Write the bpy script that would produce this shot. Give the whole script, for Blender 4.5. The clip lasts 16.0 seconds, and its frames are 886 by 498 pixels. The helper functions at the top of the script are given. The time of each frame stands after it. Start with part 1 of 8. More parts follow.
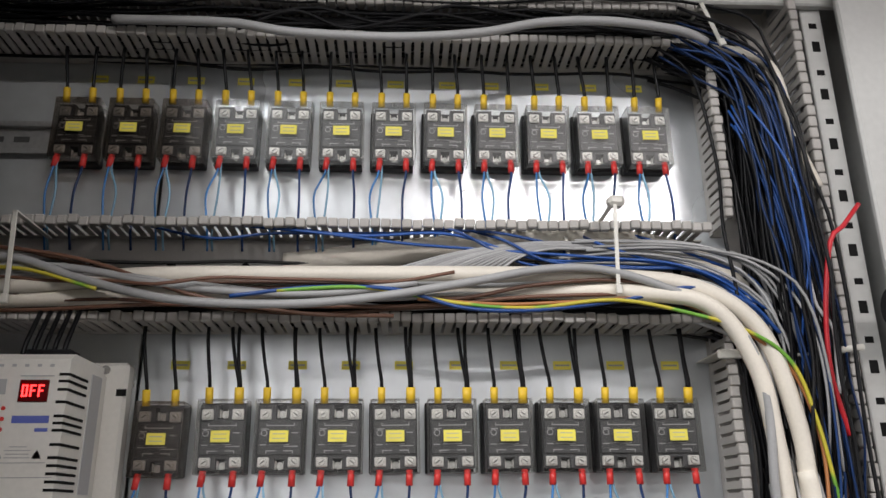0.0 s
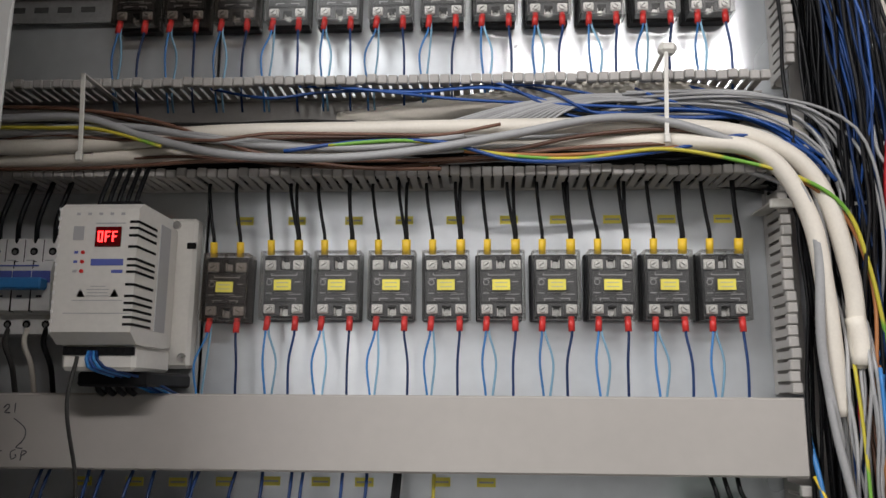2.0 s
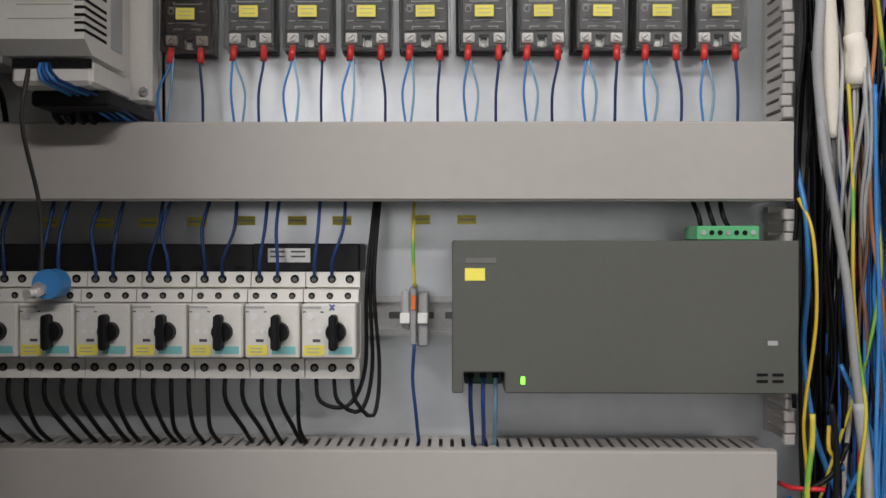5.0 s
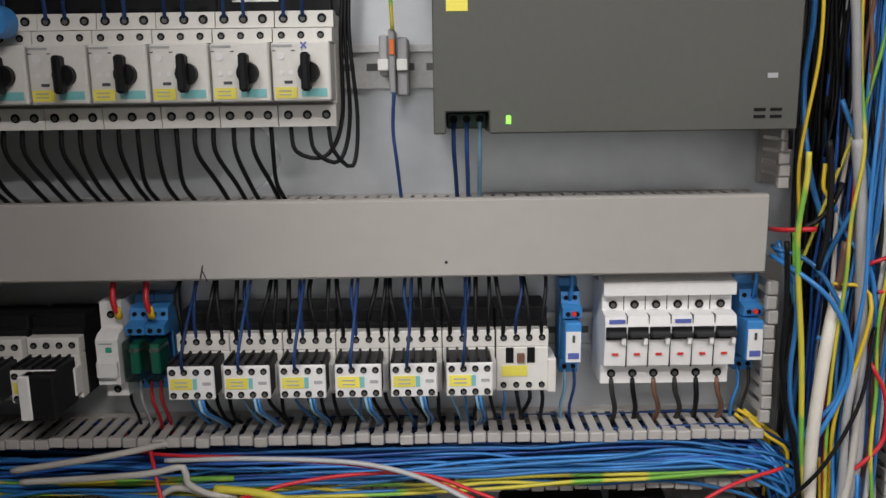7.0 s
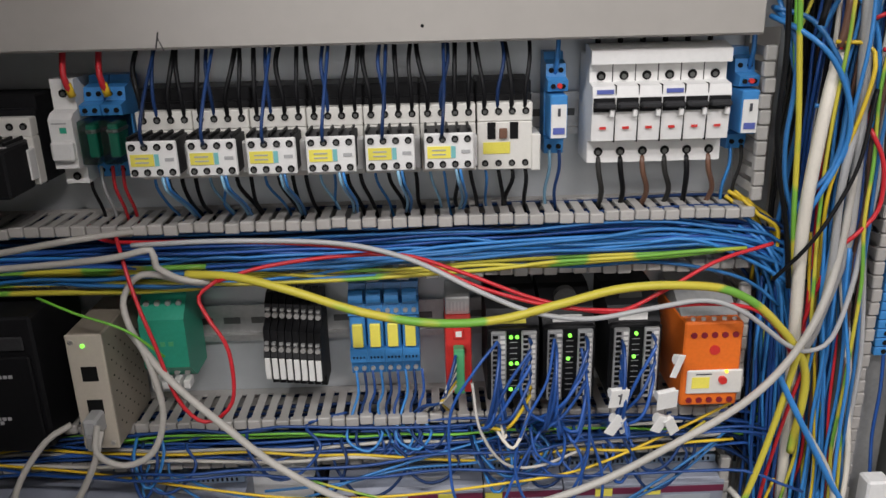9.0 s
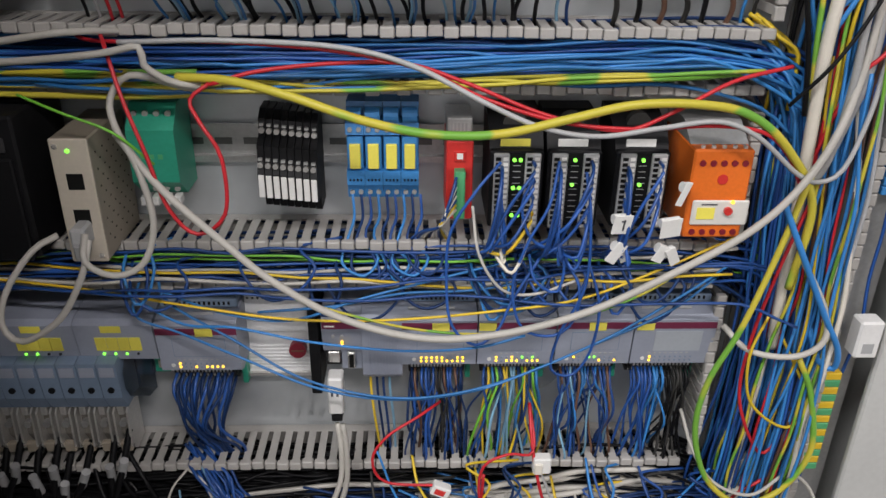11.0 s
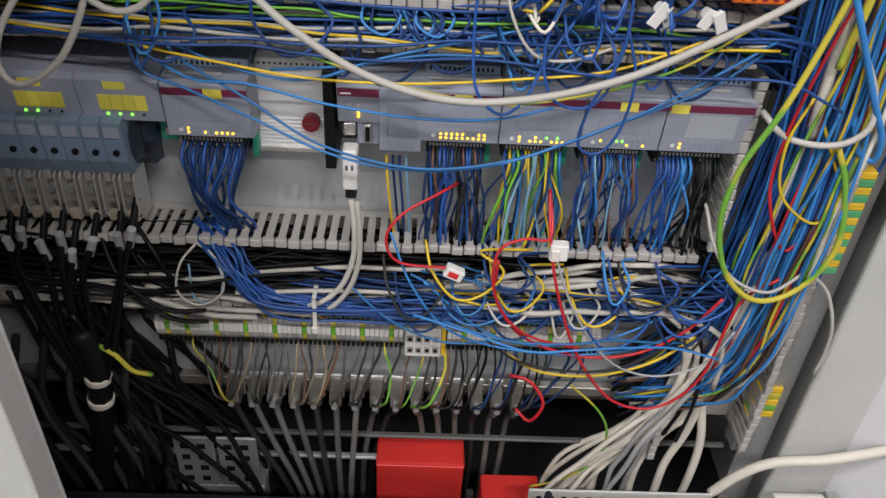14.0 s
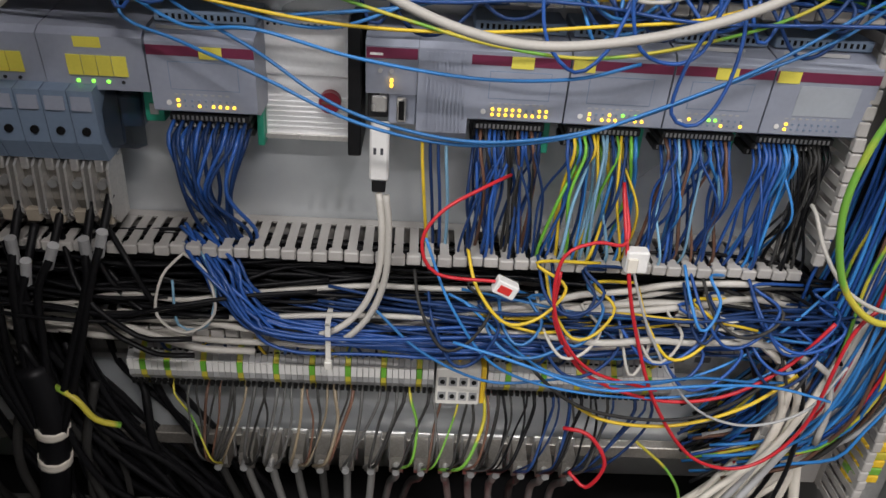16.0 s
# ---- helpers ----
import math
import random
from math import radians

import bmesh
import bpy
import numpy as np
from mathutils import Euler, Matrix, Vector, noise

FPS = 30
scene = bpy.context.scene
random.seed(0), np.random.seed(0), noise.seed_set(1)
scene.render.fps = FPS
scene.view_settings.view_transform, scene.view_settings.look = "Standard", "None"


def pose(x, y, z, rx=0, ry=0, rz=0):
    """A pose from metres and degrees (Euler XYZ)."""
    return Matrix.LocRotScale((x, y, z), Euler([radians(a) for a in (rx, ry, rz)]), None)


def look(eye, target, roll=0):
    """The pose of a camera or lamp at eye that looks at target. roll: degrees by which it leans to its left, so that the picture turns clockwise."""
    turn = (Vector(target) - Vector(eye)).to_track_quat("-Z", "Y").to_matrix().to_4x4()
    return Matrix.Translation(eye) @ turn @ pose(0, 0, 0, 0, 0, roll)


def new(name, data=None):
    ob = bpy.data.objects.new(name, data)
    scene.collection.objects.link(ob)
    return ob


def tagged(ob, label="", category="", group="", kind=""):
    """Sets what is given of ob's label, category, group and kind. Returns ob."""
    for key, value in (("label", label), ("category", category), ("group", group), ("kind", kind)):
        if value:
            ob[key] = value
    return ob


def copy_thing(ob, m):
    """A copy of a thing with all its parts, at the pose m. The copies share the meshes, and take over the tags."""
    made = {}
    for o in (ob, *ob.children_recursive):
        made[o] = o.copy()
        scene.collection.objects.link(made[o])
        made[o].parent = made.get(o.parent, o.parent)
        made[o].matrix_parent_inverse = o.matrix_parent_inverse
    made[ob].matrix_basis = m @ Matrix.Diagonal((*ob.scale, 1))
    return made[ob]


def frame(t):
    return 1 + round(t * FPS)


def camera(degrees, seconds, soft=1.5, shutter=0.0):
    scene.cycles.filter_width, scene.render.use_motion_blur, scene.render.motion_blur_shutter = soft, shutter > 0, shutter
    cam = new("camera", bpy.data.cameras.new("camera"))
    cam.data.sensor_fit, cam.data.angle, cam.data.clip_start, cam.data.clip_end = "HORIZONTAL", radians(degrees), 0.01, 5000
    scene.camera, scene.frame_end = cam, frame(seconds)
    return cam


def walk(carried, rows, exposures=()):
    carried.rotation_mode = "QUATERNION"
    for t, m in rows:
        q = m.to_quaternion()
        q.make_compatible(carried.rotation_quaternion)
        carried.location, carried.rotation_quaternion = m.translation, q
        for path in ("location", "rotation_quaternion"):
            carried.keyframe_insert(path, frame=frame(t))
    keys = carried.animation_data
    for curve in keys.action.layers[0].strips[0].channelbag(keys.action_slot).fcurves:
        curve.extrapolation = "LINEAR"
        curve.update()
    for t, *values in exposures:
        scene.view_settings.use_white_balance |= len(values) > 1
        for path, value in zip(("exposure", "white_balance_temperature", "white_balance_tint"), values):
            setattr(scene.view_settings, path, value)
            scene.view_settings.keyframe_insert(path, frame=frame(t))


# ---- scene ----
cam = camera(58.4, 16.0)
PATH = [
    (0, (0.005, -0.738, 1.566), (0.107, 1.156, 2.2), -0.5),
    (0.5, (0.041, -0.731, 1.563), (-0.006, 1.17, 2.184), 0.4),
    (1, (0.05, -0.732, 1.55), (-0.012, 1.185, 2.119), 0.2),
    (1.5, (0.041, -0.739, 1.537), (-0.051, 1.205, 1.997), 0.4),
    (2, (0.037, -0.744, 1.53), (-0.073, 1.219, 1.899), 0.4),
    (2.5, (0.033, -0.747, 1.522), (-0.089, 1.228, 1.814), 0.3),
    (3, (0.03, -0.738, 1.503), (-0.076, 1.247, 1.723), 0.3),
    (5.5, (0.023, -0.7, 1.418), (0.005, 1.298, 1.334), 0.0),
    (6, (0.03, -0.694, 1.402), (0.006, 1.299, 1.23), -0.2),
    (6.5, (0.027, -0.686, 1.376), (0.022, 1.296, 1.11), -0.4),
    (7, (0.028, -0.681, 1.346), (0.03, 1.283, 0.966), -0.8),
    (7.5, (0.035, -0.678, 1.324), (0.036, 1.272, 0.878), -1.0),
    (8, (0.044, -0.677, 1.301), (0.054, 1.27, 0.841), -1.3),
    (8.5, (0.038, -0.673, 1.283), (0.066, 1.256, 0.753), -1.4),
    (9, (0.032, -0.669, 1.25), (0.064, 1.222, 0.601), -1.4),
    (9.5, (0.025, -0.67, 1.225), (0.068, 1.194, 0.501), -0.8),
    (12, (0.015, -0.674, 1.153), (0.081, 1.071, 0.178), 1.9),
    (12.5, (0.011, -0.677, 1.133), (0.073, 1.042, 0.113), 2.5),
    (13, (0.007, -0.678, 1.121), (0.072, 1.003, 0.038), 3.2),
    (13.5, (0.004, -0.679, 1.11), (0.072, 0.97, -0.02), 3.5),
    (14, (0.005, -0.681, 1.1), (0.072, 0.929, -0.084), 3.6),
    (14.5, (0.003, -0.674, 1.083), (0.077, 0.925, -0.116), 3.6),
    (15, (-0.008, -0.641, 1.043), (0.066, 0.987, -0.116), 3.4),
    (15.5, (-0.022, -0.603, 0.985), (0.061, 1.116, -0.033), 3.4),
    (16, (-0.033, -0.597, 0.958), (0.055, 1.141, -0.028), 3.9),
]
walk(cam, [(t, look(eye, target, roll)) for t, eye, target, roll in PATH], [(0.0, 0.4), (3.0, 0.27), (6.0, 0.25), (9.0, 0.36), (12.5, 0.5), (16.0, 0.6)])

# ---------------------------------------------------------------- light and exposure
world = bpy.data.worlds.new("room_air")
world.use_nodes = True
world.node_tree.nodes["Background"].inputs[0].default_value = (0.75, 0.82, 1.0, 1)
world.node_tree.nodes["Background"].inputs[1].default_value = 0.03
scene.world = world
scene.view_settings.exposure = 0.0


def area_lamp(name, x, y, z, sx, sy, watts, color):
    data = bpy.data.lights.new(name, "AREA")
    data.shape, data.size, data.size_y, data.energy, data.color = "RECTANGLE", sx, sy, watts, color
    ob = new(name, data)
    ob.location = (x, y, z)
    return ob


LAMP_COLOR = (1.0, 0.95, 0.95)
area_lamp("tube_light", 0.72, -2.00, 2.66, 1.1, 0.14, 36, LAMP_COLOR)
# Soft overhead fill lamp, added unseen to steepen the light and shade one side.
area_lamp("panel_light", -0.95, -1.45, 2.80, 1.1, 0.5, 36, (0.96, 0.96, 0.97))
# Unseen broad fill lamp added behind the viewer; the wall has no window.
fill_light = area_lamp("window_daylight", -0.95, -3.70, 2.10, 3.8, 1.1, 27, (1.0, 0.955, 0.955))
fill_light.rotation_euler = (radians(80), 0, radians(-14))


# ---------------------------------------------------------------- materials
def mat(name, color, rough=0.5, metal=0.0, vary=0.12, scale=60.0, bump=0.02, stain=0.08, coat=0.0, per_object=0.0, emit=0.0):
    """A procedural surface: fine grain, broad stains, small relief."""
    m = bpy.data.materials.new(name)
    m.use_nodes = True
    nt = m.node_tree
    b = nt.nodes["Principled BSDF"]
    b.inputs["Roughness"].default_value, b.inputs["Metallic"].default_value = rough, metal
    b.inputs["Coat Weight"].default_value = coat
    tc = nt.nodes.new("ShaderNodeTexCoord")
    fine, broad = nt.nodes.new("ShaderNodeTexNoise"), nt.nodes.new("ShaderNodeTexNoise")
    fine.inputs["Scale"].default_value, fine.inputs["Detail"].default_value = scale * 8, 5
    broad.inputs["Scale"].default_value, broad.inputs["Detail"].default_value = scale * 0.35, 4
    for n in (fine, broad):
        nt.links.new(tc.outputs["Object"], n.inputs["Vector"])
    hsv = nt.nodes.new("ShaderNodeHueSaturation")
    hsv.inputs["Color"].default_value = (*color, 1)

    def ranged(src, lo, hi):
        r = nt.nodes.new("ShaderNodeMapRange")
        r.inputs[1].default_value, r.inputs[2].default_value = 0.3, 0.7
        r.inputs[3].default_value, r.inputs[4].default_value = lo, hi
        nt.links.new(src, r.inputs[0])
        return r.outputs[0]

    def times(a, c):
        k = nt.nodes.new("ShaderNodeMath")
        k.operation = "MULTIPLY"
        nt.links.new(a, k.inputs[0])
        nt.links.new(c, k.inputs[1])
        return k.outputs[0]

    value = times(ranged(fine.outputs[0], 1 - vary, 1 + vary), ranged(broad.outputs[0], 1 - stain, 1 + stain))
    if per_object:
        info = nt.nodes.new("ShaderNodeObjectInfo")
        value = times(value, ranged(info.outputs["Random"], 1 - per_object, 1 + per_object))
    nt.links.new(value, hsv.inputs["Value"])
    nt.links.new(hsv.outputs[0], b.inputs["Base Color"])
    nt.links.new(ranged(broad.outputs[0], max(0.03, rough - 0.08), min(1, rough + 0.08)), b.inputs["Roughness"])
    if bump:
        bn = nt.nodes.new("ShaderNodeBump")
        bn.inputs["Strength"].default_value, bn.inputs["Distance"].default_value = bump * 5, 0.0006
        nt.links.new(fine.outputs[0], bn.inputs["Height"])
        nt.links.new(bn.outputs[0], b.inputs["Normal"])
    if emit:
        b.inputs["Emission Color"].default_value = (*color, 1)
        b.inputs["Emission Strength"].default_value = emit
    return m


def clear_plastic(name, tint, gloss=0.08, rough=0.08):
    """Thin clear moulding: mostly see-through, with a glossy skin that strengthens at a grazing view."""
    m = bpy.data.materials.new(name)
    m.use_nodes = True
    nt = m.node_tree
    nt.nodes.remove(nt.nodes["Principled BSDF"])
    clear, shine, mix = nt.nodes.new("ShaderNodeBsdfTransparent"), nt.nodes.new("ShaderNodeBsdfGlossy"), nt.nodes.new("ShaderNodeMixShader")
    clear.inputs[0].default_value = (*tint, 1)
    shine.inputs["Roughness"].default_value = rough
    fres = nt.nodes.new("ShaderNodeFresnel")
    fres.inputs[0].default_value = 1.5
    weak = nt.nodes.new("ShaderNodeMath")
    weak.operation = "MULTIPLY"
    weak.inputs[1].default_value = 0.45
    nt.links.new(fres.outputs[0], weak.inputs[0])
    n = nt.nodes.new("ShaderNodeTexNoise")
    n.inputs["Scale"].default_value = 120
    bn = nt.nodes.new("ShaderNodeBump")
    bn.inputs["Strength"].default_value, bn.inputs["Distance"].default_value = 0.15, 0.0006
    nt.links.new(n.outputs[0], bn.inputs["Height"])
    nt.links.new(bn.outputs[0], shine.inputs["Normal"])
    add = nt.nodes.new("ShaderNodeMath")
    add.inputs[1].default_value = gloss
    nt.links.new(weak.outputs[0], add.inputs[0])
    nt.links.new(add.outputs[0], mix.inputs[0])
    nt.links.new(clear.outputs[0], mix.inputs[1])
    nt.links.new(shine.outputs[0], mix.inputs[2])
    nt.links.new(mix.outputs[0], nt.nodes["Material Output"].inputs[0])
    return m


PLATE = mat("galvanised_plate", (0.62, 0.65, 0.67), 0.30, 0.50, 0.05, 6, 0.012, 0.09)
PLATE_OLD = mat("galvanised_plate_older", (0.58, 0.60, 0.60), 0.34, 0.42, 0.05, 6, 0.012, 0.10)
DUCT = mat("duct_plastic", (0.42, 0.40, 0.375), 0.5, 0, 0.03, 40, 0.012, 0.06, per_object=0.05)
DUCT_COVER = mat("duct_cover_plastic", (0.42, 0.395, 0.365), 0.42, 0, 0.02, 10, 0.006, 0.04)
WHITE = mat("white_plastic", (0.76, 0.75, 0.73), 0.42, 0, 0.03, 30, 0.008, 0.05)
CREAM = mat("cream_plastic", (0.70, 0.68, 0.63), 0.45, 0, 0.03, 30, 0.008, 0.05)
BLACK = mat("black_plastic", (0.009, 0.009, 0.010), 0.5, 0, 0.15, 40, 0.01, 0.15)
CHARCOAL = mat("charcoal_plastic", (0.034, 0.034, 0.036), 0.5, 0, 0.12, 40, 0.01, 0.12)
PSU_GREY = mat("psu_green_grey", (0.088, 0.09, 0.078), 0.5, 0, 0.04, 20, 0.01, 0.05)
STEEL = mat("bright_steel", (0.74, 0.72, 0.69), 0.30, 0.7, 0.08, 60, 0.02, 0.12)
ZINC = mat("zinc_steel", (0.54, 0.54, 0.53), 0.38, 0.65, 0.08, 30, 0.02, 0.15)
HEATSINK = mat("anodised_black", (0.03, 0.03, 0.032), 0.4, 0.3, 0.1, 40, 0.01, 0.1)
YELLOW_LABEL = mat("yellow_label", (0.84, 0.74, 0.11), 0.55, 0, 0.03, 80, 0.004, 0.08, per_object=0.08)
ORANGE_LABEL = mat("orange_label", (0.78, 0.36, 0.03), 0.55, 0, 0.03, 80, 0.004, 0.06)
YELLOW = mat("yellow_sleeve", (0.80, 0.52, 0.03), 0.45, 0, 0.05, 60, 0.01, 0.06)
RED = mat("red_plastic", (0.62, 0.035, 0.03), 0.4, 0, 0.06, 40, 0.01, 0.08)
BLUE_RELAY = mat("blue_relay_plastic", (0.05, 0.24, 0.56), 0.4, 0, 0.05, 40, 0.01, 0.08)
ORANGE = mat("orange_plastic", (0.80, 0.17, 0.02), 0.42, 0, 0.05, 40, 0.01, 0.06)
GREEN = mat("green_plastic", (0.03, 0.34, 0.22), 0.42, 0, 0.05, 40, 0.01, 0.08)
# Terminal green with the shade of the supply's recess put into the colour.
SHADED_GREEN = mat("dark_green_terminal", (0.012, 0.05, 0.03), 0.45, 0, 0.06, 40, 0.01, 0.08)
GREEN_PCB = mat("green_terminal", (0.10, 0.42, 0.18), 0.45, 0, 0.05, 40, 0.01, 0.08)
TEAL = mat("teal_print", (0.20, 0.52, 0.52), 0.5, 0, 0.03, 40, 0, 0.03)
PLC_BLUE = mat("plc_blue_grey", (0.31, 0.335, 0.405), 0.42, 0, 0.03, 30, 0.008, 0.06)
PLC_PLUG = mat("plc_plug_blue", (0.18, 0.24, 0.33), 0.42, 0, 0.04, 30, 0.008, 0.08)
MAROON = mat("maroon_stripe", (0.18, 0.025, 0.065), 0.45, 0, 0.04, 40, 0, 0.04)
# Gateway beige in two tones: lit for the front, shaded for the sides.
BEIGE_LIT = mat("beige_front_paint", (0.58, 0.52, 0.43), 0.45, 0, 0.03, 40, 0.01, 0.06)
BEIGE_METAL = mat("beige_metal", (0.33, 0.285, 0.225), 0.45, 0.1, 0.03, 40, 0.01, 0.06)
PRINT_DARK = mat("dark_print", (0.06, 0.06, 0.07), 0.6, 0, 0, 40, 0, 0)
PRINT_GREY = mat("grey_print", (0.40, 0.40, 0.40), 0.6, 0, 0, 40, 0, 0)
PRINT_BLUE = mat("blue_print", (0.10, 0.13, 0.42), 0.55, 0, 0, 40, 0, 0)
RELAY_GREY = mat("relay_grey_plastic", (0.055, 0.056, 0.060), 0.45, 0, 0.06, 40, 0.01, 0.08, per_object=0.12)
PRINT_PALE = mat("pale_print", (0.42, 0.42, 0.43), 0.6, 0, 0.05, 60, 0, 0.1)
TINNED = mat("tinned_clamp", (0.82, 0.81, 0.79), 0.42, 0.25, 0.06, 60, 0.015, 0.1)
DULL_CLAMP = mat("tarnished_clamp", (0.30, 0.28, 0.25), 0.42, 0.6, 0.15, 60, 0.02, 0.2)
TAN_CORE = mat("tan_insulation", (0.30, 0.24, 0.16), 0.5, 0, 0.08, 70, 0.01, 0.15, per_object=0.25)
WINDOW_GREY = mat("grey_window_film", (0.40, 0.43, 0.47), 0.4, 0, 0.03, 30, 0.004, 0.05)
SCREW_DARK = mat("dull_screw", (0.13, 0.13, 0.125), 0.5, 0.5, 0.1, 60, 0.01, 0.1)
SILVER_WHITE = mat("silver_white_paint", (0.88, 0.88, 0.88), 0.38, 0.1, 0.03, 40, 0.006, 0.05)
DOOR_PAINT = mat("door_paint", (0.74, 0.73, 0.75), 0.45, 0, 0.02, 20, 0.015, 0.04)
PAPER = mat("white_paper", (0.78, 0.77, 0.74), 0.7, 0, 0.03, 60, 0.01, 0.04)
HOLE = mat("dark_recess", (0.007, 0.007, 0.007), 0.8, 0, 0, 40, 0, 0)
LED_GREEN = mat("green_led", (0.25, 1.0, 0.08), 0.3, 0, 0, 40, 0, 0, emit=1.2)
LED_YELLOW = mat("yellow_led", (1.0, 0.58, 0.05), 0.3, 0, 0, 40, 0, 0, emit=1.5)
LED_RED = mat("red_led", (1.0, 0.03, 0.03), 0.3, 0, 0, 40, 0, 0, emit=4.0)
DISPLAY = mat("dark_red_display", (0.10, 0.003, 0.004), 0.2, 0, 0, 40, 0, 0)
CABINET = mat("cabinet_paint", (0.56, 0.56, 0.54), 0.42, 0, 0.03, 20, 0.02, 0.05)
ROOM = mat("room_paint", (0.22, 0.22, 0.22), 0.8, 0, 0.03, 3, 0.02, 0.05)
CONCRETE = mat("concrete", (0.08, 0.08, 0.078), 0.8, 0, 0.08, 3, 0.05, 0.12)
CLEAR = clear_plastic("clear_cover", (0.93, 0.93, 0.92), 0.0, 0.30)
AGED = clear_plastic("aged_clear_cover", (0.84, 0.81, 0.78), 0.01, 0.25)
HAZY = clear_plastic("hazy_grey_cap", (0.55, 0.60, 0.66), 0.05, 0.3)
SMOKE = clear_plastic("smoked_cover", (0.58, 0.66, 0.64), 0.06, 0.1)

W_BLACK = mat("black_insulation", (0.007, 0.007, 0.008), 0.42, 0, 0.08, 80, 0.01, 0.1, per_object=0.2)
W_GREYBLACK = mat("dark_grey_jacket", (0.038, 0.037, 0.035), 0.5, 0, 0.1, 80, 0.01, 0.15, per_object=0.2)
W_DKBLUE = mat("dark_blue_insulation", (0.014, 0.038, 0.120), 0.38, 0, 0.08, 80, 0.01, 0.1, per_object=0.25)
W_BLUE = mat("blue_insulation", (0.020, 0.080, 0.30), 0.38, 0, 0.08, 80, 0.01, 0.1, per_object=0.2)
W_LTBLUE = mat("light_blue_insulation", (0.035, 0.19, 0.48), 0.38, 0, 0.06, 80, 0.01, 0.08, per_object=0.2)
W_STRIPE = mat("pale_blue_insulation", (0.22, 0.42, 0.58), 0.4, 0, 0.06, 80, 0.01, 0.08, per_object=0.2)
W_WHITE = mat("white_cable_jacket", (0.74, 0.69, 0.60), 0.5, 0, 0.03, 50, 0.01, 0.07, per_object=0.05)
W_MIDGREY = mat("mid_grey_jacket", (0.12, 0.118, 0.112), 0.55, 0, 0.08, 70, 0.01, 0.15, per_object=0.2)
W_PALE = mat("pale_cable_jacket", (0.50, 0.475, 0.43), 0.5, 0, 0.04, 50, 0.01, 0.08, per_object=0.08)
W_GREY = mat("grey_cable_jacket", (0.36, 0.36, 0.36), 0.5, 0, 0.05, 60, 0.01, 0.08, per_object=0.15)
W_BROWN = mat("brown_insulation", (0.14, 0.07, 0.045), 0.42, 0, 0.06, 80, 0.01, 0.1, per_object=0.2)
W_ORANGE = mat("orange_insulation", (0.42, 0.17, 0.06), 0.42, 0, 0.06, 80, 0.01, 0.1)
W_RED = mat("red_insulation", (0.55, 0.02, 0.03), 0.4, 0, 0.06, 80, 0.01, 0.1)
W_DKRED = mat("dark_red_plastic", (0.22, 0.015, 0.03), 0.4, 0, 0.06, 60, 0.01, 0.08)
W_YELLOW = mat("yellow_insulation", (0.72, 0.50, 0.03), 0.42, 0, 0.06, 80, 0.01, 0.1, per_object=0.1)
W_GREEN = mat("green_insulation", (0.18, 0.50, 0.05), 0.42, 0, 0.06, 80, 0.01, 0.1, per_object=0.1)
W_TIE = mat("cable_tie_nylon", (0.68, 0.66, 0.60), 0.4, 0, 0.04, 60, 0.01, 0.05)


def brushed(m, amount):
    """Rolling streaks along the height of a sheet, laid over its roughness and relief."""
    nt = m.node_tree
    b = nt.nodes["Principled BSDF"]
    tc, mp, n = nt.nodes.new("ShaderNodeTexCoord"), nt.nodes.new("ShaderNodeMapping"), nt.nodes.new("ShaderNodeTexNoise")
    mp.inputs["Scale"].default_value = (140, 140, 2.5)
    n.inputs["Scale"].default_value, n.inputs["Detail"].default_value = 1.0, 6
    bn = nt.nodes.new("ShaderNodeBump")
    bn.inputs["Strength"].default_value, bn.inputs["Distance"].default_value = amount, 0.0006
    nt.links.new(tc.outputs["Object"], mp.inputs["Vector"])
    nt.links.new(mp.outputs[0], n.inputs["Vector"])
    nt.links.new(n.outputs[0], bn.inputs["Height"])
    nt.links.new(bn.outputs[0], b.inputs["Normal"])


brushed(PLATE, 0.16)
brushed(PLATE_OLD, 0.12)


def striped(name, a, b, turns=90.0):
    """Two-coloured wire: the stripe winds slowly round the insulation."""
    m = mat(name, a, 0.42, 0, 0.05, 80, 0.0, 0.06)
    nt = m.node_tree
    bs = nt.nodes["Principled BSDF"]
    tc = nt.nodes.new("ShaderNodeTexCoord")
    wave = nt.nodes.new("ShaderNodeTexNoise")
    wave.inputs["Scale"].default_value = turns
    wave.inputs["Detail"].default_value = 0
    nt.links.new(tc.outputs["Object"], wave.inputs["Vector"])
    ramp = nt.nodes.new("ShaderNodeValToRGB")
    ramp.color_ramp.elements[0].position, ramp.color_ramp.elements[1].position = 0.52, 0.58
    ramp.color_ramp.elements[0].color, ramp.color_ramp.elements[1].color = (*a, 1), (*b, 1)
    nt.links.new(wave.outputs[0], ramp.inputs[0])
    nt.links.new(ramp.outputs[0], bs.inputs["Base Color"])
    return m


W_EARTH = striped("green_yellow_insulation", (0.56, 0.48, 0.05), (0.17, 0.40, 0.05), 22.0)


for dull in (W_BLACK, W_GREYBLACK, BLACK, CHARCOAL, HOLE, W_DKBLUE, HEATSINK):
    dull.node_tree.nodes["Principled BSDF"].inputs["Specular IOR Level"].default_value = 0.2


# ---------------------------------------------------------------- mesh helpers
def link(name, bm, material, parent=None, label=""):
    me = bpy.data.meshes.new(name)
    bm.to_mesh(me)
    bm.free()
    me.materials.append(material)
    ob = new(name, me)
    if parent is not None:
        ob.parent = parent
    if label:
        tagged(ob, label)
    return ob


def part(name, bm, material, parent, label=""):
    return link(name, bm, material, parent, label)


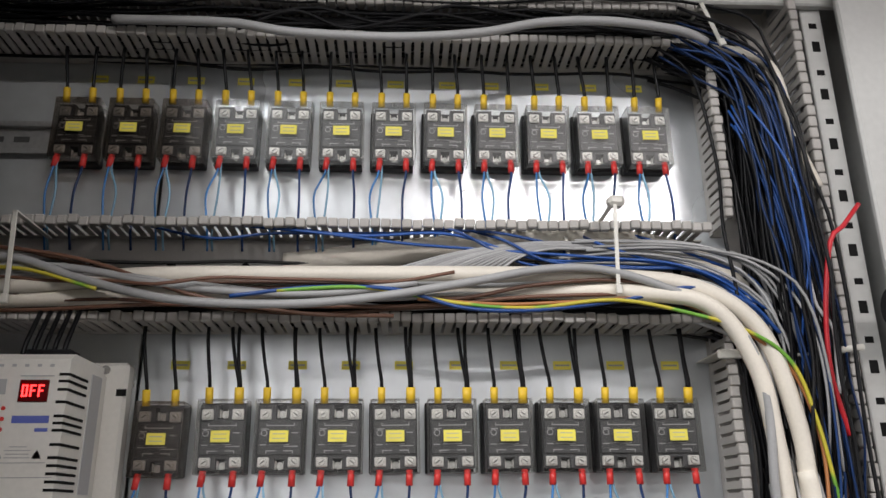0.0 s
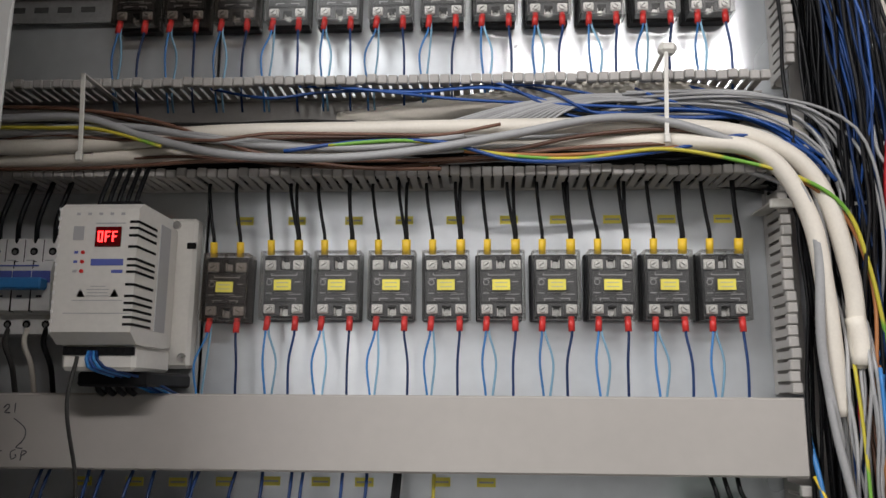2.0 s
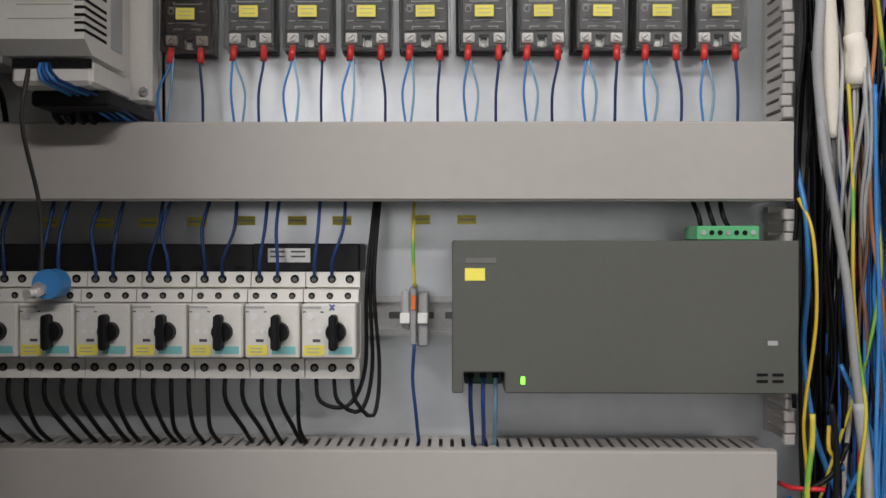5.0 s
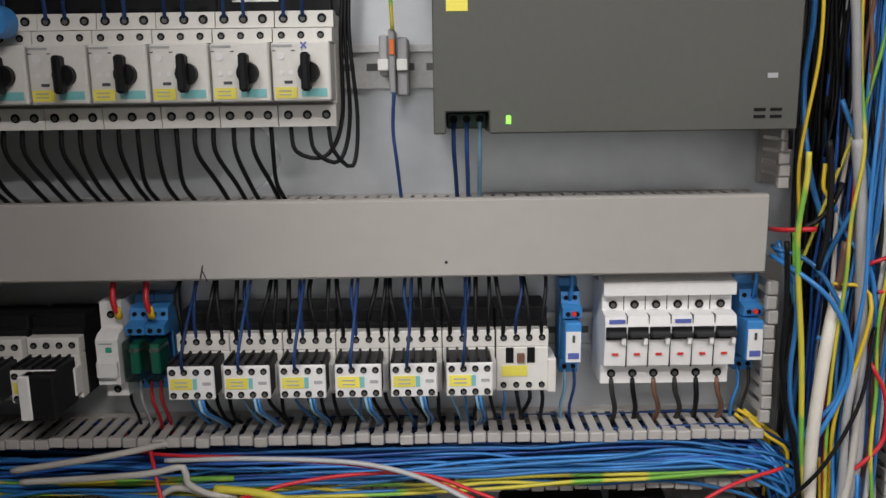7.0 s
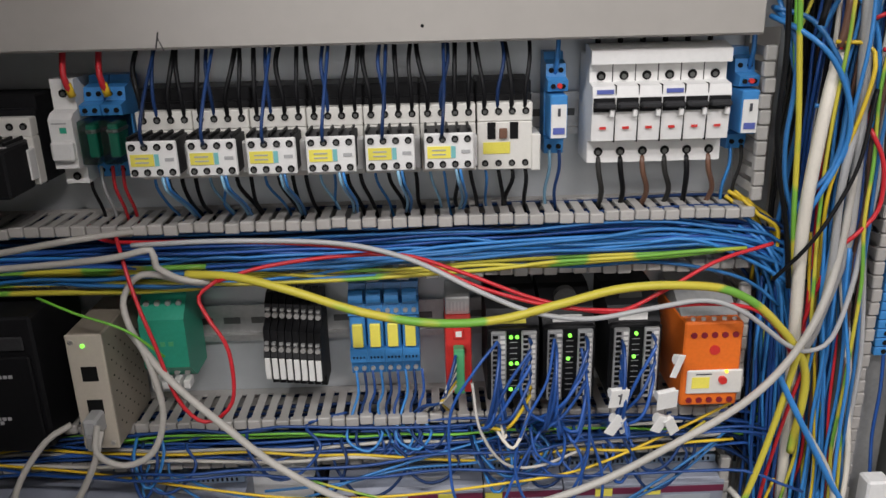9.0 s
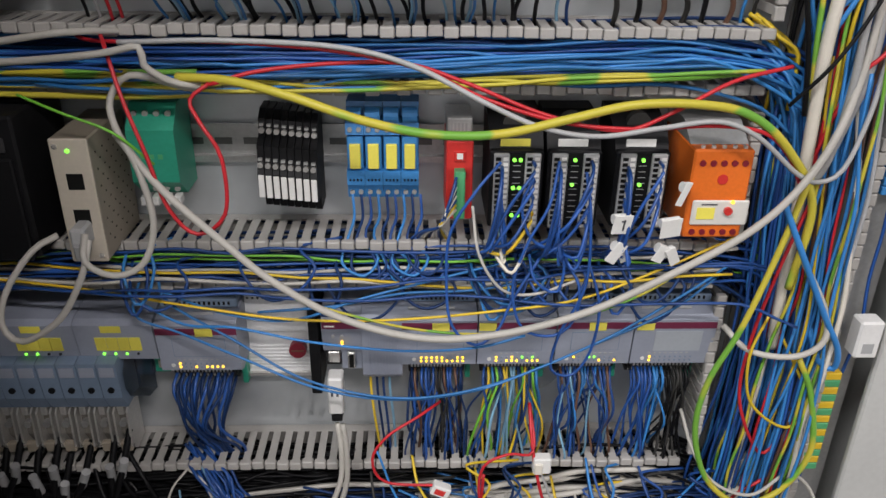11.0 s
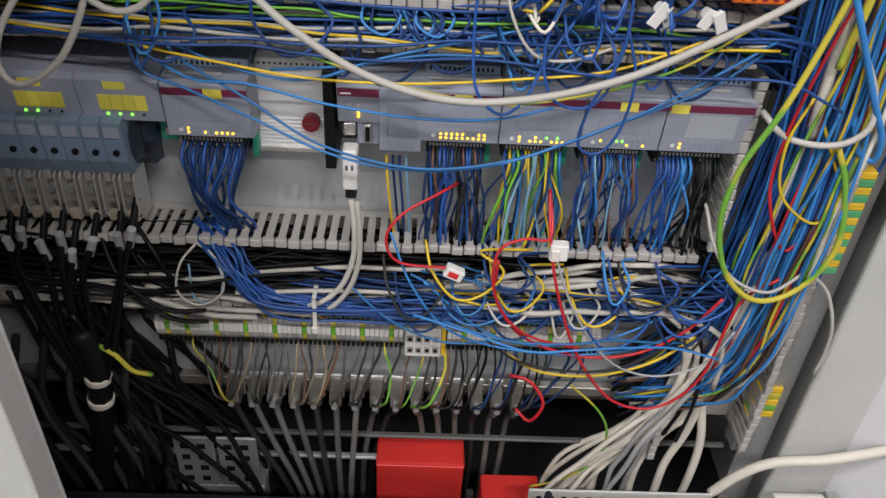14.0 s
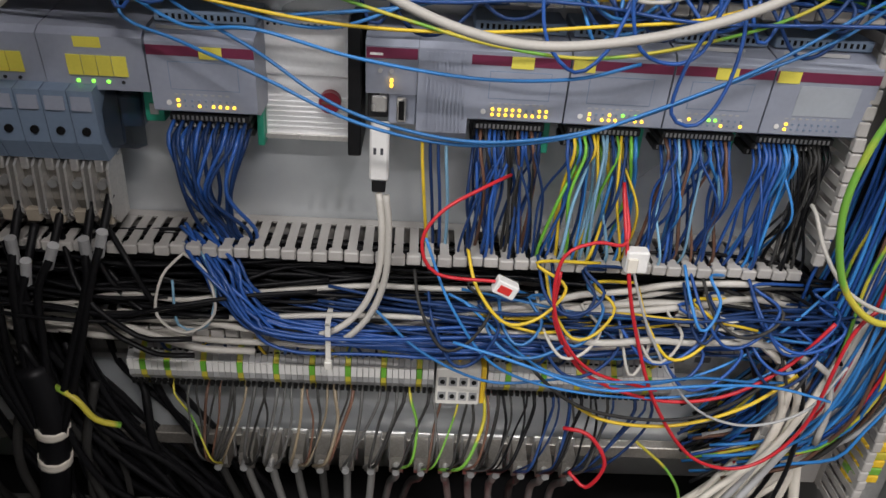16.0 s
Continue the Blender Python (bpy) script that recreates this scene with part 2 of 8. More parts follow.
def thing(name, label, category, x=0, y=0, z=0, group="", kind=""):
    ob = new(name)
    ob.empty_display_size = 0.02
    ob.location = (x, y, z)
    return tagged(ob, label, category, group, kind)


def add_box(bm, x0, x1, y0, y1, z0, z1, bevel=0.0, seg=1):
    """A box between two corners, its edges rounded by bevel metres."""
    got = bmesh.ops.create_cube(bm, size=1, matrix=Matrix.LocRotScale(((x0 + x1) / 2, (y0 + y1) / 2, (z0 + z1) / 2), None, (abs(x1 - x0), abs(y1 - y0), abs(z1 - z0))))
    if bevel:
        edges = {e for v in got["verts"] for e in v.link_edges}
        bmesh.ops.bevel(bm, geom=list(edges), offset=bevel, segments=seg, affect="EDGES", profile=0.6)
    return bm


def box(x0, x1, y0, y1, z0, z1, bevel=0.0, seg=1):
    return add_box(bmesh.new(), x0, x1, y0, y1, z0, z1, bevel, seg)


TURN = {"x": (0, 90, 0), "y": (90, 0, 0), "z": (0, 0, 0)}


def add_cyl(bm, x, y, z, r, length, axis="y", seg=14, r2=None):
    m = pose(x, y, z, *TURN[axis])
    bmesh.ops.create_cone(bm, cap_ends=True, segments=seg, radius1=r, radius2=r if r2 is None else r2, depth=length, matrix=m)
    return bm


def cyl(x, y, z, r, length, axis="y", seg=14, r2=None):
    return add_cyl(bmesh.new(), x, y, z, r, length, axis, seg, r2)


def profile(points, x0, x1):
    """A solid with an outline in the y-z plane, drawn out from x0 to x1."""
    bm = bmesh.new()
    a = [bm.verts.new((x0, y, z)) for y, z in points]
    b = [bm.verts.new((x1, y, z)) for y, z in points]
    n = len(points)
    for i in range(n):
        bm.faces.new((a[i], a[(i + 1) % n], b[(i + 1) % n], b[i]))
    bm.faces.new(a[::-1])
    bm.faces.new(b)
    bmesh.ops.recalc_face_normals(bm, faces=bm.faces)
    return bm


def slab(points, y0, y1):
    """A solid with an outline in the x-z plane, drawn out from y0 to y1."""
    bm = bmesh.new()
    a = [bm.verts.new((x, y0, z)) for x, z in points]
    b = [bm.verts.new((x, y1, z)) for x, z in points]
    n = len(points)
    for i in range(n):
        bm.faces.new((a[i], a[(i + 1) % n], b[(i + 1) % n], b[i]))
    bm.faces.new(a[::-1])
    bm.faces.new(b)
    bmesh.ops.recalc_face_normals(bm, faces=bm.faces)
    return bm


def smooth_line(points, step=0.006):
    """A Catmull-Rom line through a few points."""
    p = np.array(points, float)
    p = np.vstack([2 * p[0] - p[1], p, 2 * p[-1] - p[-2]])
    out = []
    for i in range(1, len(p) - 2):
        n = max(2, int(np.linalg.norm(p[i + 1] - p[i]) / step))
        for t in np.arange(n) / n:
            out.append(0.5 * (2 * p[i] + (p[i + 1] - p[i - 1]) * t + (2 * p[i - 1] - 5 * p[i] + 4 * p[i + 1] - p[i + 2]) * t * t + (3 * p[i] - p[i - 1] - 3 * p[i + 1] + p[i + 2]) * t ** 3))
    out.append(p[-2])
    return np.array(out)


def tube_data(line, r, sides=7):
    """Vertices and faces of a tube round a line."""
    n = len(line)
    tan = np.gradient(line, axis=0)
    tan /= np.linalg.norm(tan, axis=1)[:, None] + 1e-12
    up = np.array((0.31, 0.83, 0.46))
    a = np.cross(tan, up)
    a /= np.linalg.norm(a, axis=1)[:, None] + 1e-12
    b = np.cross(tan, a)
    ang = np.arange(sides) * 2 * math.pi / sides
    ring = line[:, None] + r * (np.cos(ang)[None, :, None] * a[:, None] + np.sin(ang)[None, :, None] * b[:, None])
    verts = ring.reshape(-1, 3)
    i, j = np.meshgrid(np.arange(n - 1), np.arange(sides), indexing="ij")
    k = (j + 1) % sides
    quads = np.stack([i * sides + j, i * sides + k, (i + 1) * sides + k, (i + 1) * sides + j], -1).reshape(-1, 4)
    faces = [tuple(q) for q in quads.tolist()] + [tuple(range(sides - 1, -1, -1)), tuple(range((n - 1) * sides, n * sides))]
    return verts, faces


def tubes(name, lines, r, material, sides=6):
    """One mesh of one or more tubes."""
    verts, faces, base = [], [], 0
    for line in lines:
        v, f = tube_data(line, r, sides)
        verts.append(v)
        faces += [tuple(i + base for i in q) for q in f]
        base += len(v)
    me = bpy.data.meshes.new(name)
    me.from_pydata(np.vstack(verts).tolist(), [], faces)
    me.shade_smooth()
    me.materials.append(material)
    return new(name, me)


def cable(name, points, r, material, label, group="", step=0.006, sides=8):
    return tagged(tubes(name, [smooth_line(points, step)], r, material, sides), label, "cable", group)


def bundle(name, guide, count, r, material, label, spread=0.01, wander=0.006, seed=0, step=0.012, category="cables"):
    """Many wires along one guide, each wandering gently about it; small bundles are single wires, large ones one mass."""
    rng = np.random.RandomState(seed)
    g = smooth_line(guide, 0.045)
    lines = []
    for _ in range(count):
        off = rng.normal(0, 1, 3) * spread
        drift = np.cumsum(rng.normal(0, 1, g.shape), axis=0) * wander * 0.45 + rng.normal(0, 1, g.shape) * wander * 0.2
        line = g + off + drift
        line[:, 1] = np.minimum(line[:, 1], -0.006)
        lines.append(smooth_line(line, step))
    if count <= 50:
        for line in lines:
            tagged(tubes(material.name.replace("_insulation", "_wire").replace("_jacket", "").replace("_cable", "") .replace("dark_grey", "dark_grey_cable").replace("white", "white_cable").replace("pale", "pale_cable").replace("grey_cable_cable", "grey_cable"), [line], r, material, 5), label.replace("wires", "wire").replace("cables", "cable").replace("cable ends", "cable end"), "wire", "bundled wires")
        return None
    return tagged(tubes(name, lines, r, material, 5), label, category, kind="stuff")

# ---------------------------------------------------------------- cabinet and room
def structure(name, bm, material, label, category):
    return tagged(link(name, bm, material), label, category, kind="structure")


structure("floor", box(-3, 3, -4, 1.0, -0.1, 0.0), CONCRETE, "grey concrete workshop floor", "floor")
structure("ceiling", box(-3, 3, -4, 1.0, 2.95, 3.05), ROOM, "plain pale painted ceiling", "ceiling")
structure("wall_north", box(-3, 3, 0.9, 1.0, 0, 2.95), ROOM, "pale painted wall behind the cabinet", "wall")
structure("wall_south", box(-3, 3, -4, -3.9, 0, 2.95), CABINET, "pale painted wall behind the viewer", "wall")
structure("wall_west", box(-3, -2.9, -3.9, 0.9, 0, 2.95), ROOM, "pale painted side wall", "wall")
structure("wall_east", box(2.9, 3, -3.9, 0.9, 0, 2.95), ROOM, "pale painted side wall", "wall")
structure("cabinet_back", box(-0.90, 0.52, 0.26, 0.265, 0.1, 2.2), CABINET, "grey painted steel back of the switch cabinet", "cabinet wall")
structure("cabinet_side_east", box(0.492, 0.51, -0.06, 0.26, 0.1, 2.2), CABINET, "pale grey painted steel side wall of the cabinet", "cabinet wall")
structure("cabinet_side_west", box(-0.90, -0.88, -0.40, 0.26, 0.1, 2.2), CABINET, "pale grey painted steel side wall of the cabinet", "cabinet wall")
structure("cabinet_roof", box(-0.90, 0.52, -0.40, 0.26, 2.2, 2.21), CABINET, "grey painted steel roof of the cabinet", "cabinet roof")
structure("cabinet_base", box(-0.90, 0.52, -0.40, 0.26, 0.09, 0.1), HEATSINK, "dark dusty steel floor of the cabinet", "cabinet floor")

# the swung-open door beside the opening, and opposite an unseen panel that blocks light
door = structure("door_1", box(0.0, 0.62, -0.012, 0.012, 0.12, 2.18, 0.004), DOOR_PAINT, "pale grey painted cabinet door swung wide open", "cabinet door")
door.matrix_basis = pose(0.500, -0.030, 0, 0, 0, -46)
structure("door_2", box(-0.88, -0.313, -0.318, -0.306, 0.12, 2.18, 0.003), CABINET, "pale grey painted closed half door of the cabinet", "cabinet door")

PLATES = thing("mounting_plate", "galvanised steel mounting plate in two panels with a seam", "mounting plate", 0, 0, 0, kind="structure")
part("panel", box(-0.2335, 0.43, 0.0, 0.003, 1.502, 2.10, 0.0008), PLATE, PLATES)
part("panel", box(-0.88, -0.2365, 0.0, 0.003, 1.502, 2.10, 0.0008), PLATE_OLD, PLATES, "older duller galvanised panel")
part("panel", box(-0.88, 0.43, 0.0, 0.003, 0.400, 1.498, 0.0008), PLATE, PLATES)

# ---------------------------------------------------------------- wiring ducts
def finger_mesh(depth, pitch, width):
    """One duct finger: thin tongue out from the base, a wider rounded tip turned inwards. Along x: its width; z: its thickness."""
    bm = bmesh.new()
    add_box(bm, -width / 2, width / 2, -depth + 0.004, -0.009, -0.0008, 0.0008)
    add_box(bm, -pitch * 0.46, pitch * 0.46, -depth, -depth + 0.0070, -0.0068, 0.0018, 0.0010)
    me = bpy.data.meshes.new("finger")
    bm.to_mesh(me)
    bm.free()
    me.materials.append(DUCT)
    return me


FINGERS = {0.0096: finger_mesh(0.062, 0.0096, 0.0064), 0.0122: finger_mesh(0.062, 0.0122, 0.0072)}


def duct(label, x0, x1, z0, z1, lower=True, upper=True, depth=0.062, cover=None, upright=False, jitter=0.0012, holes=False, seed=0, pitch=0.0096, base_to=None):
    """A slotted wiring duct on the plate: base, side skirts and a row of fingers each side; a lid where it has one."""
    rng = random.Random(seed)
    ob = thing("wiring_duct", label, "wiring duct", 0, 0, 0)
    part("base", box(x0, x1, -0.0035, -0.0005, z0, z1), DUCT, ob)
    if not upright:
        part("skirt", box(x0, x1, -0.012, -0.0036, z0 - 0.0008, z0 + 0.0008), DUCT, ob)
        part("skirt", box(x0, x1, -0.012, -0.0036, z1 - 0.0008, z1 + 0.0008), DUCT, ob)
    else:
        xw = x0 if lower else x1
        part("skirt", box(xw - 0.0008, xw + 0.0008, -0.012, -0.0036, z0, z1), DUCT, ob)
    if holes:
        for i in range(int((x1 - x0) / 0.035)):
            part("hole", cyl(x0 + 0.02 + i * 0.035, -0.0038, (z0 + z1) / 2 + (0.018 if i % 2 else -0.004), 0.0045 if i % 3 else 0.007, 0.0008), HOLE, ob)
    n = int(((z1 - z0) if upright else (x1 - x0)) / pitch)
    for row in (0, 1):
        if not (lower, upper)[row]:
            continue
        for i in range(n):
            f = new("finger", FINGERS[pitch])
            f.parent = ob
            s = pitch * (i + 0.5)
            j = rng.uniform(-1, 1) * jitter
            tilt = rng.uniform(-1, 1) * jitter * 900
            if upright:
                f.matrix_basis = pose((x0, x1)[row] + j * 0.4, 0, z0 + s, 0, (90, -90)[row], 0) @ pose(0, 0, 0, tilt, 0, 0)
            else:
                f.matrix_basis = pose(x0 + s, 0, (z0, z1)[row] + j * 0.4, 0, (180, 0)[row], 0) @ pose(0, 0, 0, tilt, 0, 0)
    if cover:
        c0, c1 = cover
        lid = bmesh.new()
        add_box(lid, c0, c1, -depth - 0.005, -depth - 0.003, z0 - 0.003, z1 + 0.003, 0.0008)
        add_box(lid, c0, c1, -depth - 0.003, -depth + 0.006, z1 + 0.0026, z1 + 0.004)
        add_box(lid, c0, c1, -depth - 0.003, -depth + 0.006, z0 - 0.004, z0 - 0.0026)
        part("lid", lid, DUCT_COVER, ob, "smooth grey clip-on lid")
    return ob


duct("open grey slotted wiring duct full of black wires", -0.62, 0.315, 2.012, 2.058, seed=1)
duct("open wide grey slotted wiring duct full of thick pale cables", -0.62, 0.30, 1.727, 1.820, holes=True, seed=2)
duct("grey slotted wiring duct with its smooth lid on", -0.62, 0.292, 1.472, 1.528, cover=(-0.62, 0.297), jitter=0.0006, seed=3)
duct("grey slotted wiring duct with a scratched lid", -0.62, 0.290, 1.208, 1.263, cover=(-0.62, 0.2845), jitter=0.0006, seed=4)
duct("open grey slotted wiring duct full of blue and red wires", -0.62, 0.296, 1.018, 1.067, pitch=0.0122, seed=5)
duct("open grey slotted wiring duct with blue and yellow wires", -0.62, 0.292, 0.844, 0.887, pitch=0.0122, seed=6)
duct("open grey slotted wiring duct packed with blue wires", -0.62, 0.294, 0.562, 0.645, pitch=0.0122, seed=7)
duct("upright grey duct piece beside the upper relays", 0.313, 0.325, 1.827, 2.005, upright=True, upper=False, seed=8)
duct("upright grey duct piece beside the lower relays", 0.297, 0.325, 1.535, 1.722, upright=True, upper=False, seed=9)
duct("upright grey duct piece beside the power supply", 0.299, 0.325, 1.270, 1.466, upright=True, upper=False, seed=10)
duct("upright grey duct piece beside the circuit breakers", 0.297, 0.325, 1.074, 1.205, upright=True, upper=False, pitch=0.0122, seed=11)
duct("upright grey duct piece beside the orange relay", 0.298, 0.325, 0.893, 1.013, upright=True, upper=False, pitch=0.0122, seed=12)
duct("upright grey duct piece beside the controller", 0.296, 0.325, 0.652, 0.838, upright=True, upper=False, pitch=0.0122, seed=13)
duct("upright grey duct piece beside the terminal strip", 0.300, 0.325, 0.340, 0.556, upright=True, upper=False, pitch=0.0122, seed=14)
duct("tall upright grey slotted duct wall along the cabinet frame", 0.330, 0.402, 0.36, 2.09, upright=True, lower=False, pitch=0.0122, seed=15)

# ---------------------------------------------------------------- solid state relays
def screw(x, y, z, r, parent, name="screw", material=None):
    bm = cyl(x, y, z, r, 0.002, seg=12)
    add_box(bm, x - r * 0.75, x + r * 0.75, y - 0.0013, y - 0.0009, z - r * 0.14, z + r * 0.14)
    add_box(bm, x - r * 0.14, x + r * 0.14, y - 0.0013, y - 0.0009, z - r * 0.75, z + r * 0.75)
    return part(name, bm, material or STEEL, parent)


def solid_state_relay(old=False):
    """A relay block on its heat sink: dark printed face, four clamps, mounting notches and a clear snap-on cover."""
    ob = thing("solid_state_relay", "older black solid state relay under a brownish clear cover" if old else "dark grey solid state relay under a clear cover, yellow label", "relay", group="solid state relays")
    face, clamp, cover = (CHARCOAL, ZINC, AGED) if old else (RELAY_GREY, TINNED, CLEAR)
    part("heat_pad", box(-0.0235, 0.0195, -0.012, -0.0005, -0.031, 0.031, 0.001), HEATSINK, ob, "black anodised heat sink edge")
    part("body", slab([(-0.0192, -0.0275), (-0.0042, -0.0275), (-0.0042, -0.0185), (0.0042, -0.0185), (0.0042, -0.0275), (0.0192, -0.0275), (0.0192, 0.0272), (0.0045, 0.0272), (0.0045, 0.0150), (-0.0045, 0.0150), (-0.0045, 0.0272), (-0.0192, 0.0272)], -0.0262, -0.0125), face, ob)
    part("face", box(-0.0185, 0.0185, -0.0285, -0.0262, -0.0155, 0.0128, 0.0006), face, ob)
    for sx in (-1, 1):
        for zc, h in ((0.0188, 0.0046), (-0.0218, 0.0042)):
            t = part("terminal", box(sx * 0.0130 - 0.0050, sx * 0.0130 + 0.0050, -0.0292, -0.0262, zc - h, zc + h, 0.0008), clamp, ob, "bright metal terminal clamp")
            # Darker disc paints the recess shade round the screw head.
            part("screw_ring", cyl(sx * 0.0130, -0.0294, zc, 0.0033, 0.0006, seg=14), DULL_CLAMP, t)
            screw(sx * 0.0130, -0.0302, zc, 0.0029, t, material=clamp)
            part("screw_slot", box(sx * 0.0130 - 0.0022, sx * 0.0130 + 0.0022, -0.0316, -0.0312, zc - 0.0005, zc + 0.0005), SCREW_DARK, t).matrix_basis = Matrix.Translation((sx * 0.0130, 0, zc)) @ Matrix.Rotation(radians(35 * sx), 4, "Y") @ Matrix.Translation((-sx * 0.0130, 0, -zc))
    for zc in (0.0208, -0.0232):
        n = part("mounting_notch", box(-0.0042, 0.0042, -0.0150, -0.0127, zc - 0.0048, zc + 0.0048), HOLE, ob)
        part("mounting_screw", cyl(0, -0.0165, zc - 0.001, 0.0033, 0.004), ZINC, n)
        part("spring_leg", box(-0.0040, -0.0030, -0.0215, -0.0152, zc - 0.0040, zc + 0.0030), clamp, n)
        part("spring_leg", box(0.0030, 0.0040, -0.0215, -0.0152, zc - 0.0040, zc + 0.0030), clamp, n)
    y0, y1 = -0.0288, -0.0285
    for x0, x1, z in ((-0.0115, 0.0120, 0.0092), (-0.0160, -0.0095, 0.0062), (0.0100, 0.0155, 0.0030), (-0.0085, 0.0085, -0.0068), (0.0040, 0.0160, -0.0084), (-0.0165, -0.0110, -0.0072), (-0.0110, -0.0030, -0.0122), (0.0035, 0.0115, -0.0122)):
        part("print_bar", box(x0, x1, y0, y1, z - 0.0004, z + 0.0004), PRINT_PALE, ob)
    for x, z in ((-0.0115, 0.0100), (0.0120, 0.0100), (-0.0110, -0.0130), (0.0115, -0.0130)):
        part("print_tick", box(x - 0.0004, x + 0.0004, y0, y1, z - 0.0013, z + 0.0013), PRINT_PALE, ob)
    ring = cyl(-0.0135, -0.02865, 0.0028, 0.0028, 0.0003, seg=16)
    part("approval_mark", ring, PRINT_PALE, ob)
    part("approval_mark", cyl(-0.0135, -0.0289, 0.0028, 0.0021, 0.0002, seg=16), face, ob)
    part("label", box(-0.0080, 0.0080, -0.0338, -0.0334, -0.0052, 0.0046), YELLOW_LABEL, ob, "yellow printed label")
    for z in (0.0016, -0.0022):
        part("label_print", box(-0.0055, 0.0055, -0.0340, -0.0338, z - 0.0003, z + 0.0003), PRINT_GREY, ob)
    cov = part("cover", box(-0.0215, 0.0215, -0.0334, -0.0324, -0.0320, 0.0318, 0.0004), cover, ob, "clear plastic touch cover")
    for s in (-1, 1):
        part("cover_wall", box(s * 0.0211 - 0.0006, s * 0.0211 + 0.0006, -0.0323, -0.012, -0.0313, 0.0311), cover, cov)
        part("cover_wall", box(-0.0203, 0.0203, -0.0323, -0.020, s * 0.0314 - 0.0005, s * 0.0314 + 0.0005), cover, cov)
        part("cover_clip", box(-0.0015, 0.0015, -0.0345, -0.0334, s * 0.0290 - 0.0026, s * 0.0290 + 0.0026, 0.0004), cover, cov)
    return ob


def plate_label(x, z, w=0.017, h=0.008, y=0.0, name="plate_label"):
    ob = tagged(link(name, box(-w / 2, w / 2, -0.0006, 0, -h / 2, h / 2), YELLOW_LABEL), "small yellow printed marker stuck on metal", "label", "yellow markers")
    ob.location = (x, y - 0.0001, z)
    part("label_print", box(-w * 0.4, w * 0.4, -0.0008, -0.0006, -h * 0.1, h * 0.1), PRINT_GREY, ob)
    return ob


def wire(points, r, material, label, group, ferrule=None, at_end=False):
    """A wire, with a coloured end sleeve over its first or last point."""
    ob = cable(group[:-1].replace(" ", "_"), points, r, material, label, group, 0.005, 6)
    if ferrule:
        p, q = (points[-1], points[-2]) if at_end else (points[0], points[1])
        d = (Vector(q) - Vector(p)).normalized()
        fm, fr, fl = ferrule
        me = tubes("ferrule", [np.array([Vector(p) - d * 0.002, Vector(p) + d * fl])], fr, fm, 9)
        me.parent = ob
    return ob


SSR, SSR_OLD = solid_state_relay(), solid_state_relay(True)
rng = random.Random(5)
ROW_A = [(-0.3125 + 0.0513 * i, 1.924) for i in range(12)]
ROW_B = [(-0.204, 1.629)] + [(-0.150 + 0.0500 * i, 1.631) for i in range(9)]
for master, places in ((SSR_OLD, ROW_A[:3] + ROW_B[:1]), (SSR, ROW_A[3:] + ROW_B[1:])):
    for i, (x, z) in enumerate(places):
        m = pose(x, 0, z, 0, rng.uniform(-0.8, 0.8), 0)
        if i == 0:
            master.matrix_basis = m
        else:
            copy_thing(master, m)
for k, (row, top, low) in enumerate(((ROW_A, 2.012, 1.821), (ROW_B, 1.724, 1.530))):
    for i, (x, z) in enumerate(row):
        plate_label(x + (0.000 if k == 0 else 0.004) + rng.uniform(-0.004, 0.004) + 0.002, 1.995 if k == 0 else 1.698)
        for sx in (-1, 1):
            for dup in range(2 if (sx > 0 and k == 1 and i > 0) else 1):
                xe = x + sx * 0.0125
                xt = xe + rng.uniform(-0.006, 0.0) - (0.003 if k else 0.0) + dup * 0.004
                yo = -0.03
                wire([(xe + dup * 0.0015, yo, z + 0.030), (xe + dup * 0.0015, yo - 0.003, z + 0.046), (xt * 0.5 + xe * 0.5, yo - 0.004, z + 0.065), (xt, yo - 0.004, top), (xt + 0.003, yo + 0.006, top + 0.02), (xt + 0.006, yo + 0.012, top + 0.036)], 0.0017, W_BLACK, "black wire down to a relay terminal with a yellow end sleeve", "relay feed wires", (YELLOW, 0.0034, 0.012))
            lowx = xe + rng.uniform(-0.005, 0.004)
            if sx > 0:
                wire([(xe, -0.030, z - 0.031), (xe, -0.032, z - 0.045), (lowx, -0.034, z - 0.07), (lowx, -0.032, low), (lowx, -0.024, low - 0.02)], 0.00125, W_DKBLUE, "dark blue wire from a relay terminal with a red end sleeve", "relay control wires", (RED, 0.0030, 0.011))
            else:
                for d, wm in ((-0.0016, W_LTBLUE), (0.0016, W_STRIPE)):
                    lx = lowx + d * rng.uniform(0.8, 2.2)
                    wire([(xe + d * 0.4, -0.030, z - 0.031), (xe + d, -0.032, z - 0.045), (lx + d * 2, -0.034, z - 0.07), (lx, -0.032, low), (lx, -0.024, low - 0.02)], 0.0011, wm, "pale blue wire from a relay terminal with a red end sleeve", "relay control wires", (RED, 0.0030, 0.011) if d < 0 else None)

# ---------------------------------------------------------------- small shared pieces
def hole(x, y, z, r, parent, name="screw_hole"):
    """A round terminal opening: dark recess with a screw head inside."""
    ob = part(name, cyl(x, y, z, r, 0.0008, seg=12), HOLE, parent)
    bm = cyl(x, y - 0.0005, z - r * 0.15, r * 0.55, 0.0006, seg=10)
    part("screw_head", bm, SCREW_DARK, ob)
    return ob


def bar(x0, x1, y, z0, z1, material, parent, name="print_bar"):
    return part(name, box(x0, x1, y - 0.0004, y, z0, z1), material, parent)


def led(x, y, z, r, material, parent, name="indicator_light"):
    return part(name, cyl(x, y, z, r, 0.0012, seg=10), material, parent)


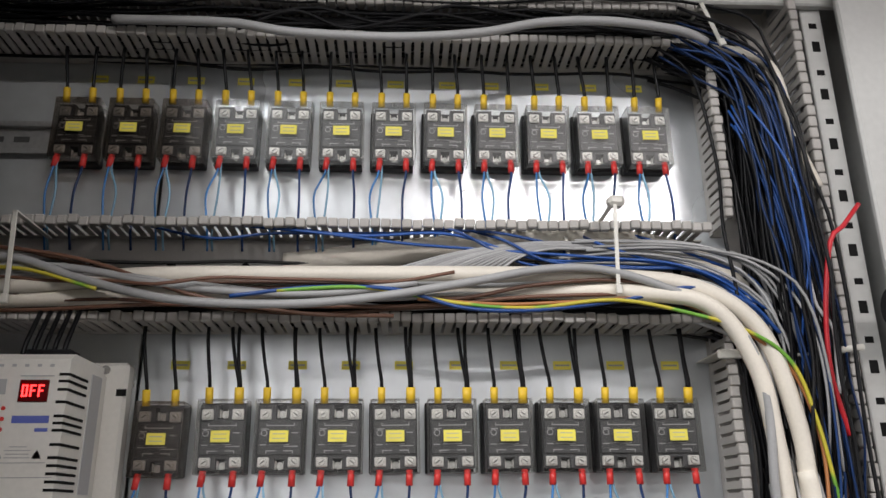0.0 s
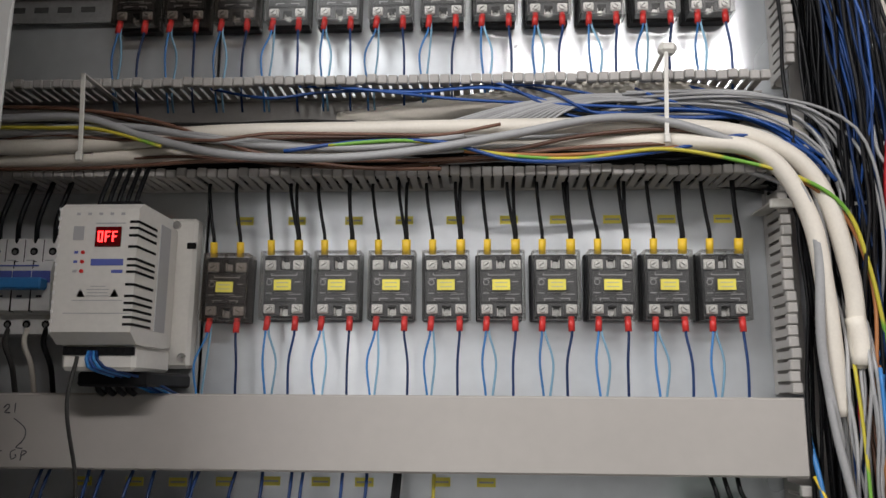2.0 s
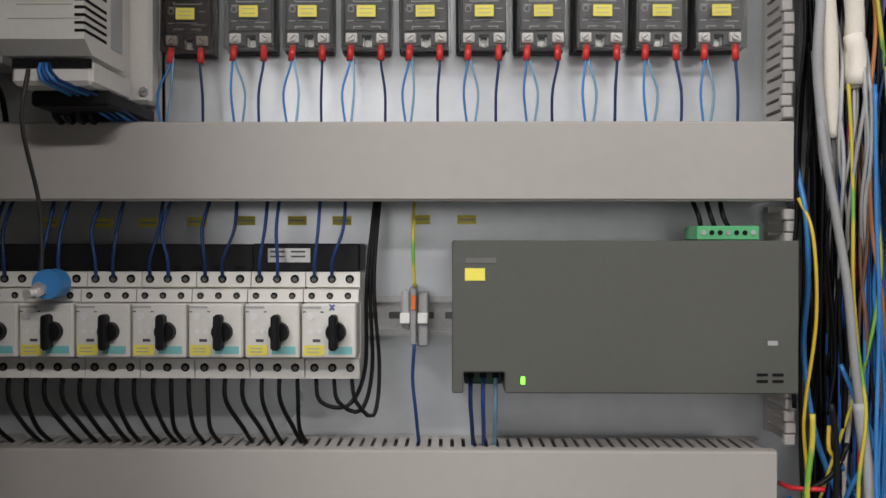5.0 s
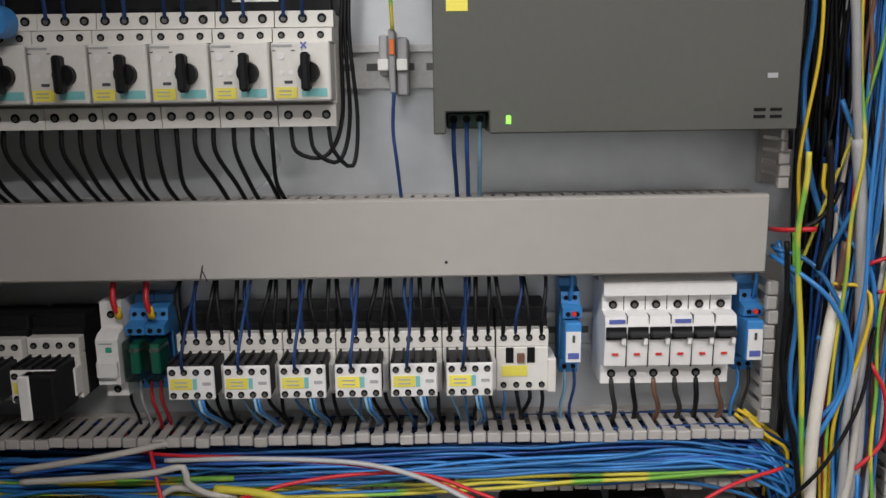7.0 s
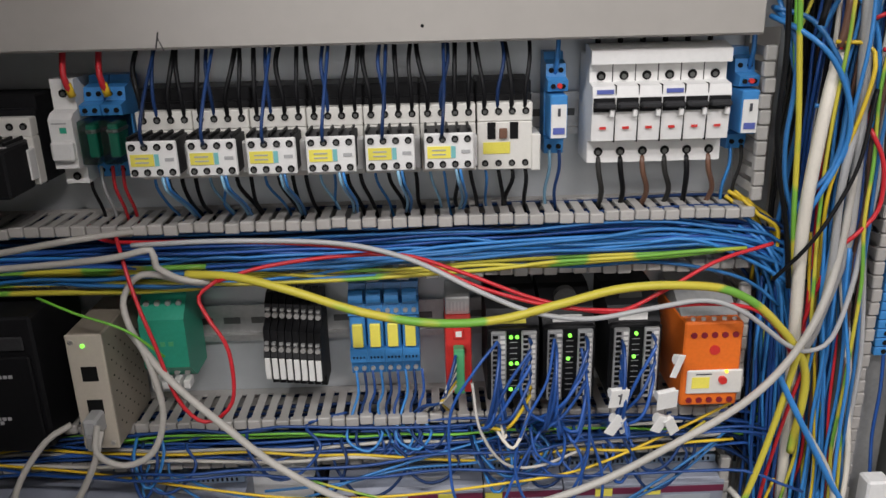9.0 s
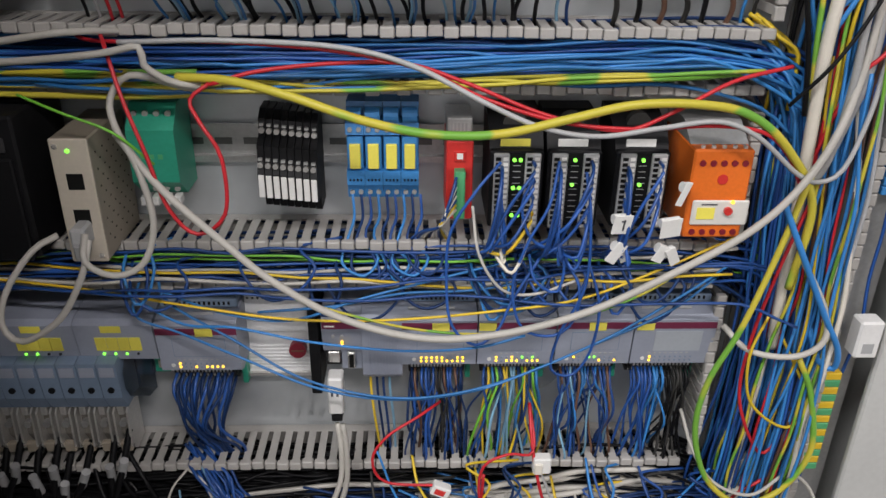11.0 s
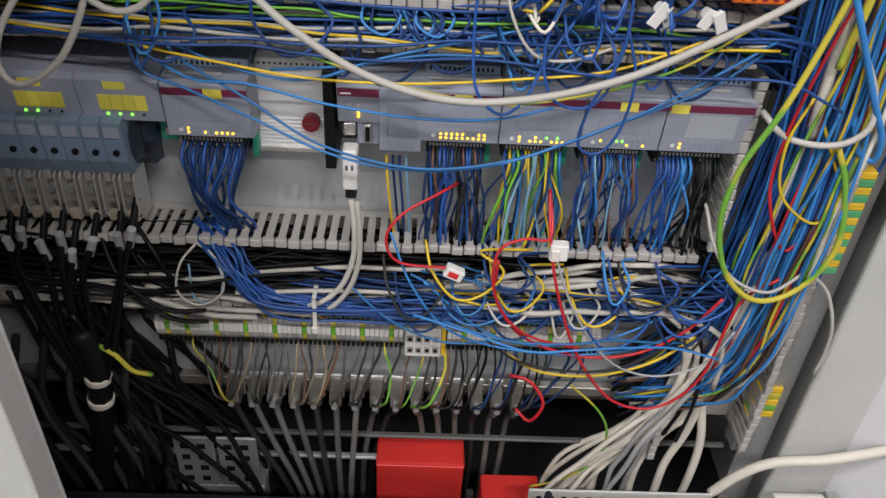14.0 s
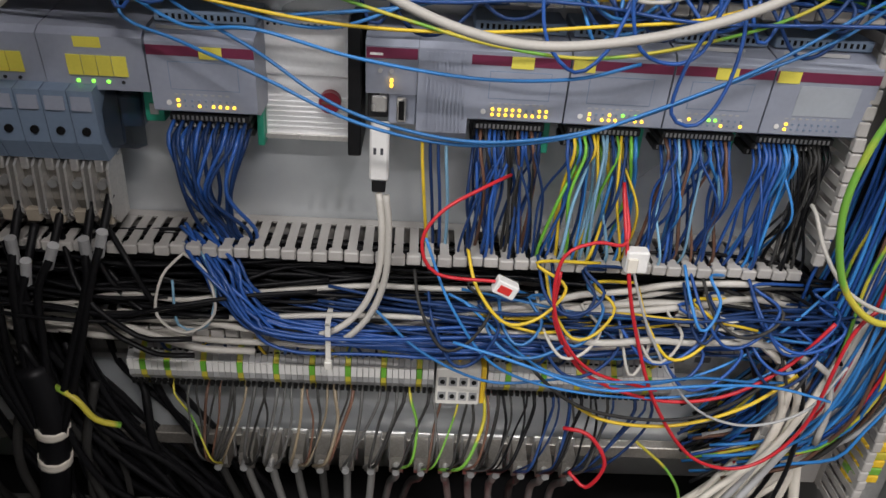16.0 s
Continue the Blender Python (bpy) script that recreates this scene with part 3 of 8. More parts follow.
def din_rail(x0, x1, zc, label="zinc plated top-hat mounting rail"):
    ob = thing("mounting_rail", label, "rail")
    h = 0.0175
    half = [(-0.0016, 0.0120), (-0.0080, 0.0120), (-0.0080, h), (-0.0070, h), (-0.0070, 0.0130), (-0.0006, 0.0130)]
    part("rail_body", profile([(y, zc + z) for y, z in half] + [(y, zc - z) for y, z in half[::-1]], x0, x1), ZINC, ob)
    x = x0 + 0.012
    while x < x1 - 0.02:
        part("slot", box(x, x + 0.015, -0.0022, -0.0017, zc - 0.003, zc + 0.003, 0.0), SCREW_DARK, ob)
        x += 0.025
    return ob


for x0, x1, zc in ((-0.62, -0.345, 1.924), (-0.62, 0.28, 1.370), (-0.62, 0.292, 1.140), (-0.62, 0.285, 0.958), (-0.62, 0.27, 0.512)):
    din_rail(x0, x1, zc)


# ---------------------------------------------------------------- frequency inverter
def inverter():
    ob = thing("frequency_inverter", "cream frequency inverter with a glowing red display", "inverter", -0.2655, 0, 1.627)
    part("back_plate", box(-0.060, 0.0275, -0.020, -0.002, -0.072, 0.070, 0.003), CREAM, ob, "cream metal mounting flange")
    part("housing", profile([(-0.080, -0.058), (-0.135, -0.058), (-0.147, -0.049), (-0.147, 0.049), (-0.140, 0.054), (-0.080, 0.054)], -0.036, 0.0285), CREAM, ob)
    part("rear_body", box(-0.034, 0.010, -0.080, -0.020, -0.056, 0.058, 0.002), CREAM, ob)
    part("lower_housing", box(-0.034, 0.026, -0.130, -0.060, -0.078, -0.058, 0.003), CREAM, ob)
    part("terminal_slot", box(-0.032, 0.026, -0.1312, -0.1300, -0.066, -0.0595), BLACK, ob)
    for i in range(9):
        part("terminal_screw", cyl(-0.029 + i * 0.0066, -0.1315, -0.0625, 0.0016, 0.001, seg=8), HOLE, ob)
    # Black block stands in for the shade below the inverter housing.
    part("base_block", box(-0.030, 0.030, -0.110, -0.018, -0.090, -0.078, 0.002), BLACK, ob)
    d = part("display", box(-0.0055, 0.0155, -0.1482, -0.147, 0.018, 0.034, 0.0004), DISPLAY, ob, "dark red display window")
    for k, letter in enumerate("OFF"):
        x0 = -0.0030 + k * 0.0058
        w, h, t, zb = 0.0040, 0.0085, 0.0010, 0.0217
        seg = bmesh.new()
        add_box(seg, x0, x0 + t, -0.1487, -0.1482, zb, zb + h)
        add_box(seg, x0, x0 + w, -0.1487, -0.1482, zb + h - t, zb + h)
        if letter == "O":
            add_box(seg, x0 + w - t, x0 + w, -0.1487, -0.1482, zb, zb + h)
            add_box(seg, x0, x0 + w, -0.1487, -0.1482, zb, zb + t)
        else:
            add_box(seg, x0, x0 + w * 0.85, -0.1487, -0.1482, zb + h / 2 - t / 2, zb + h / 2 + t / 2)
        part("digit", seg, LED_RED, d, "glowing red segment letter")
    bar(-0.006, 0.018, -0.147, 0.0365, 0.0372, PRINT_GREY, ob)
    bar(-0.0075, 0.0185, -0.147, 0.0030, 0.0082, PRINT_BLUE, ob, "maker_mark")
    bar(0.0095, 0.0185, -0.147, -0.0030, -0.0005, PRINT_BLUE, ob, "model_mark")
    part("port", box(-0.0235, -0.0150, -0.1476, -0.147, 0.0235, 0.0345), PRINT_GREY, ob)
    for i, z in enumerate((0.0135, 0.0060, -0.0015)):
        part("button", cyl(-0.0145, -0.1474, z, 0.0015, 0.001), RED, ob)
        bar(-0.0215, -0.0185, -0.147, z - 0.001, z + 0.001, PRINT_BLUE if i < 2 else PRINT_GREY, ob)
    for sx in (-1, 1):
        tri = bmesh.new()
        cx = sx * 0.0135
        v = [tri.verts.new(p) for p in ((cx - 0.0035, -0.1474, -0.0215), (cx + 0.0035, -0.1474, -0.0215), (cx, -0.1474, -0.0155))]
        tri.faces.new(v)
        bmesh.ops.solidify(tri, geom=tri.faces[:], thickness=0.0003)
        part("warning_triangle", tri, PRINT_GREY, ob)
    for z, w in ((-0.0135, 0.006), (-0.016, 0.009), (-0.0185, 0.008), (-0.021, 0.009), (-0.0245, 0.020), (-0.0345, 0.026)):
        bar(-w, w, -0.147, z - 0.0003, z + 0.0003, PRINT_GREY, ob)
    for i in range(5):
        bar(-0.022 + i * 0.009, -0.019 + i * 0.009, -0.147, 0.0435, 0.0455, PRINT_GREY, ob)
    for z in (0.038, 0.033, 0.027, 0.018, 0.008, 0.003, -0.002, -0.012, -0.021, -0.0265, -0.032, -0.0375, -0.043):
        vent = box(0.0215, 0.0290, -0.1474, -0.1466, z - 0.0010, z + 0.0010)
        add_box(vent, 0.0282, 0.0290, -0.147, -0.112, z - 0.0010, z + 0.0010)
        part("vent_slit", vent, HOLE, ob)
    for i in range(14):
        z = -0.048 + i * 0.0074
        part("edge_notch", box(-0.0364, -0.0345, -0.1476, -0.138, z - 0.0012, z + 0.0012), WHITE, ob)
    part("side_plate", box(0.0285, 0.0292, -0.105, -0.084, -0.045, 0.045, 0.0002), W_GREY, ob)
    part("flange_slot", box(0.019, 0.0277, -0.0206, -0.020, 0.040, 0.046), HOLE, ob)
    for sx, sz in ((0.021, -0.062), (0.008, 0.063), (-0.052, -0.062)):
        screw(sx, -0.021, sz, 0.004, ob)
    part("top_terminal", box(-0.018, 0.016, -0.120, -0.100, 0.054, 0.062, 0.001), BLACK, ob)
    return ob


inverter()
wire([(-0.285, -0.132, 1.560), (-0.288, -0.135, 1.52), (-0.291, -0.105, 1.46), (-0.292, -0.10, 1.40)], 0.0016, W_GREYBLACK, "thin dark lead hanging in front of the duct lid", "inverter leads")
for i, m in enumerate((W_LTBLUE, W_BLUE, W_LTBLUE, W_DKBLUE)):
    wire([(-0.276 + i * 0.002, -0.132, 1.564), (-0.274 + i * 0.004, -0.135, 1.552), (-0.262 + i * 0.007, -0.10, 1.543), (-0.25 + i * 0.006, -0.05, 1.530)], 0.0013, m, "blue control wire from the inverter terminals", "inverter leads")
part("ferrule", box(-0.288, -0.281, -0.134, -0.130, 1.558, 1.565, 0.001), ORANGE, bpy.data.objects["frequency_inverter"], "orange plug insert")
tagged(bpy.data.objects["frequency_inverter"], "cream frequency inverter with a glowing red display")


# ---------------------------------------------------------------- modular breakers
def modular_breaker(poles, x, z, w, lever, label, height=0.086, group="", cap=False):
    ob = thing("circuit_breaker", label, "circuit breaker", x, 0, z, group)
    W = poles * w
    part("body", profile([(-0.008, -height / 2), (-0.047, -height / 2), (-0.047, -height / 2 + 0.018), (-0.060, -height / 2 + 0.020), (-0.062, 0.012), (-0.060, 0.020), (-0.047, 0.022), (-0.047, height / 2), (-0.008, height / 2)], 0, W), WHITE, ob)
    for i in range(poles):
        xc = w * (i + 0.5)
        if i:
            part("pole_gap", box(w * i - 0.0003, w * i + 0.0003, -0.0616, -0.040, -height / 2 + 0.019, 0.021), HOLE, ob)
            part("pole_gap", box(w * i - 0.0003, w * i + 0.0003, -0.0474, -0.040, 0.0215, height / 2 - 0.001), HOLE, ob)
        hole(xc, -0.0474, height / 2 - (0.0155 if cap else 0.012), 0.0036, ob)
        hole(xc, -0.0474, -height / 2 + 0.009, 0.0036, ob)
        part("lever_slot", box(xc - w * 0.46, xc + w * 0.46, -0.0632, -0.0612, 0.001, 0.0115), BLACK if not lever else PRINT_BLUE, ob)
        bar(xc - 0.003, xc + 0.002, -0.0622, -0.0125, -0.0105, RED if not lever else PRINT_DARK, ob, "state_flag")
        if not lever:
            part("lever", box(xc - w * 0.44, xc + w * 0.44, -0.0690, -0.0615, 0.0040, 0.0085, 0.0012), CHARCOAL, ob, "dark grey toggle")
            part("latch", box(xc + 0.0040, xc + 0.0075, -0.0665, -0.0615, -0.0030, 0.0030, 0.0008), WHITE, ob)
        bar(xc - 0.006, xc + 0.002, -0.0476, height / 2 - 0.0208, height / 2 - 0.0200, PRINT_GREY, ob)
    if lever:
        part("lever", box(0.002, W - 0.002, -0.075, -0.062, -0.006, 0.004, 0.0015), BLUE_RELAY, ob, "blue toggle bar")
        bar(0.003, W - 0.012, -0.0622, 0.0155, 0.0168, PRINT_BLUE, ob)
    else:
        for k in range(0, poles, 3):
            bar(k * w + 0.003, k * w + 0.016, -0.0622, 0.0145, 0.0178, PRINT_BLUE, ob, "maker_mark")
    if cap:
        part("busbar_cover", profile([(-0.030, 0.036), (-0.056, 0.036), (-0.056, 0.046), (-0.040, 0.050), (-0.030, 0.050)], -0.0005, W + 0.0005), WHITE, ob, "white busbar cover strip")
    return ob


modular_breaker(6, 0.1595, 1.148, 0.0178, False, "white six-pole block of miniature circuit breakers under a busbar cover", 0.084, cap=True)
modular_breaker(4, -0.424, 1.628, 0.0178, True, "white four-pole circuit breaker with a blue toggle bar", 0.088)


# ---------------------------------------------------------------- motor protection breakers
def motor_breaker():
    ob = thing("motor_breaker", "white motor protection switch with a black rotary knob", "motor switch", group="motor protection switches")
    w = 0.0438
    part("base", box(-w / 2, w / 2, -0.058, -0.008, -0.042, 0.042, 0.0008), CREAM, ob)
    part("lower_terminal_block", profile([(-0.050, -0.043), (-0.066, -0.043), (-0.067, -0.027), (-0.058, -0.025), (-0.050, -0.025)], -w / 2, w / 2), CREAM, ob)
    part("upper_terminal_block", profile([(-0.050, 0.031), (-0.063, 0.031), (-0.062, 0.043), (-0.050, 0.043)], -w / 2, w / 2), CREAM, ob)
    part("terminal_step", profile([(-0.055, 0.0195), (-0.074, 0.0195), (-0.073, 0.0295), (-0.055, 0.0295)], -w / 2, w / 2), CREAM, ob)
    part("front_face", box(-w / 2 + 0.0006, w / 2 - 0.0006, -0.0855, -0.056, -0.0238, 0.0188, 0.0012), CREAM, ob)
    for i in (-1, 0, 1):
        hole(i * 0.0145, -0.0667, -0.034, 0.0035, ob)
        hole(i * 0.0145 - 0.001, -0.0630, 0.0375, 0.0035, ob)
        hole(i * 0.0145 - 0.001, -0.0738, 0.0245, 0.0027, ob)
    knob = cyl(0.006, -0.0885, -0.003, 0.0078, 0.006, seg=20)
    part("knob_base", knob, BLACK, ob)
    part("knob", box(0.0015, 0.0080, -0.099, -0.0885, -0.0165, 0.0110, 0.0018), BLACK, ob, "black rotary handle turned upright")
    bar(0.0, 0.0185, -0.0857, -0.0205, -0.0145, TEAL, ob, "teal_band")
    part("label", box(-0.0195, -0.0035, -0.0862, -0.0857, -0.0215, -0.0135), YELLOW_LABEL, ob, "yellow printed label")
    for z in (-0.0160, -0.0188):
        bar(-0.0170, -0.0075, -0.0863, z - 0.0004, z + 0.0004, PRINT_GREY, ob)
    bar(-0.0205, -0.0060, -0.0857, 0.0155, 0.0170, PRINT_GREY, ob, "maker_mark")
    bar(-0.0205, -0.0180, -0.0857, 0.0122, 0.0130, PRINT_DARK, ob)
    bar(-0.0065, -0.0040, -0.0857, 0.0122, 0.0130, PRINT_DARK, ob)
    part("dial", cyl(-0.0145, -0.0858, 0.0090, 0.0030, 0.0008, seg=16), WHITE, ob)
    for x in (-0.0145, -0.0075):
        part("dial", cyl(x, -0.0858, -0.0030, 0.0018, 0.0008, seg=12), WHITE, ob)
    bar(-0.0125, -0.0065, -0.0857, -0.0110, -0.0088, PRINT_DARK, ob, "test_slot")
    return ob


MB = motor_breaker()
for i in range(7):
    m = pose(-0.0735 - 0.0446 * i, 0, 1.3672)
    if i == 0:
        MB.matrix_basis = m
    else:
        copy_thing(MB, m)
feeder = thing("feeder_block", "white feeder block with an orange warning label", "terminal block", -0.392, 0, 1.372)
part("body", box(-0.028, 0.026, -0.082, -0.008, -0.046, 0.050, 0.002), CREAM, feeder)
part("warning_label", box(-0.014, 0.024, -0.0828, -0.0822, 0.020, 0.046, 0.0), ORANGE_LABEL, feeder, "orange warning label")
tri = slab([(-0.002, 0.025), (0.016, 0.025), (0.007, 0.041)], -0.0832, -0.0828)
part("warning_triangle", tri, PRINT_DARK, feeder)
for i in range(3):
    hole(-0.016 + i * 0.015, -0.0824, -0.034, 0.0036, feeder)
busbar = thing("busbar_block", "black moulded busbar block above the motor switches", "busbar", 0, 0, 1.421)
part("body", box(-0.364, -0.0535, -0.048, -0.008, -0.011, 0.012, 0.0015), BLACK, busbar)
part("end_block", box(-0.142, -0.0530, -0.052, -0.008, -0.011, 0.0125, 0.0015), BLACK, busbar)
plate = part("rating_plate", box(-0.129, -0.094, -0.0526, -0.052, -0.003, 0.0085), ZINC, busbar, "grey printed rating plate")
for k in range(4):
    bar(-0.127 + 0.017 * (k % 2), -0.115 + 0.017 * (k % 2), -0.0526, 0.001 + 0.004 * (k // 2), 0.0025 + 0.004 * (k // 2), PRINT_DARK, plate)
for i in range(15):
    part("vent", box(-0.355 + i * 0.018, -0.347 + i * 0.018, -0.0486, -0.048, -0.009, -0.006), HOLE, busbar)
xm = tagged(link("pen_mark", box(-0.003, 0.003, -0.0003, 0, -0.0006, 0.0006), PRINT_BLUE), "blue pen cross on the last motor switch", "pen mark")
xm.matrix_basis = pose(-0.0710, -0.0857, 1.3835, 0, 50, 0)
part("stroke", box(-0.003, 0.003, -0.0006, -0.0003, -0.0006, 0.0006), PRINT_BLUE, xm).matrix_basis = pose(0, 0, 0, 0, -100, 0)
for x, z in ((-0.338, 1.452), (-0.289, 1.452), (-0.248, 1.452), (-0.204, 1.453), (-0.161, 1.454), (-0.115, 1.454), (-0.075, 1.454), (-0.005, 1.455), (0.036, 1.455)):
    plate_label(x, z)

# blue potentiometer knob hanging on its lead
pot = thing("potentiometer", "round blue potentiometer hanging on a dark lead", "potentiometer", -0.290, -0.095, 1.398)
part("body", cyl(0.003, 0, 0.004, 0.0115, 0.016, seg=24), BLUE_RELAY, pot)
part("shaft", cyl(-0.006, -0.012, -0.003, 0.0035, 0.016, seg=12), STEEL, pot)
part("nut", cyl(-0.002, -0.010, 0.0, 0.006, 0.003, seg=6), STEEL, pot)

# ---------------------------------------------------------------- feed-through terminals
term = thing("rail_terminal", "grey rail terminal pair with white markers and an orange lever", "terminal", -0.0075, 0, 1.370)
part("body", box(-0.0045, 0.0005, -0.040, -0.006, -0.022, 0.028, 0.001), W_GREY, term)
part("end_clamp", box(-0.0125, -0.0050, -0.034, -0.006, -0.008, 0.024, 0.0015), W_GREY, term)
part("end_clamp", box(0.0010, 0.0105, -0.034, -0.006, -0.024, 0.022, 0.0015), W_GREY, term)
part("marker", box(-0.0135, -0.0050, -0.038, -0.034, -0.004, 0.005, 0.0006), PAPER, term)
part("marker", box(0.0015, 0.0100, -0.038, -0.034, -0.004, 0.005, 0.0006), PAPER, term)
part("lever", box(-0.0035, 0.0, -0.042, -0.040, 0.008, 0.020, 0.0005), ORANGE, term)
wire([(-0.0085, -0.041, 1.397), (-0.0095, -0.042, 1.43), (-0.009, -0.035, 1.47)], 0.0017, W_EARTH, "green and yellow earth wire into a rail terminal", "terminal wires")
wire([(-0.0085, -0.041, 1.349), (-0.010, -0.040, 1.32), (-0.0075, -0.042, 1.295), (-0.005, -0.030, 1.262)], 0.0016, W_DKBLUE, "blue wire out of a rail terminal", "terminal wires")

# ---------------------------------------------------------------- power supply
psu = thing("power_supply", "wide olive-grey power supply unit with a green light", "power supply", 0.023, 0, 1.318)
case = slab([(0.0, 0.0), (0.009, 0.0), (0.009, 0.016), (0.041, 0.016), (0.041, 0.0), (0.2665, 0.0), (0.2665, 0.118), (0.0, 0.118)], -0.094, -0.010)
bmesh.ops.bevel(case, geom=case.edges[:], offset=0.001, segments=1, affect="EDGES")
part("case", case, PSU_GREY, psu)
t = part("output_terminal", box(0.0100, 0.0400, -0.070, -0.012, 0.003, 0.0150, 0.001), SHADED_GREEN, psu, "dark green screw terminal")
for i in range(3):
    part("screw_hole", cyl(0.015 + i * 0.010, -0.0705, 0.010, 0.003, 0.001, seg=10), HOLE, t)
t = part("input_terminal", box(0.197, 0.247, -0.066, -0.030, 0.1185, 0.130, 0.001), GREEN_PCB, psu, "pale green plug-in terminal")
for i in range(7):
    part("screw_hole", cyl(0.202 + i * 0.0066, -0.0665, 0.1245, 0.0020, 0.001, seg=10), HOLE if i % 3 else W_GREY, t)
part("label", box(0.010, 0.0255, -0.0946, -0.094, 0.087, 0.0965), YELLOW_LABEL, psu, "yellow printed label")
bar(0.0105, 0.034, -0.0942, 0.1005, 0.1045, W_MIDGREY, psu, "maker_mark")
part("indicator_light", box(0.0530, 0.0565, -0.0950, -0.094, 0.0070, 0.0130, 0.0004), LED_GREEN, psu, "green status light")
for i in range(2):
    for j in range(2):
        bar(0.234 + i * 0.012, 0.2425 + i * 0.012, -0.0942, 0.0088 + j * 0.005, 0.0110 + j * 0.005, HOLE, psu, "vent")
bar(0.2425, 0.2500, -0.0942, 0.0375, 0.0410, PRINT_GREY, psu, "printed_mark")
for i in range(3):
    wire([(0.2275 + i * 0.0115, -0.050, 1.448), (0.2255 + i * 0.010, -0.052, 1.456), (0.222 + i * 0.012, -0.040, 1.474)], 0.0020, W_BLACK, "short black wire into the supply terminal", "supply wires")
    wire([(0.038 + i * 0.010, -0.070, 1.326), (0.038 + i * 0.010, -0.070, 1.305), (0.0395 + i * 0.0095, -0.055, 1.285), (0.041 + i * 0.009, -0.035, 1.262)], 0.0018, (W_DKBLUE, W_BLUE, W_STRIPE)[i], "blue wire out of the supply terminal", "supply wires")

# wires above and below the motor switches
rng = random.Random(11)
for i in range(7):
    xc = -0.0735 - 0.0446 * i
    for k in (-1, 0):
        xe = xc + k * 0.0145 - 0.001
        xt = xe + rng.uniform(-0.004, 0.010)
        wire([(xe, -0.062, 1.404), (xe + 0.001, -0.066, 1.420), (xt + rng.uniform(-0.004, 0.004), -0.060, 1.445), (xt, -0.045, 1.474)], 0.0015, W_DKBLUE, "dark blue wire into a motor switch", "motor switch wires")
    for k in (-1, 0, 1):
        xe = xc + k * 0.0145
        if i == 0:
            wire([(xe, -0.060, 1.326), (xe + 0.004, -0.062, 1.305), (xe + 0.022 - 0.004 * k, -0.058, 1.297 - 0.004 * k), (-0.043 + 0.006 * k, -0.050, 1.330), (-0.045 + 0.003 * k, -0.045, 1.40), (-0.040 + 0.002 * k, -0.035, 1.474)], 0.0018, W_BLACK, "black wire looping up beside the motor switches", "motor switch wires")
        else:
            xt = xe + rng.uniform(0.002, 0.016)
            wire([(xe, -0.058, 1.327), (xe + 0.001, -0.060, 1.305), (xt - 0.003, -0.050, 1.280), (xt, -0.030, 1.262)], 0.0019, W_BLACK, "black wire out of a motor switch", "motor switch wires")

# ---------------------------------------------------------------- contactors
def contactor(aux=True):
    ob = thing("contactor", "white contactor with a black back and an auxiliary contact block" if aux else "white contactor with an open slotted front and a yellow label", "contactor", group="contactors")
    w = 0.0432
    part("body", box(-w / 2, w / 2, -0.050, -0.008, -0.029, 0.030, 0.0012), BLACK, ob, "black lower body")
    part("coil_housing", box(-w / 2, w / 2, -0.046, -0.008, 0.026, 0.040, 0.0012), BLACK, ob)
    part("front_upper", box(-w / 2 + 0.0003, w / 2 - 0.0003, -0.060, -0.048, 0.010, 0.0245, 0.0008), CREAM, ob)
    part("front_lower", box(-w / 2 + 0.0003, w / 2 - 0.0003, -0.060, -0.048, -0.028, 0.0098, 0.0008), CREAM, ob)
    for i in range(4):
        hole(-0.0155 + i * 0.0105, -0.0604, 0.0180, 0.0028, ob)
    if aux:
        part("aux_body", box(-w / 2 + 0.0035, w / 2 - 0.0045, -0.092, -0.060, -0.018, 0.0085, 0.0008), CHARCOAL, ob, "black auxiliary block")
        for i in range(5):
            part("aux_rib", box(-0.0185 + i * 0.0080, -0.0165 + i * 0.0080, -0.0920, -0.062, 0.0085, 0.0115, 0.0005), BLACK, ob)
        f = part("aux_front", box(-w / 2 + 0.003, w / 2 - 0.004, -0.0945, -0.0915, -0.0185, 0.0085, 0.0008), WHITE, ob, "white auxiliary contact front")
        for i in range(4):
            for z in (0.0042, -0.0145):
                hole(-0.0145 + i * 0.0092, -0.0949, z, 0.0026, f)
        part("label", box(-0.0165, 0.0005, -0.0952, -0.0946, -0.0098, -0.0010), YELLOW_LABEL, f, "yellow printed label")
        for z in (-0.0038, -0.0070):
            bar(-0.0130, -0.0030, -0.0952, z - 0.0005, z + 0.0005, PRINT_GREY, f)
        bar(0.0010, 0.0042, -0.0946, -0.0098, -0.0010, TEAL, f, "teal_band")
        bar(0.0085, 0.0150, -0.0946, -0.0065, -0.0040, PRINT_GREY, f, "printed_mark")
        part("side_block", box(w / 2 - 0.0060, w / 2, -0.072, -0.060, -0.022, 0.002, 0.0008), WHITE, ob)
    else:
        for x in (-0.0105, 0.0070):
            slot = box(x - 0.0032, x + 0.0032, -0.0606, -0.060, -0.0035, 0.0095)
            part("slot", slot, HOLE, ob)
        part("plunger", box(-0.0045, 0.0015, -0.0630, -0.060, -0.0030, 0.0050, 0.0005), W_BROWN, ob, "brown plunger")
        part("label", box(-0.0170, 0.0040, -0.0607, -0.0601, -0.0150, -0.0060), YELLOW_LABEL, ob, "yellow printed label")
        for i in range(4):
            hole(-0.0155 + i * 0.0105, -0.0604, -0.0225, 0.0026, ob)
        part("side_block", box(w / 2 - 0.001, w / 2 + 0.006, -0.062, -0.030, -0.029, 0.000, 0.0008), CREAM, ob)
    return ob


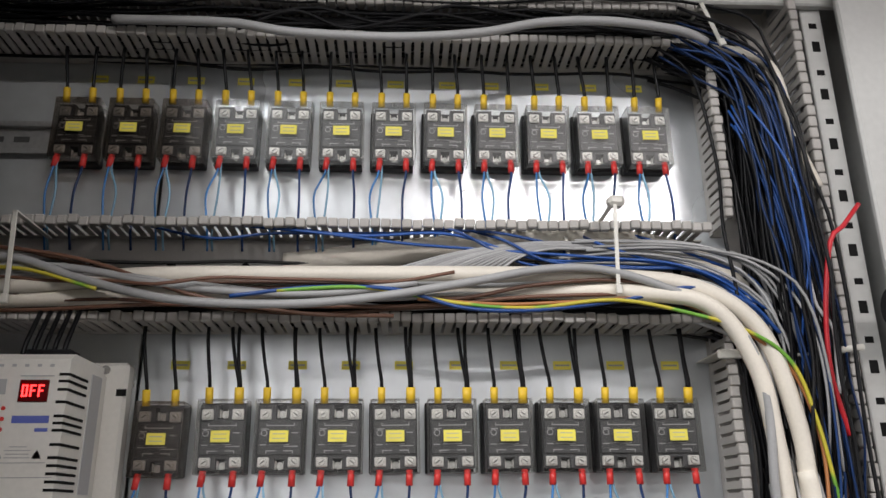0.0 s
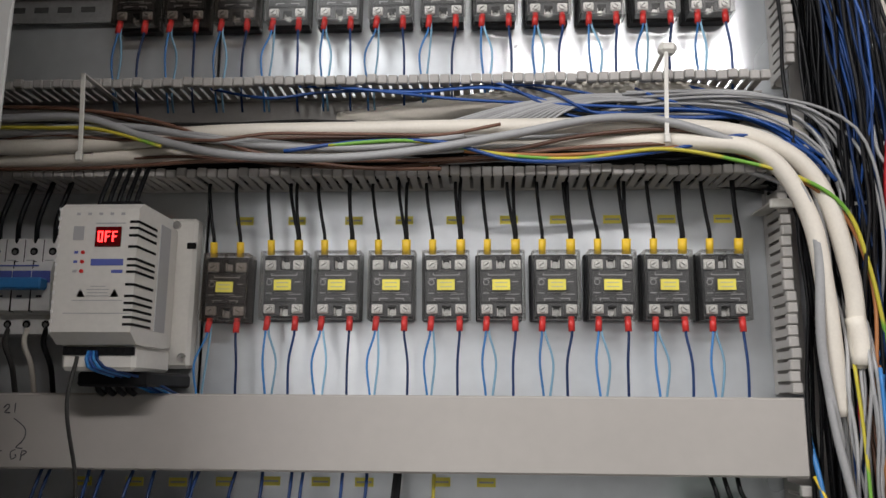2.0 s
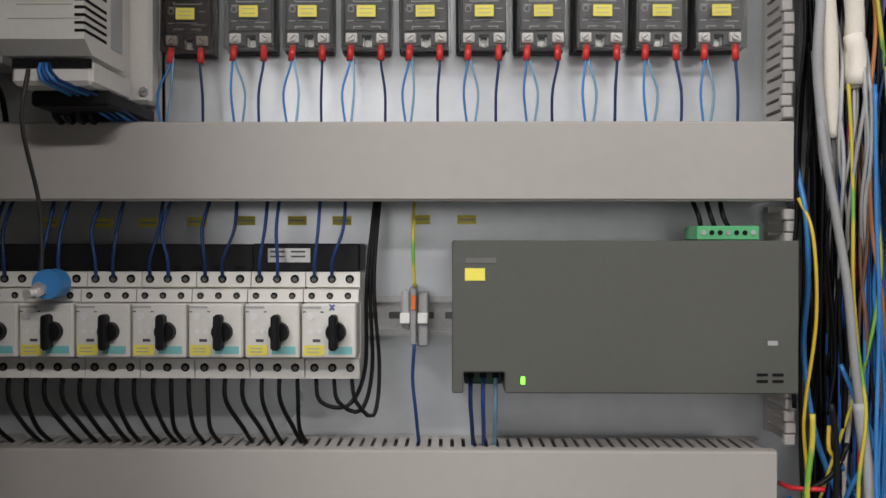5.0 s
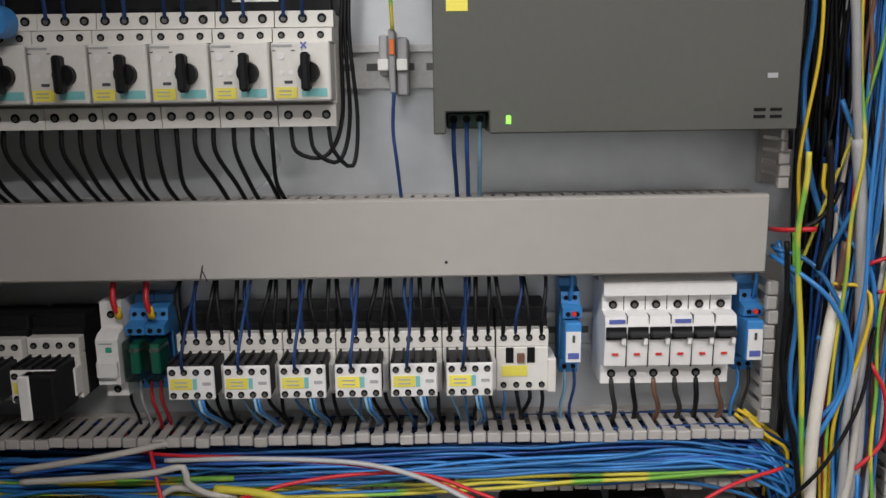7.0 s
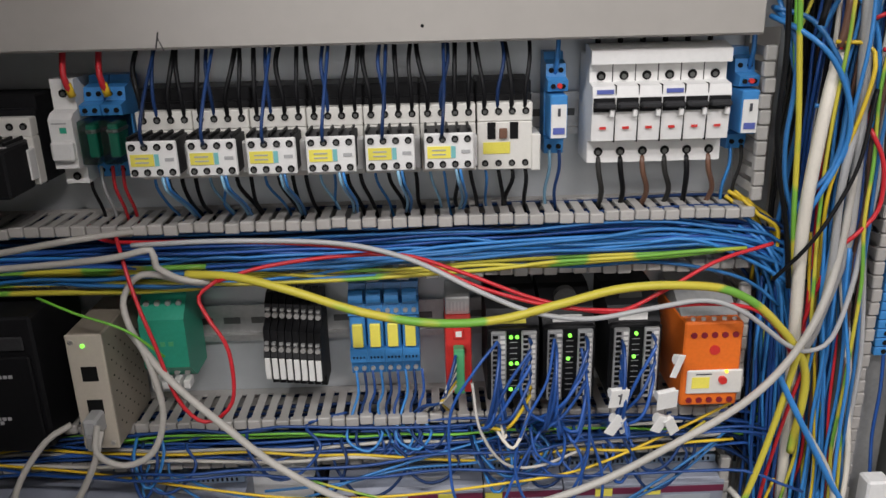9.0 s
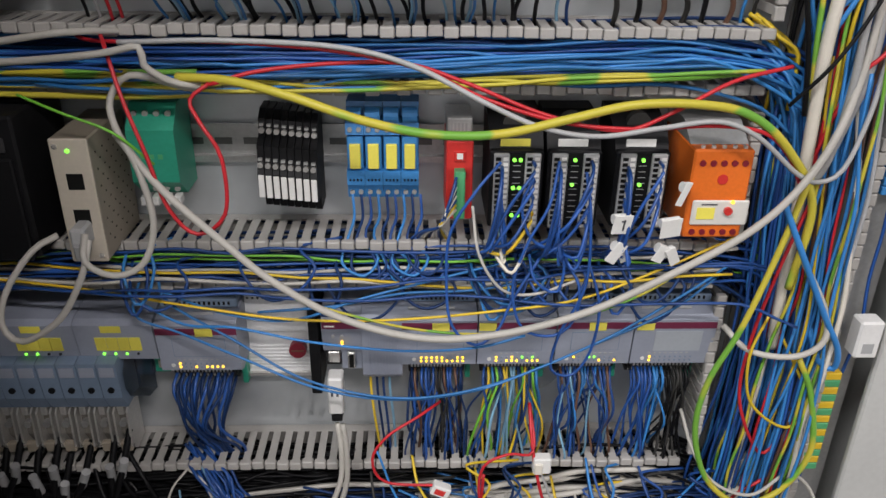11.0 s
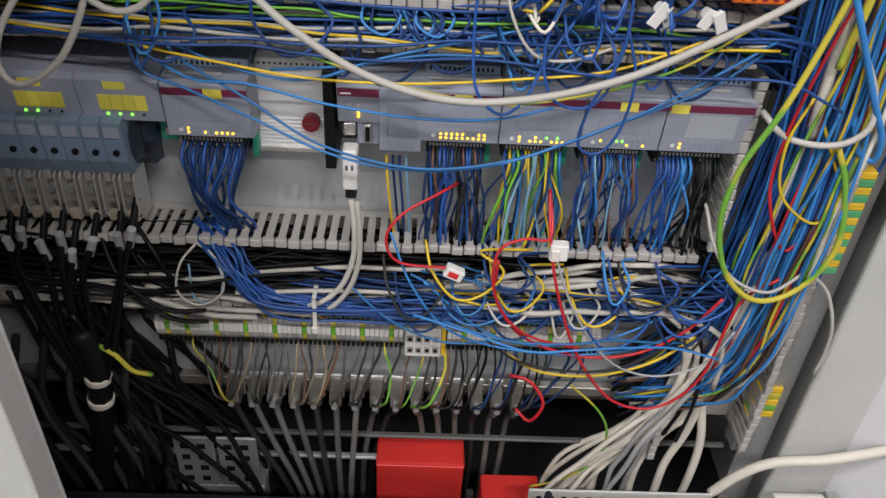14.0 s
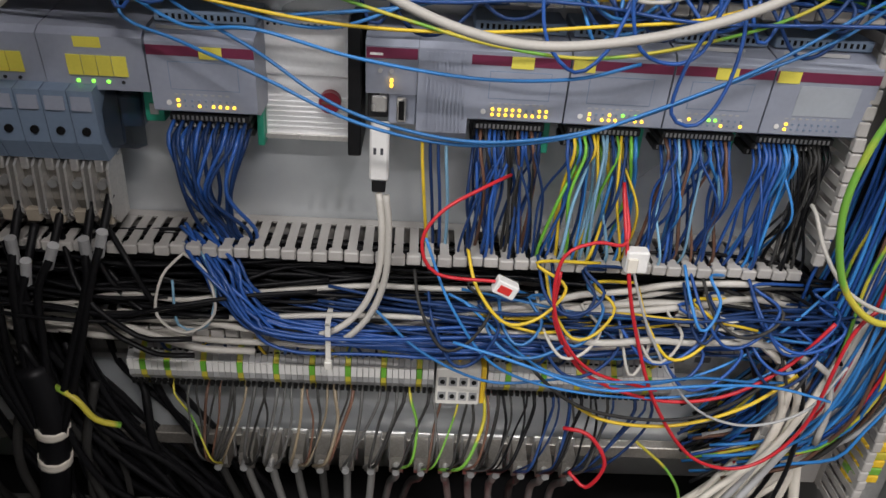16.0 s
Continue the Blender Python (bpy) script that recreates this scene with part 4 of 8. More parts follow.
CT = contactor(True)
for i in range(6):
    m = pose(-0.1685 + 0.0434 * i, 0, 1.1335)
    if i == 0:
        CT.matrix_basis = m
    else:
        copy_thing(CT, m)
for x in (-0.293, -0.338, -0.382):
    c = copy_thing(CT, pose(x, 0.004 if x > -0.3 else 0.0, 1.131))
contactor(False).matrix_basis = pose(0.0925, 0, 1.1335)
add_on = thing("timer_block", "black plug-on block with a white face beside the contactors", "relay", -0.2865, -0.062, 1.121)
part("body", box(-0.012, 0.014, -0.040, 0.0, -0.018, 0.018, 0.0015), BLACK, add_on)
part("face", box(-0.013, -0.004, -0.0415, -0.008, -0.018, 0.018, 0.001), WHITE, add_on)

# fuse disconnector
fuse = thing("fuse_holder", "white single-pole rail fuse holder", "fuse holder", -0.2385, 0, 1.142)
part("body", profile([(-0.008, -0.041), (-0.046, -0.041), (-0.046, -0.028), (-0.060, -0.026), (-0.060, 0.012), (-0.055, 0.016), (-0.046, 0.018), (-0.046, 0.041), (-0.008, 0.041)], -0.0175, 0.0005), WHITE, fuse)
part("handle", box(-0.0170, 0.0, -0.066, -0.058, -0.020, -0.004, 0.002), WHITE, fuse)
bar(-0.0095, -0.0045, -0.0604, 0.0015, 0.0060, GREEN, fuse, "green_mark")
bar(-0.0150, -0.0040, -0.0604, 0.0085, 0.0095, PRINT_GREY, fuse)
hole(-0.0085, -0.0464, 0.030, 0.0032, fuse)
hole(-0.0085, -0.0464, -0.035, 0.0032, fuse)


# blue plug-in relays
def socket_relay(window):
    ob = thing("socket_relay", "blue plug-in relay on a blue screw socket", "relay", group="blue socket relays")
    w = 0.0155
    part("socket", profile([(-0.008, -0.038), (-0.034, -0.038), (-0.036, -0.026), (-0.030, -0.024), (-0.030, 0.012), (-0.050, 0.014), (-0.052, 0.022), (-0.040, 0.024), (-0.038, 0.034), (-0.026, 0.036), (-0.024, 0.042), (-0.008, 0.042)], -w / 2, w / 2), BLUE_RELAY, ob)
    if window:
        part("relay_body", box(-w / 2 + 0.001, w / 2 - 0.001, -0.064, -0.030, -0.022, 0.012, 0.001), SMOKE, ob, "smoky clear relay case")
        part("coil", box(-0.004, 0.004, -0.056, -0.034, -0.018, 0.008, 0.001), GREEN, ob)
        part("coil_end", box(-0.0045, 0.0045, -0.057, -0.034, 0.001, 0.004, 0.0005), STEEL, ob)
    else:
        part("relay_body", box(-w / 2 + 0.001, w / 2 - 0.001, -0.058, -0.030, -0.022, 0.012, 0.001), BLUE_RELAY, ob)
        part("label", box(-0.0060, 0.0060, -0.0586, -0.058, -0.021, 0.005), PAPER, ob, "white printed label")
        bar(-0.0010, 0.0012, -0.0588, -0.004, 0.002, PRINT_DARK, ob)
        bar(-0.0045, 0.0045, -0.0588, -0.018, -0.013, PRINT_BLUE, ob)
        part("test_button", cyl(0.001, -0.052, 0.0185, 0.0020, 0.004), RED, ob, "red test button")
    for s in (-1, 1):
        for y, z in ((-0.0365, -0.032), (-0.0515, 0.018), (-0.0395, 0.029)):
            part("screw_hole", cyl(s * 0.0038, y, z, 0.0020, 0.0012, seg=10), HOLE, ob)
    return ob


for i, (x, z, win) in enumerate(((0.1345, 1.150, False), (0.2835, 1.150, False), (-0.2265, 1.141, True), (-0.2100, 1.141, True))):
    socket_relay(win).matrix_basis = pose(x, 0, z)

# wires of the contactor row
rng = random.Random(21)
for i in range(7):
    xc = -0.1685 + 0.0434 * i
    for k in range(4):
        xe = xc - 0.0155 + k * 0.0105
        m, r = ((W_BLACK, 0.0019), (W_DKBLUE, 0.0015), (W_BLACK, 0.0019), (W_BLACK, 0.0017))[k]
        xt = xe + rng.uniform(-0.006, 0.006)
        wire([(xe, -0.058, 1.152), (xe, -0.062, 1.168), (xt, -0.055, 1.19), (xt + rng.uniform(-0.003, 0.003), -0.035, 1.210)], r, m, "wire from the lidded duct into a contactor", "contactor wires")
        xb = xe + rng.uniform(-0.004, 0.012)
        m = (W_STRIPE, W_LTBLUE, W_BLACK, W_BLACK)[k] if i % 2 else (W_LTBLUE, W_BLACK, W_BLACK, W_BLACK)[k]
        wire([(xe, -0.050, 1.112), (xe + 0.002, -0.056, 1.098), (xb, -0.045, 1.080), (xb + 0.002, -0.028, 1.066), (xb + 0.004, -0.024, 1.055)], 0.0017 if m is W_BLACK else 0.0012, m, "wire from a contactor down into the open duct", "contactor wires")
    if i < 6:
        wire([(xc - 0.006, -0.094, 1.138), (xc - 0.005, -0.100, 1.150), (xc - 0.003, -0.085, 1.175), (xc - 0.002, -0.045, 1.210)], 0.0014, W_DKBLUE, "dark blue wire into an auxiliary contact block", "contactor wires")
        for d in (0.0, 0.003):
            wire([(xc + 0.004 + d, -0.090, 1.118), (xc + 0.006 + d, -0.094, 1.106), (xc + 0.010 + d, -0.065, 1.085), (xc + 0.008 + d, -0.034, 1.066)], 0.0012, W_LTBLUE if d else W_STRIPE, "pale blue wire out of an auxiliary contact block", "contactor wires")
for i in range(6):
    xe = 0.1685 + 0.0178 * i
    wire([(xe, -0.045, 1.112), (xe + 0.001, -0.048, 1.098), (xe + rng.uniform(0.0, 0.008), -0.040, 1.080), (xe + 0.006, -0.026, 1.060)], 0.0022, (W_GREYBLACK, W_BLACK, W_BROWN)[i % 3], "dark wire out of a miniature circuit breaker", "breaker wires")
    wire([(xe, -0.030, 1.195), (xe, -0.030, 1.212)], 0.0022, W_BLACK, "black wire into the breaker busbar", "breaker wires")
for x, m in ((0.131, W_STRIPE), (0.139, W_DKBLUE), (0.279, W_LTBLUE), (0.288, W_GREYBLACK)):
    wire([(x, -0.036, 1.115), (x, -0.038, 1.10), (x - 0.003, -0.034, 1.080), (x, -0.025, 1.06)], 0.0014, m, "wire out of a blue socket relay", "socket relay wires")
for x, z in ((0.134, 1.176), (0.287, 1.176)):
    wire([(x, -0.038, z), (x + 0.001, -0.042, z + 0.015), (x + 0.003, -0.035, 1.212)], 0.0019, W_LTBLUE, "bright blue wire into a socket relay", "socket relay wires")
for x in (-0.238, -0.211):
    wire([(x, -0.052, 1.172), (x - 0.002, -0.056, 1.186), (x - 0.005, -0.040, 1.212)], 0.0024, W_RED, "thick red wire with a yellow end sleeve", "socket relay wires", (YELLOW, 0.003, 0.008))
for x, m in ((-0.222, W_RED), (-0.214, W_RED), (-0.231, W_GREY), (-0.240, W_BLACK)):
    wire([(x, -0.036, 1.112), (x + 0.001, -0.040, 1.095), (x + 0.003, -0.032, 1.075), (x + 0.002, -0.024, 1.055)], 0.0014, m, "thin wire below the blue relays", "socket relay wires")

# scratch and small dark specks on the lower lid
mark = tagged(link("scratch", box(-0.0006, 0.0006, -0.0002, 0, -0.006, 0.006), CHARCOAL), "dark scuff on the grey duct lid", "scuff")
mark.matrix_basis = pose(-0.163, -0.0672, 1.211, 0, 14, 0)
part("scuff_line", box(-0.0004, 0.0004, -0.0004, -0.0002, -0.005, 0.004), CHARCOAL, mark).matrix_basis = pose(0.003, 0, -0.002, 0, -35, 0)
speck = tagged(link("speck", cyl(0, 0, 0, 0.0013, 0.0004), HOLE), "small dark hole in the grey duct lid", "hole")
speck.location = (0.031, -0.0671, 1.2165)
note = thing("pen_note", "black pen scribble with arrows on the grey duct lid", "pen mark")
for stroke in (
        ((-0.380, 1.519), (-0.377, 1.522), (-0.375, 1.520), (-0.379, 1.515), (-0.374, 1.515)),
        ((-0.370, 1.523), (-0.370, 1.515)),
        ((-0.391, 1.515), (-0.389, 1.516), (-0.387, 1.515)),
        ((-0.370, 1.510), (-0.364, 1.506), (-0.359, 1.501), (-0.359, 1.494), (-0.363, 1.489), (-0.366, 1.486)),
        ((-0.361, 1.490), (-0.366, 1.486), (-0.360, 1.485)),
        ((-0.384, 1.510), (-0.389, 1.509), (-0.391, 1.506)),
        ((-0.390, 1.496), (-0.386, 1.493), (-0.390, 1.490)),
        ((-0.385, 1.489), (-0.384, 1.483), (-0.378, 1.483)),
        ((-0.366, 1.484), (-0.370, 1.482), (-0.369, 1.476), (-0.365, 1.478), (-0.366, 1.480)),
        ((-0.361, 1.475), (-0.360, 1.483), (-0.356, 1.482), (-0.360, 1.479))):
    tubes("pen_stroke", [smooth_line([(x, -0.0671, z) for x, z in stroke], 0.002)], 0.0005, PRINT_DARK, 5).parent = note


# ---------------------------------------------------------------- network and terminal row
gw = thing("network_gateway", "narrow beige metal gateway box with two network sockets", "gateway", -0.2455, 0, 0.937)
# The case takes the darker beige, so its sides read as shaded.
part("case", box(-0.0145, 0.0145, -0.090, -0.010, -0.052, 0.052, 0.0012), BEIGE_METAL, gw)
f = part("front_plate", box(-0.0145, 0.0145, -0.0915, -0.0895, -0.052, 0.052, 0.0008), BEIGE_LIT, gw, "pale beige front plate")
for z in (0.018, -0.012):
    s = part("network_socket", box(-0.0055, 0.0070, -0.0921, -0.0915, z - 0.007, z + 0.006), HOLE, f)
led(-0.001, -0.0920, 0.0425, 0.0016, LED_GREEN, f)
led(0.001, -0.0925, -0.0200, 0.0016, LED_GREEN, f)
screw(-0.010, -0.0918, 0.046, 0.002, gw)
screw(0.010, -0.0918, -0.046, 0.002, gw)
for i in range(12):
    for j in range(9):
        if (i + j) % 2:
            part("vent_hole", box(0.0144, 0.0149, -0.080 + j * 0.0075, -0.0787 + j * 0.0075, -0.040 + i * 0.007, -0.0388 + i * 0.007), HOLE, gw)
plug = thing("network_plug", "grey moulded network plug in the lower gateway socket", "plug", -0.2445, -0.092, 0.918)
part("boot", box(-0.0058, 0.0058, -0.018, 0.002, -0.014, 0.004, 0.002), W_GREY, plug)
part("latch", box(-0.0030, 0.0030, -0.022, -0.016, -0.022, -0.008, 0.0015), W_GREY, plug)

pc = thing("industrial_controller", "black industrial computer with pale printed markings", "controller", -0.35, 0, 0.945)
part("case", box(-0.10, 0.068, -0.095, -0.006, -0.055, 0.062, 0.002), BLACK, pc)
part("front_step", box(-0.10, 0.064, -0.100, -0.095, -0.055, 0.030, 0.0012), BLACK, pc)
for z, w in ((0.012, 0.035), (-0.020, 0.045), (-0.032, 0.040)):
    for k in range(6):
        bar(-0.02 + k * w / 6, -0.02 + (k + 0.75) * w / 6, -0.1002, z - 0.0016, z + 0.0016, PRINT_GREY, pc, "printed_mark")
part("upper_ledge", box(-0.10, 0.060, -0.0975, -0.095, 0.034, 0.046, 0.001), CHARCOAL, pc)
for z, x0, n in ((-0.024, 0.004, 9), (-0.0275, 0.010, 6), (0.0135, 0.016, 8)):
    for k in range(n):
        bar(x0 + k * 0.0042, x0 + 0.003 + k * 0.0042, -0.1002, z - 0.0014, z + 0.0014, PRINT_PALE, pc, "printed_mark")
for k in range(5):
    part("top_screw", cyl(-0.01 + 0.010 * k, -0.0965, 0.052 - 0.004 * (k % 2), 0.0024, 0.003), STEEL if k % 2 else RED, pc)

gt = thing("terminal_module", "bright green rail module with screw terminals", "terminal module", -0.1945, 0, 0.965)
part("case", profile([(-0.008, -0.040), (-0.040, -0.040), (-0.058, -0.024), (-0.058, 0.020), (-0.040, 0.038), (-0.008, 0.038)], -0.019, 0.019), GREEN, gt)
for z, y in ((0.031, -0.0475), (-0.033, -0.0485)):
    for i in range(4):
        part("screw_hole", cyl(-0.0135 + i * 0.009, y, z, 0.0024, 0.003, seg=10), STEEL, gt)
for i in range(4):
    part("plug", box(-0.0165 + i * 0.009, -0.0105 + i * 0.009, -0.056, -0.044, -0.046, -0.038, 0.0008), PAPER, gt)
for i in range(3):
    bar(-0.010 + i * 0.007, -0.006 + i * 0.007, -0.0582, -0.004, 0.0, GREEN_PCB, gt)


def slim_terminal():
    ob = thing("slim_terminal", "slim black rail terminal with a white marker and bright screws", "terminal", group="slim black terminals")
    w = 0.0058
    part("body", profile([(-0.008, -0.044), (-0.036, -0.044), (-0.040, -0.030), (-0.058, -0.028), (-0.062, -0.006), (-0.056, 0.004), (-0.056, 0.016), (-0.042, 0.022), (-0.040, 0.034), (-0.030, 0.040), (-0.008, 0.040)], -w / 2 + 0.0002, w / 2 - 0.0002), BLACK, ob)
    part("marker", box(-w / 2 + 0.0006, w / 2 - 0.0006, -0.0626, -0.0600, -0.0265, -0.0070, 0.0004), PAPER, ob, "white marker strip")
    for z, y in ((0.0010, -0.059), (0.0250, -0.0425)):
        part("screw", cyl(0, y - 0.001, z, 0.0024, 0.003, seg=10), STEEL, ob)
        part("screw_gap", box(-0.0016, 0.0016, y - 0.001, y + 0.002, z + 0.0035, z + 0.0055), ZINC, ob)
    return ob


ST = slim_terminal()
for i in range(8):
    m = pose(-0.1085 + 0.0061 * i, 0.0, 0.956 - (0.0006 * i))
    if i == 0:
        ST.matrix_basis = m
    else:
        copy_thing(ST, m)


def interface_relay():
    ob = thing("interface_relay", "blue interface relay with a yellow marker", "relay", group="blue interface relays")
    w = 0.0148
    part("socket", profile([(-0.008, -0.040), (-0.040, -0.040), (-0.042, -0.028), (-0.048, -0.026), (-0.048, -0.014), (-0.034, -0.012), (-0.034, 0.016), (-0.048, 0.018), (-0.046, 0.028), (-0.034, 0.030), (-0.030, 0.041), (-0.008, 0.041)], -w / 2, w / 2), BLUE_RELAY, ob)
    part("relay_body", box(-w / 2 + 0.0008, w / 2 - 0.0008, -0.046, -0.034, -0.013, 0.016, 0.001), BLUE_RELAY, ob)
    part("label", box(-0.0045, 0.0045, -0.0492, -0.046, -0.0115, 0.0100, 0.0006), YELLOW_LABEL, ob, "yellow relay marker")
    part("latch", cyl(0.0, -0.046, 0.0345, 0.0065, 0.012, "x", 14), BLUE_RELAY, ob)
    for s in (-1, 1):
        for y, z in ((-0.0435, -0.034), (-0.0485, 0.0225)):
            part("screw", cyl(s * 0.0036, y, z, 0.0021, 0.0018, seg=10), STEEL, ob)
    for i in range(4):
        part("pin_hole", box(-0.0052 + i * 0.003, -0.0038 + i * 0.003, -0.0484, -0.048, -0.0225, -0.0205), HOLE, ob)
    return ob


IR = interface_relay()
for i in range(4):
    m = pose(-0.0325 + 0.0151 * i, 0, 0.961)
    if i == 0:
        IR.matrix_basis = m
    else:
        copy_thing(IR, m)

rm = thing("bus_coupler", "red and silver bus coupler with a green plug", "bus coupler", 0.0535, 0, 0.944)
part("case", box(-0.0110, 0.0110, -0.062, -0.008, -0.034, 0.034, 0.001), RED, rm)
part("top_cover", box(-0.0105, 0.0105, -0.050, -0.008, 0.034, 0.050, 0.001), ZINC, rm, "silver printed cover")
part("address_switch", box(-0.0045, 0.0045, -0.0640, -0.062, 0.018, 0.0265, 0.0004), RED, rm)
bar(-0.0025, 0.0025, -0.0640, 0.020, 0.025, PAPER, rm)
part("green_plug", box(-0.0045, 0.0045, -0.072, -0.062, -0.030, 0.012, 0.001), GREEN_PCB, rm, "pale green pluggable terminal")
for i in range(5):
    bar(-0.0075 + i * 0.003, -0.0058 + i * 0.003, -0.0502, 0.038, 0.046, PRINT_GREY, rm)


def io_module(seed):
    rng = random.Random(seed)
    ob = thing("io_module", "black input module with two grey terminal combs and green lights", "input module", group="black input modules")
    w = 0.0435
    part("case", box(-w / 2, w / 2, -0.076, -0.006, -0.034, 0.032, 0.0015), BLACK, ob)
    part("case_top", profile([(-0.006, 0.030), (-0.070, 0.030), (-0.060, 0.044), (-0.030, 0.054), (-0.006, 0.054)], -w / 2, w / 2), BLACK, ob)
    part("top_knob", cyl(0.0, -0.048, 0.047, 0.010, 0.008, "y", 18), W_GREYBLACK, ob)
    part("label", box(-0.013, 0.011, -0.068, -0.0665, 0.0335, 0.0395), YELLOW_LABEL if seed == 1 else PAPER, ob, "pale strip label")
    for s in (-1, 1):
        comb = part("terminal_comb", box(s * 0.0125 - 0.0062, s * 0.0125 + 0.0062, -0.0800, -0.076, -0.033, 0.031, 0.0008), W_GREY, ob, "grey terminal comb")
        for i in range(13):
            z = 0.027 - i * 0.0046
            part("clamp_gap", box(s * 0.0125 - 0.0050, s * 0.0125 - 0.0008, -0.0804, -0.080, z - 0.0014, z + 0.0014), HOLE, comb)
            part("clamp_gap", box(s * 0.0125 + 0.0010, s * 0.0125 + 0.0050, -0.0804, -0.080, z - 0.0014, z + 0.0014), PAPER, comb)
    for i in range(3 if seed == 1 else 1):
        for dx in ((-0.0022, 0.0028) if seed == 1 else (0.0,)):
            led(dx, -0.0766, 0.025 - i * 0.024, 0.0016, LED_GREEN, ob)
    if seed != 1:
        led(-0.001, -0.0766, 0.004, 0.0016, LED_GREEN, ob)
    for i in range(10):
        bar(-0.0030, 0.0030, -0.0764, 0.020 - i * 0.005, 0.0205 - i * 0.005, PRINT_GREY, ob)
    return ob


for i, x in enumerate((0.0985, 0.1450, 0.2000)):
    io_module(i + 1).matrix_basis = pose(x, 0, 0.943)

orr = thing("safety_relay", "orange safety relay with a pale front label and red knob", "relay", 0.2605, 0, 0.943)
part("case", box(-0.0240, 0.0240, -0.088, -0.008, -0.038, 0.038, 0.0015), ORANGE, orr)
part("label_plate", box(-0.0200, 0.0265, -0.0905, -0.088, -0.026, -0.004, 0.0012), CREAM, orr, "cream front plate")
part("label", box(-0.0160, -0.0015, -0.0912, -0.0906, -0.020, -0.010), YELLOW_LABEL, orr, "yellow printed label")
part("knob", cyl(0.009, -0.0918, -0.0125, 0.0034, 0.003), RED, orr)
led(0.012, -0.0912, -0.0050, 0.0015, LED_YELLOW, orr)
part("emblem", cyl(0.0015, -0.0886, 0.0135, 0.0042, 0.0008, seg=20), RED, orr)
bar(-0.013, 0.000, -0.0906, -0.0078, -0.0068, PRINT_DARK, orr, "printed_mark")
for i in range(5):
    for z in (0.027, -0.0325):
        part("screw_hole", cyl(-0.0165 + i * 0.0085, -0.0884, z, 0.0026, 0.0012, seg=12), W_DKRED, orr)
    part("clamp_screw", cyl(-0.0165 + i * 0.0085, -0.0830, 0.0385, 0.0018, 0.003, "z", 10), TINNED, orr)
part("top_cover", profile([(-0.008, 0.038), (-0.074, 0.038), (-0.050, 0.052), (-0.008, 0.052)], -0.0235, 0.0235), ZINC, orr, "silver printed cover")
for i in range(7):
    bar(-0.0190 + i * 0.006, -0.0155 + i * 0.006, -0.0750, 0.0375, 0.0382, PRINT_DARK, orr)

# ---------------------------------------------------------------- programmable controller row
def plc_module(w, labels, leds, blank=False):
    """One controller module; leds holds two rows of signs: y yellow, g green, . unlit."""
    ob = thing("plc_module", "blue-grey controller module with a maroon stripe and status lights", "controller module", group="controller modules")
    part("case", profile([(-0.006, -0.028), (-0.050, -0.028), (-0.059, -0.024), (-0.064, 0.026), (-0.060, 0.030), (-0.020, 0.036), (-0.006, 0.036)], 0.0004, w - 0.0004), PLC_BLUE, ob)
    part("top_vent_block", box(0.002, w - 0.002, -0.044, -0.006, 0.034, 0.042, 0.001), PLC_PLUG, ob)
    for i in range(14):
        part("vent_slit", box(0.006 + i * (w - 0.012) / 14, 0.008 + i * (w - 0.012) / 14, -0.0444, -0.044, 0.0365, 0.0400), HOLE, ob)
    bar(0.006, w * 0.7, -0.0530, 0.0318, 0.0345, PRINT_GREY, ob, "printed_mark")

    def on_face(x0, x1, z0, z1, material, name, out=0.0004, label=""):
        """A thin piece on the slightly leaning front."""
        y0, y1 = -0.059 - 0.1 * (z0 + 0.024), -0.059 - 0.1 * (z1 + 0.024)
        return part(name, profile([(y0, z0), (y0 - out, z0), (y1 - out, z1), (y1, z1)], x0, x1), material, ob, label)

    on_face(0.0006, w - 0.0006, 0.0165, 0.0235, MAROON, "stripe")
    for x in labels:
        on_face(x, x + 0.0155, 0.0150, 0.0235, YELLOW_LABEL, "label", 0.0009, "yellow printed label")
    if blank:
        on_face(0.020, 0.0635, -0.009, 0.0135, WINDOW_GREY, "window_label", 0.0005, "pale grey label window")
    else:
        on_face(0.014, w - 0.012, -0.008, 0.0125, PLC_PLUG, "window_frame", 0.0003)
        on_face(0.0145, w - 0.0125, -0.0075, 0.0120, PLC_BLUE, "window_label", 0.0005)
    for i in range(8):
        on_face(0.016 + i * 0.005, 0.0185 + i * 0.005, -0.0122, -0.0110, PRINT_GREY, "print_bar", 0.0003)
    for row, z in enumerate((-0.0160, -0.0200)):
        for i, sign in enumerate(leds[row]):
            y = -0.0592 - 0.1 * (z + 0.024)
            lamp = {"y": LED_YELLOW, "g": LED_GREEN, ".": PLC_PLUG}[sign]
            part("indicator_light", cyl(0.018 + i * 0.0048, y, z, 0.0012 if sign != "." else 0.0008, 0.0012, seg=8), lamp, ob)
    part("status_button", cyl(0.0115, -0.0594, -0.0180, 0.0019, 0.0016, seg=12), PAPER, ob)
    for k, (z, d) in enumerate(((-0.034, 0.046), (-0.041, 0.042), (-0.050, 0.030))):
        t = part("terminal_strip", box(0.006, w - 0.010, -d, -0.006, z - 0.0028, z + 0.0028, 0.0008), CHARCOAL, ob, "dark plug-in terminal row")
        for i in range(16):
            x = 0.0085 + i * (w - 0.020) / 16
            part("terminal_gap", box(x, x + 0.0016, -d - 0.0004, -d, z - 0.0016, z + 0.0016), PRINT_GREY, t)
    part("bus_board", box(w - 0.008, w - 0.003, -0.030, -0.006, -0.060, -0.028, 0.0006), GREEN, ob, "green circuit board edge")
    return ob


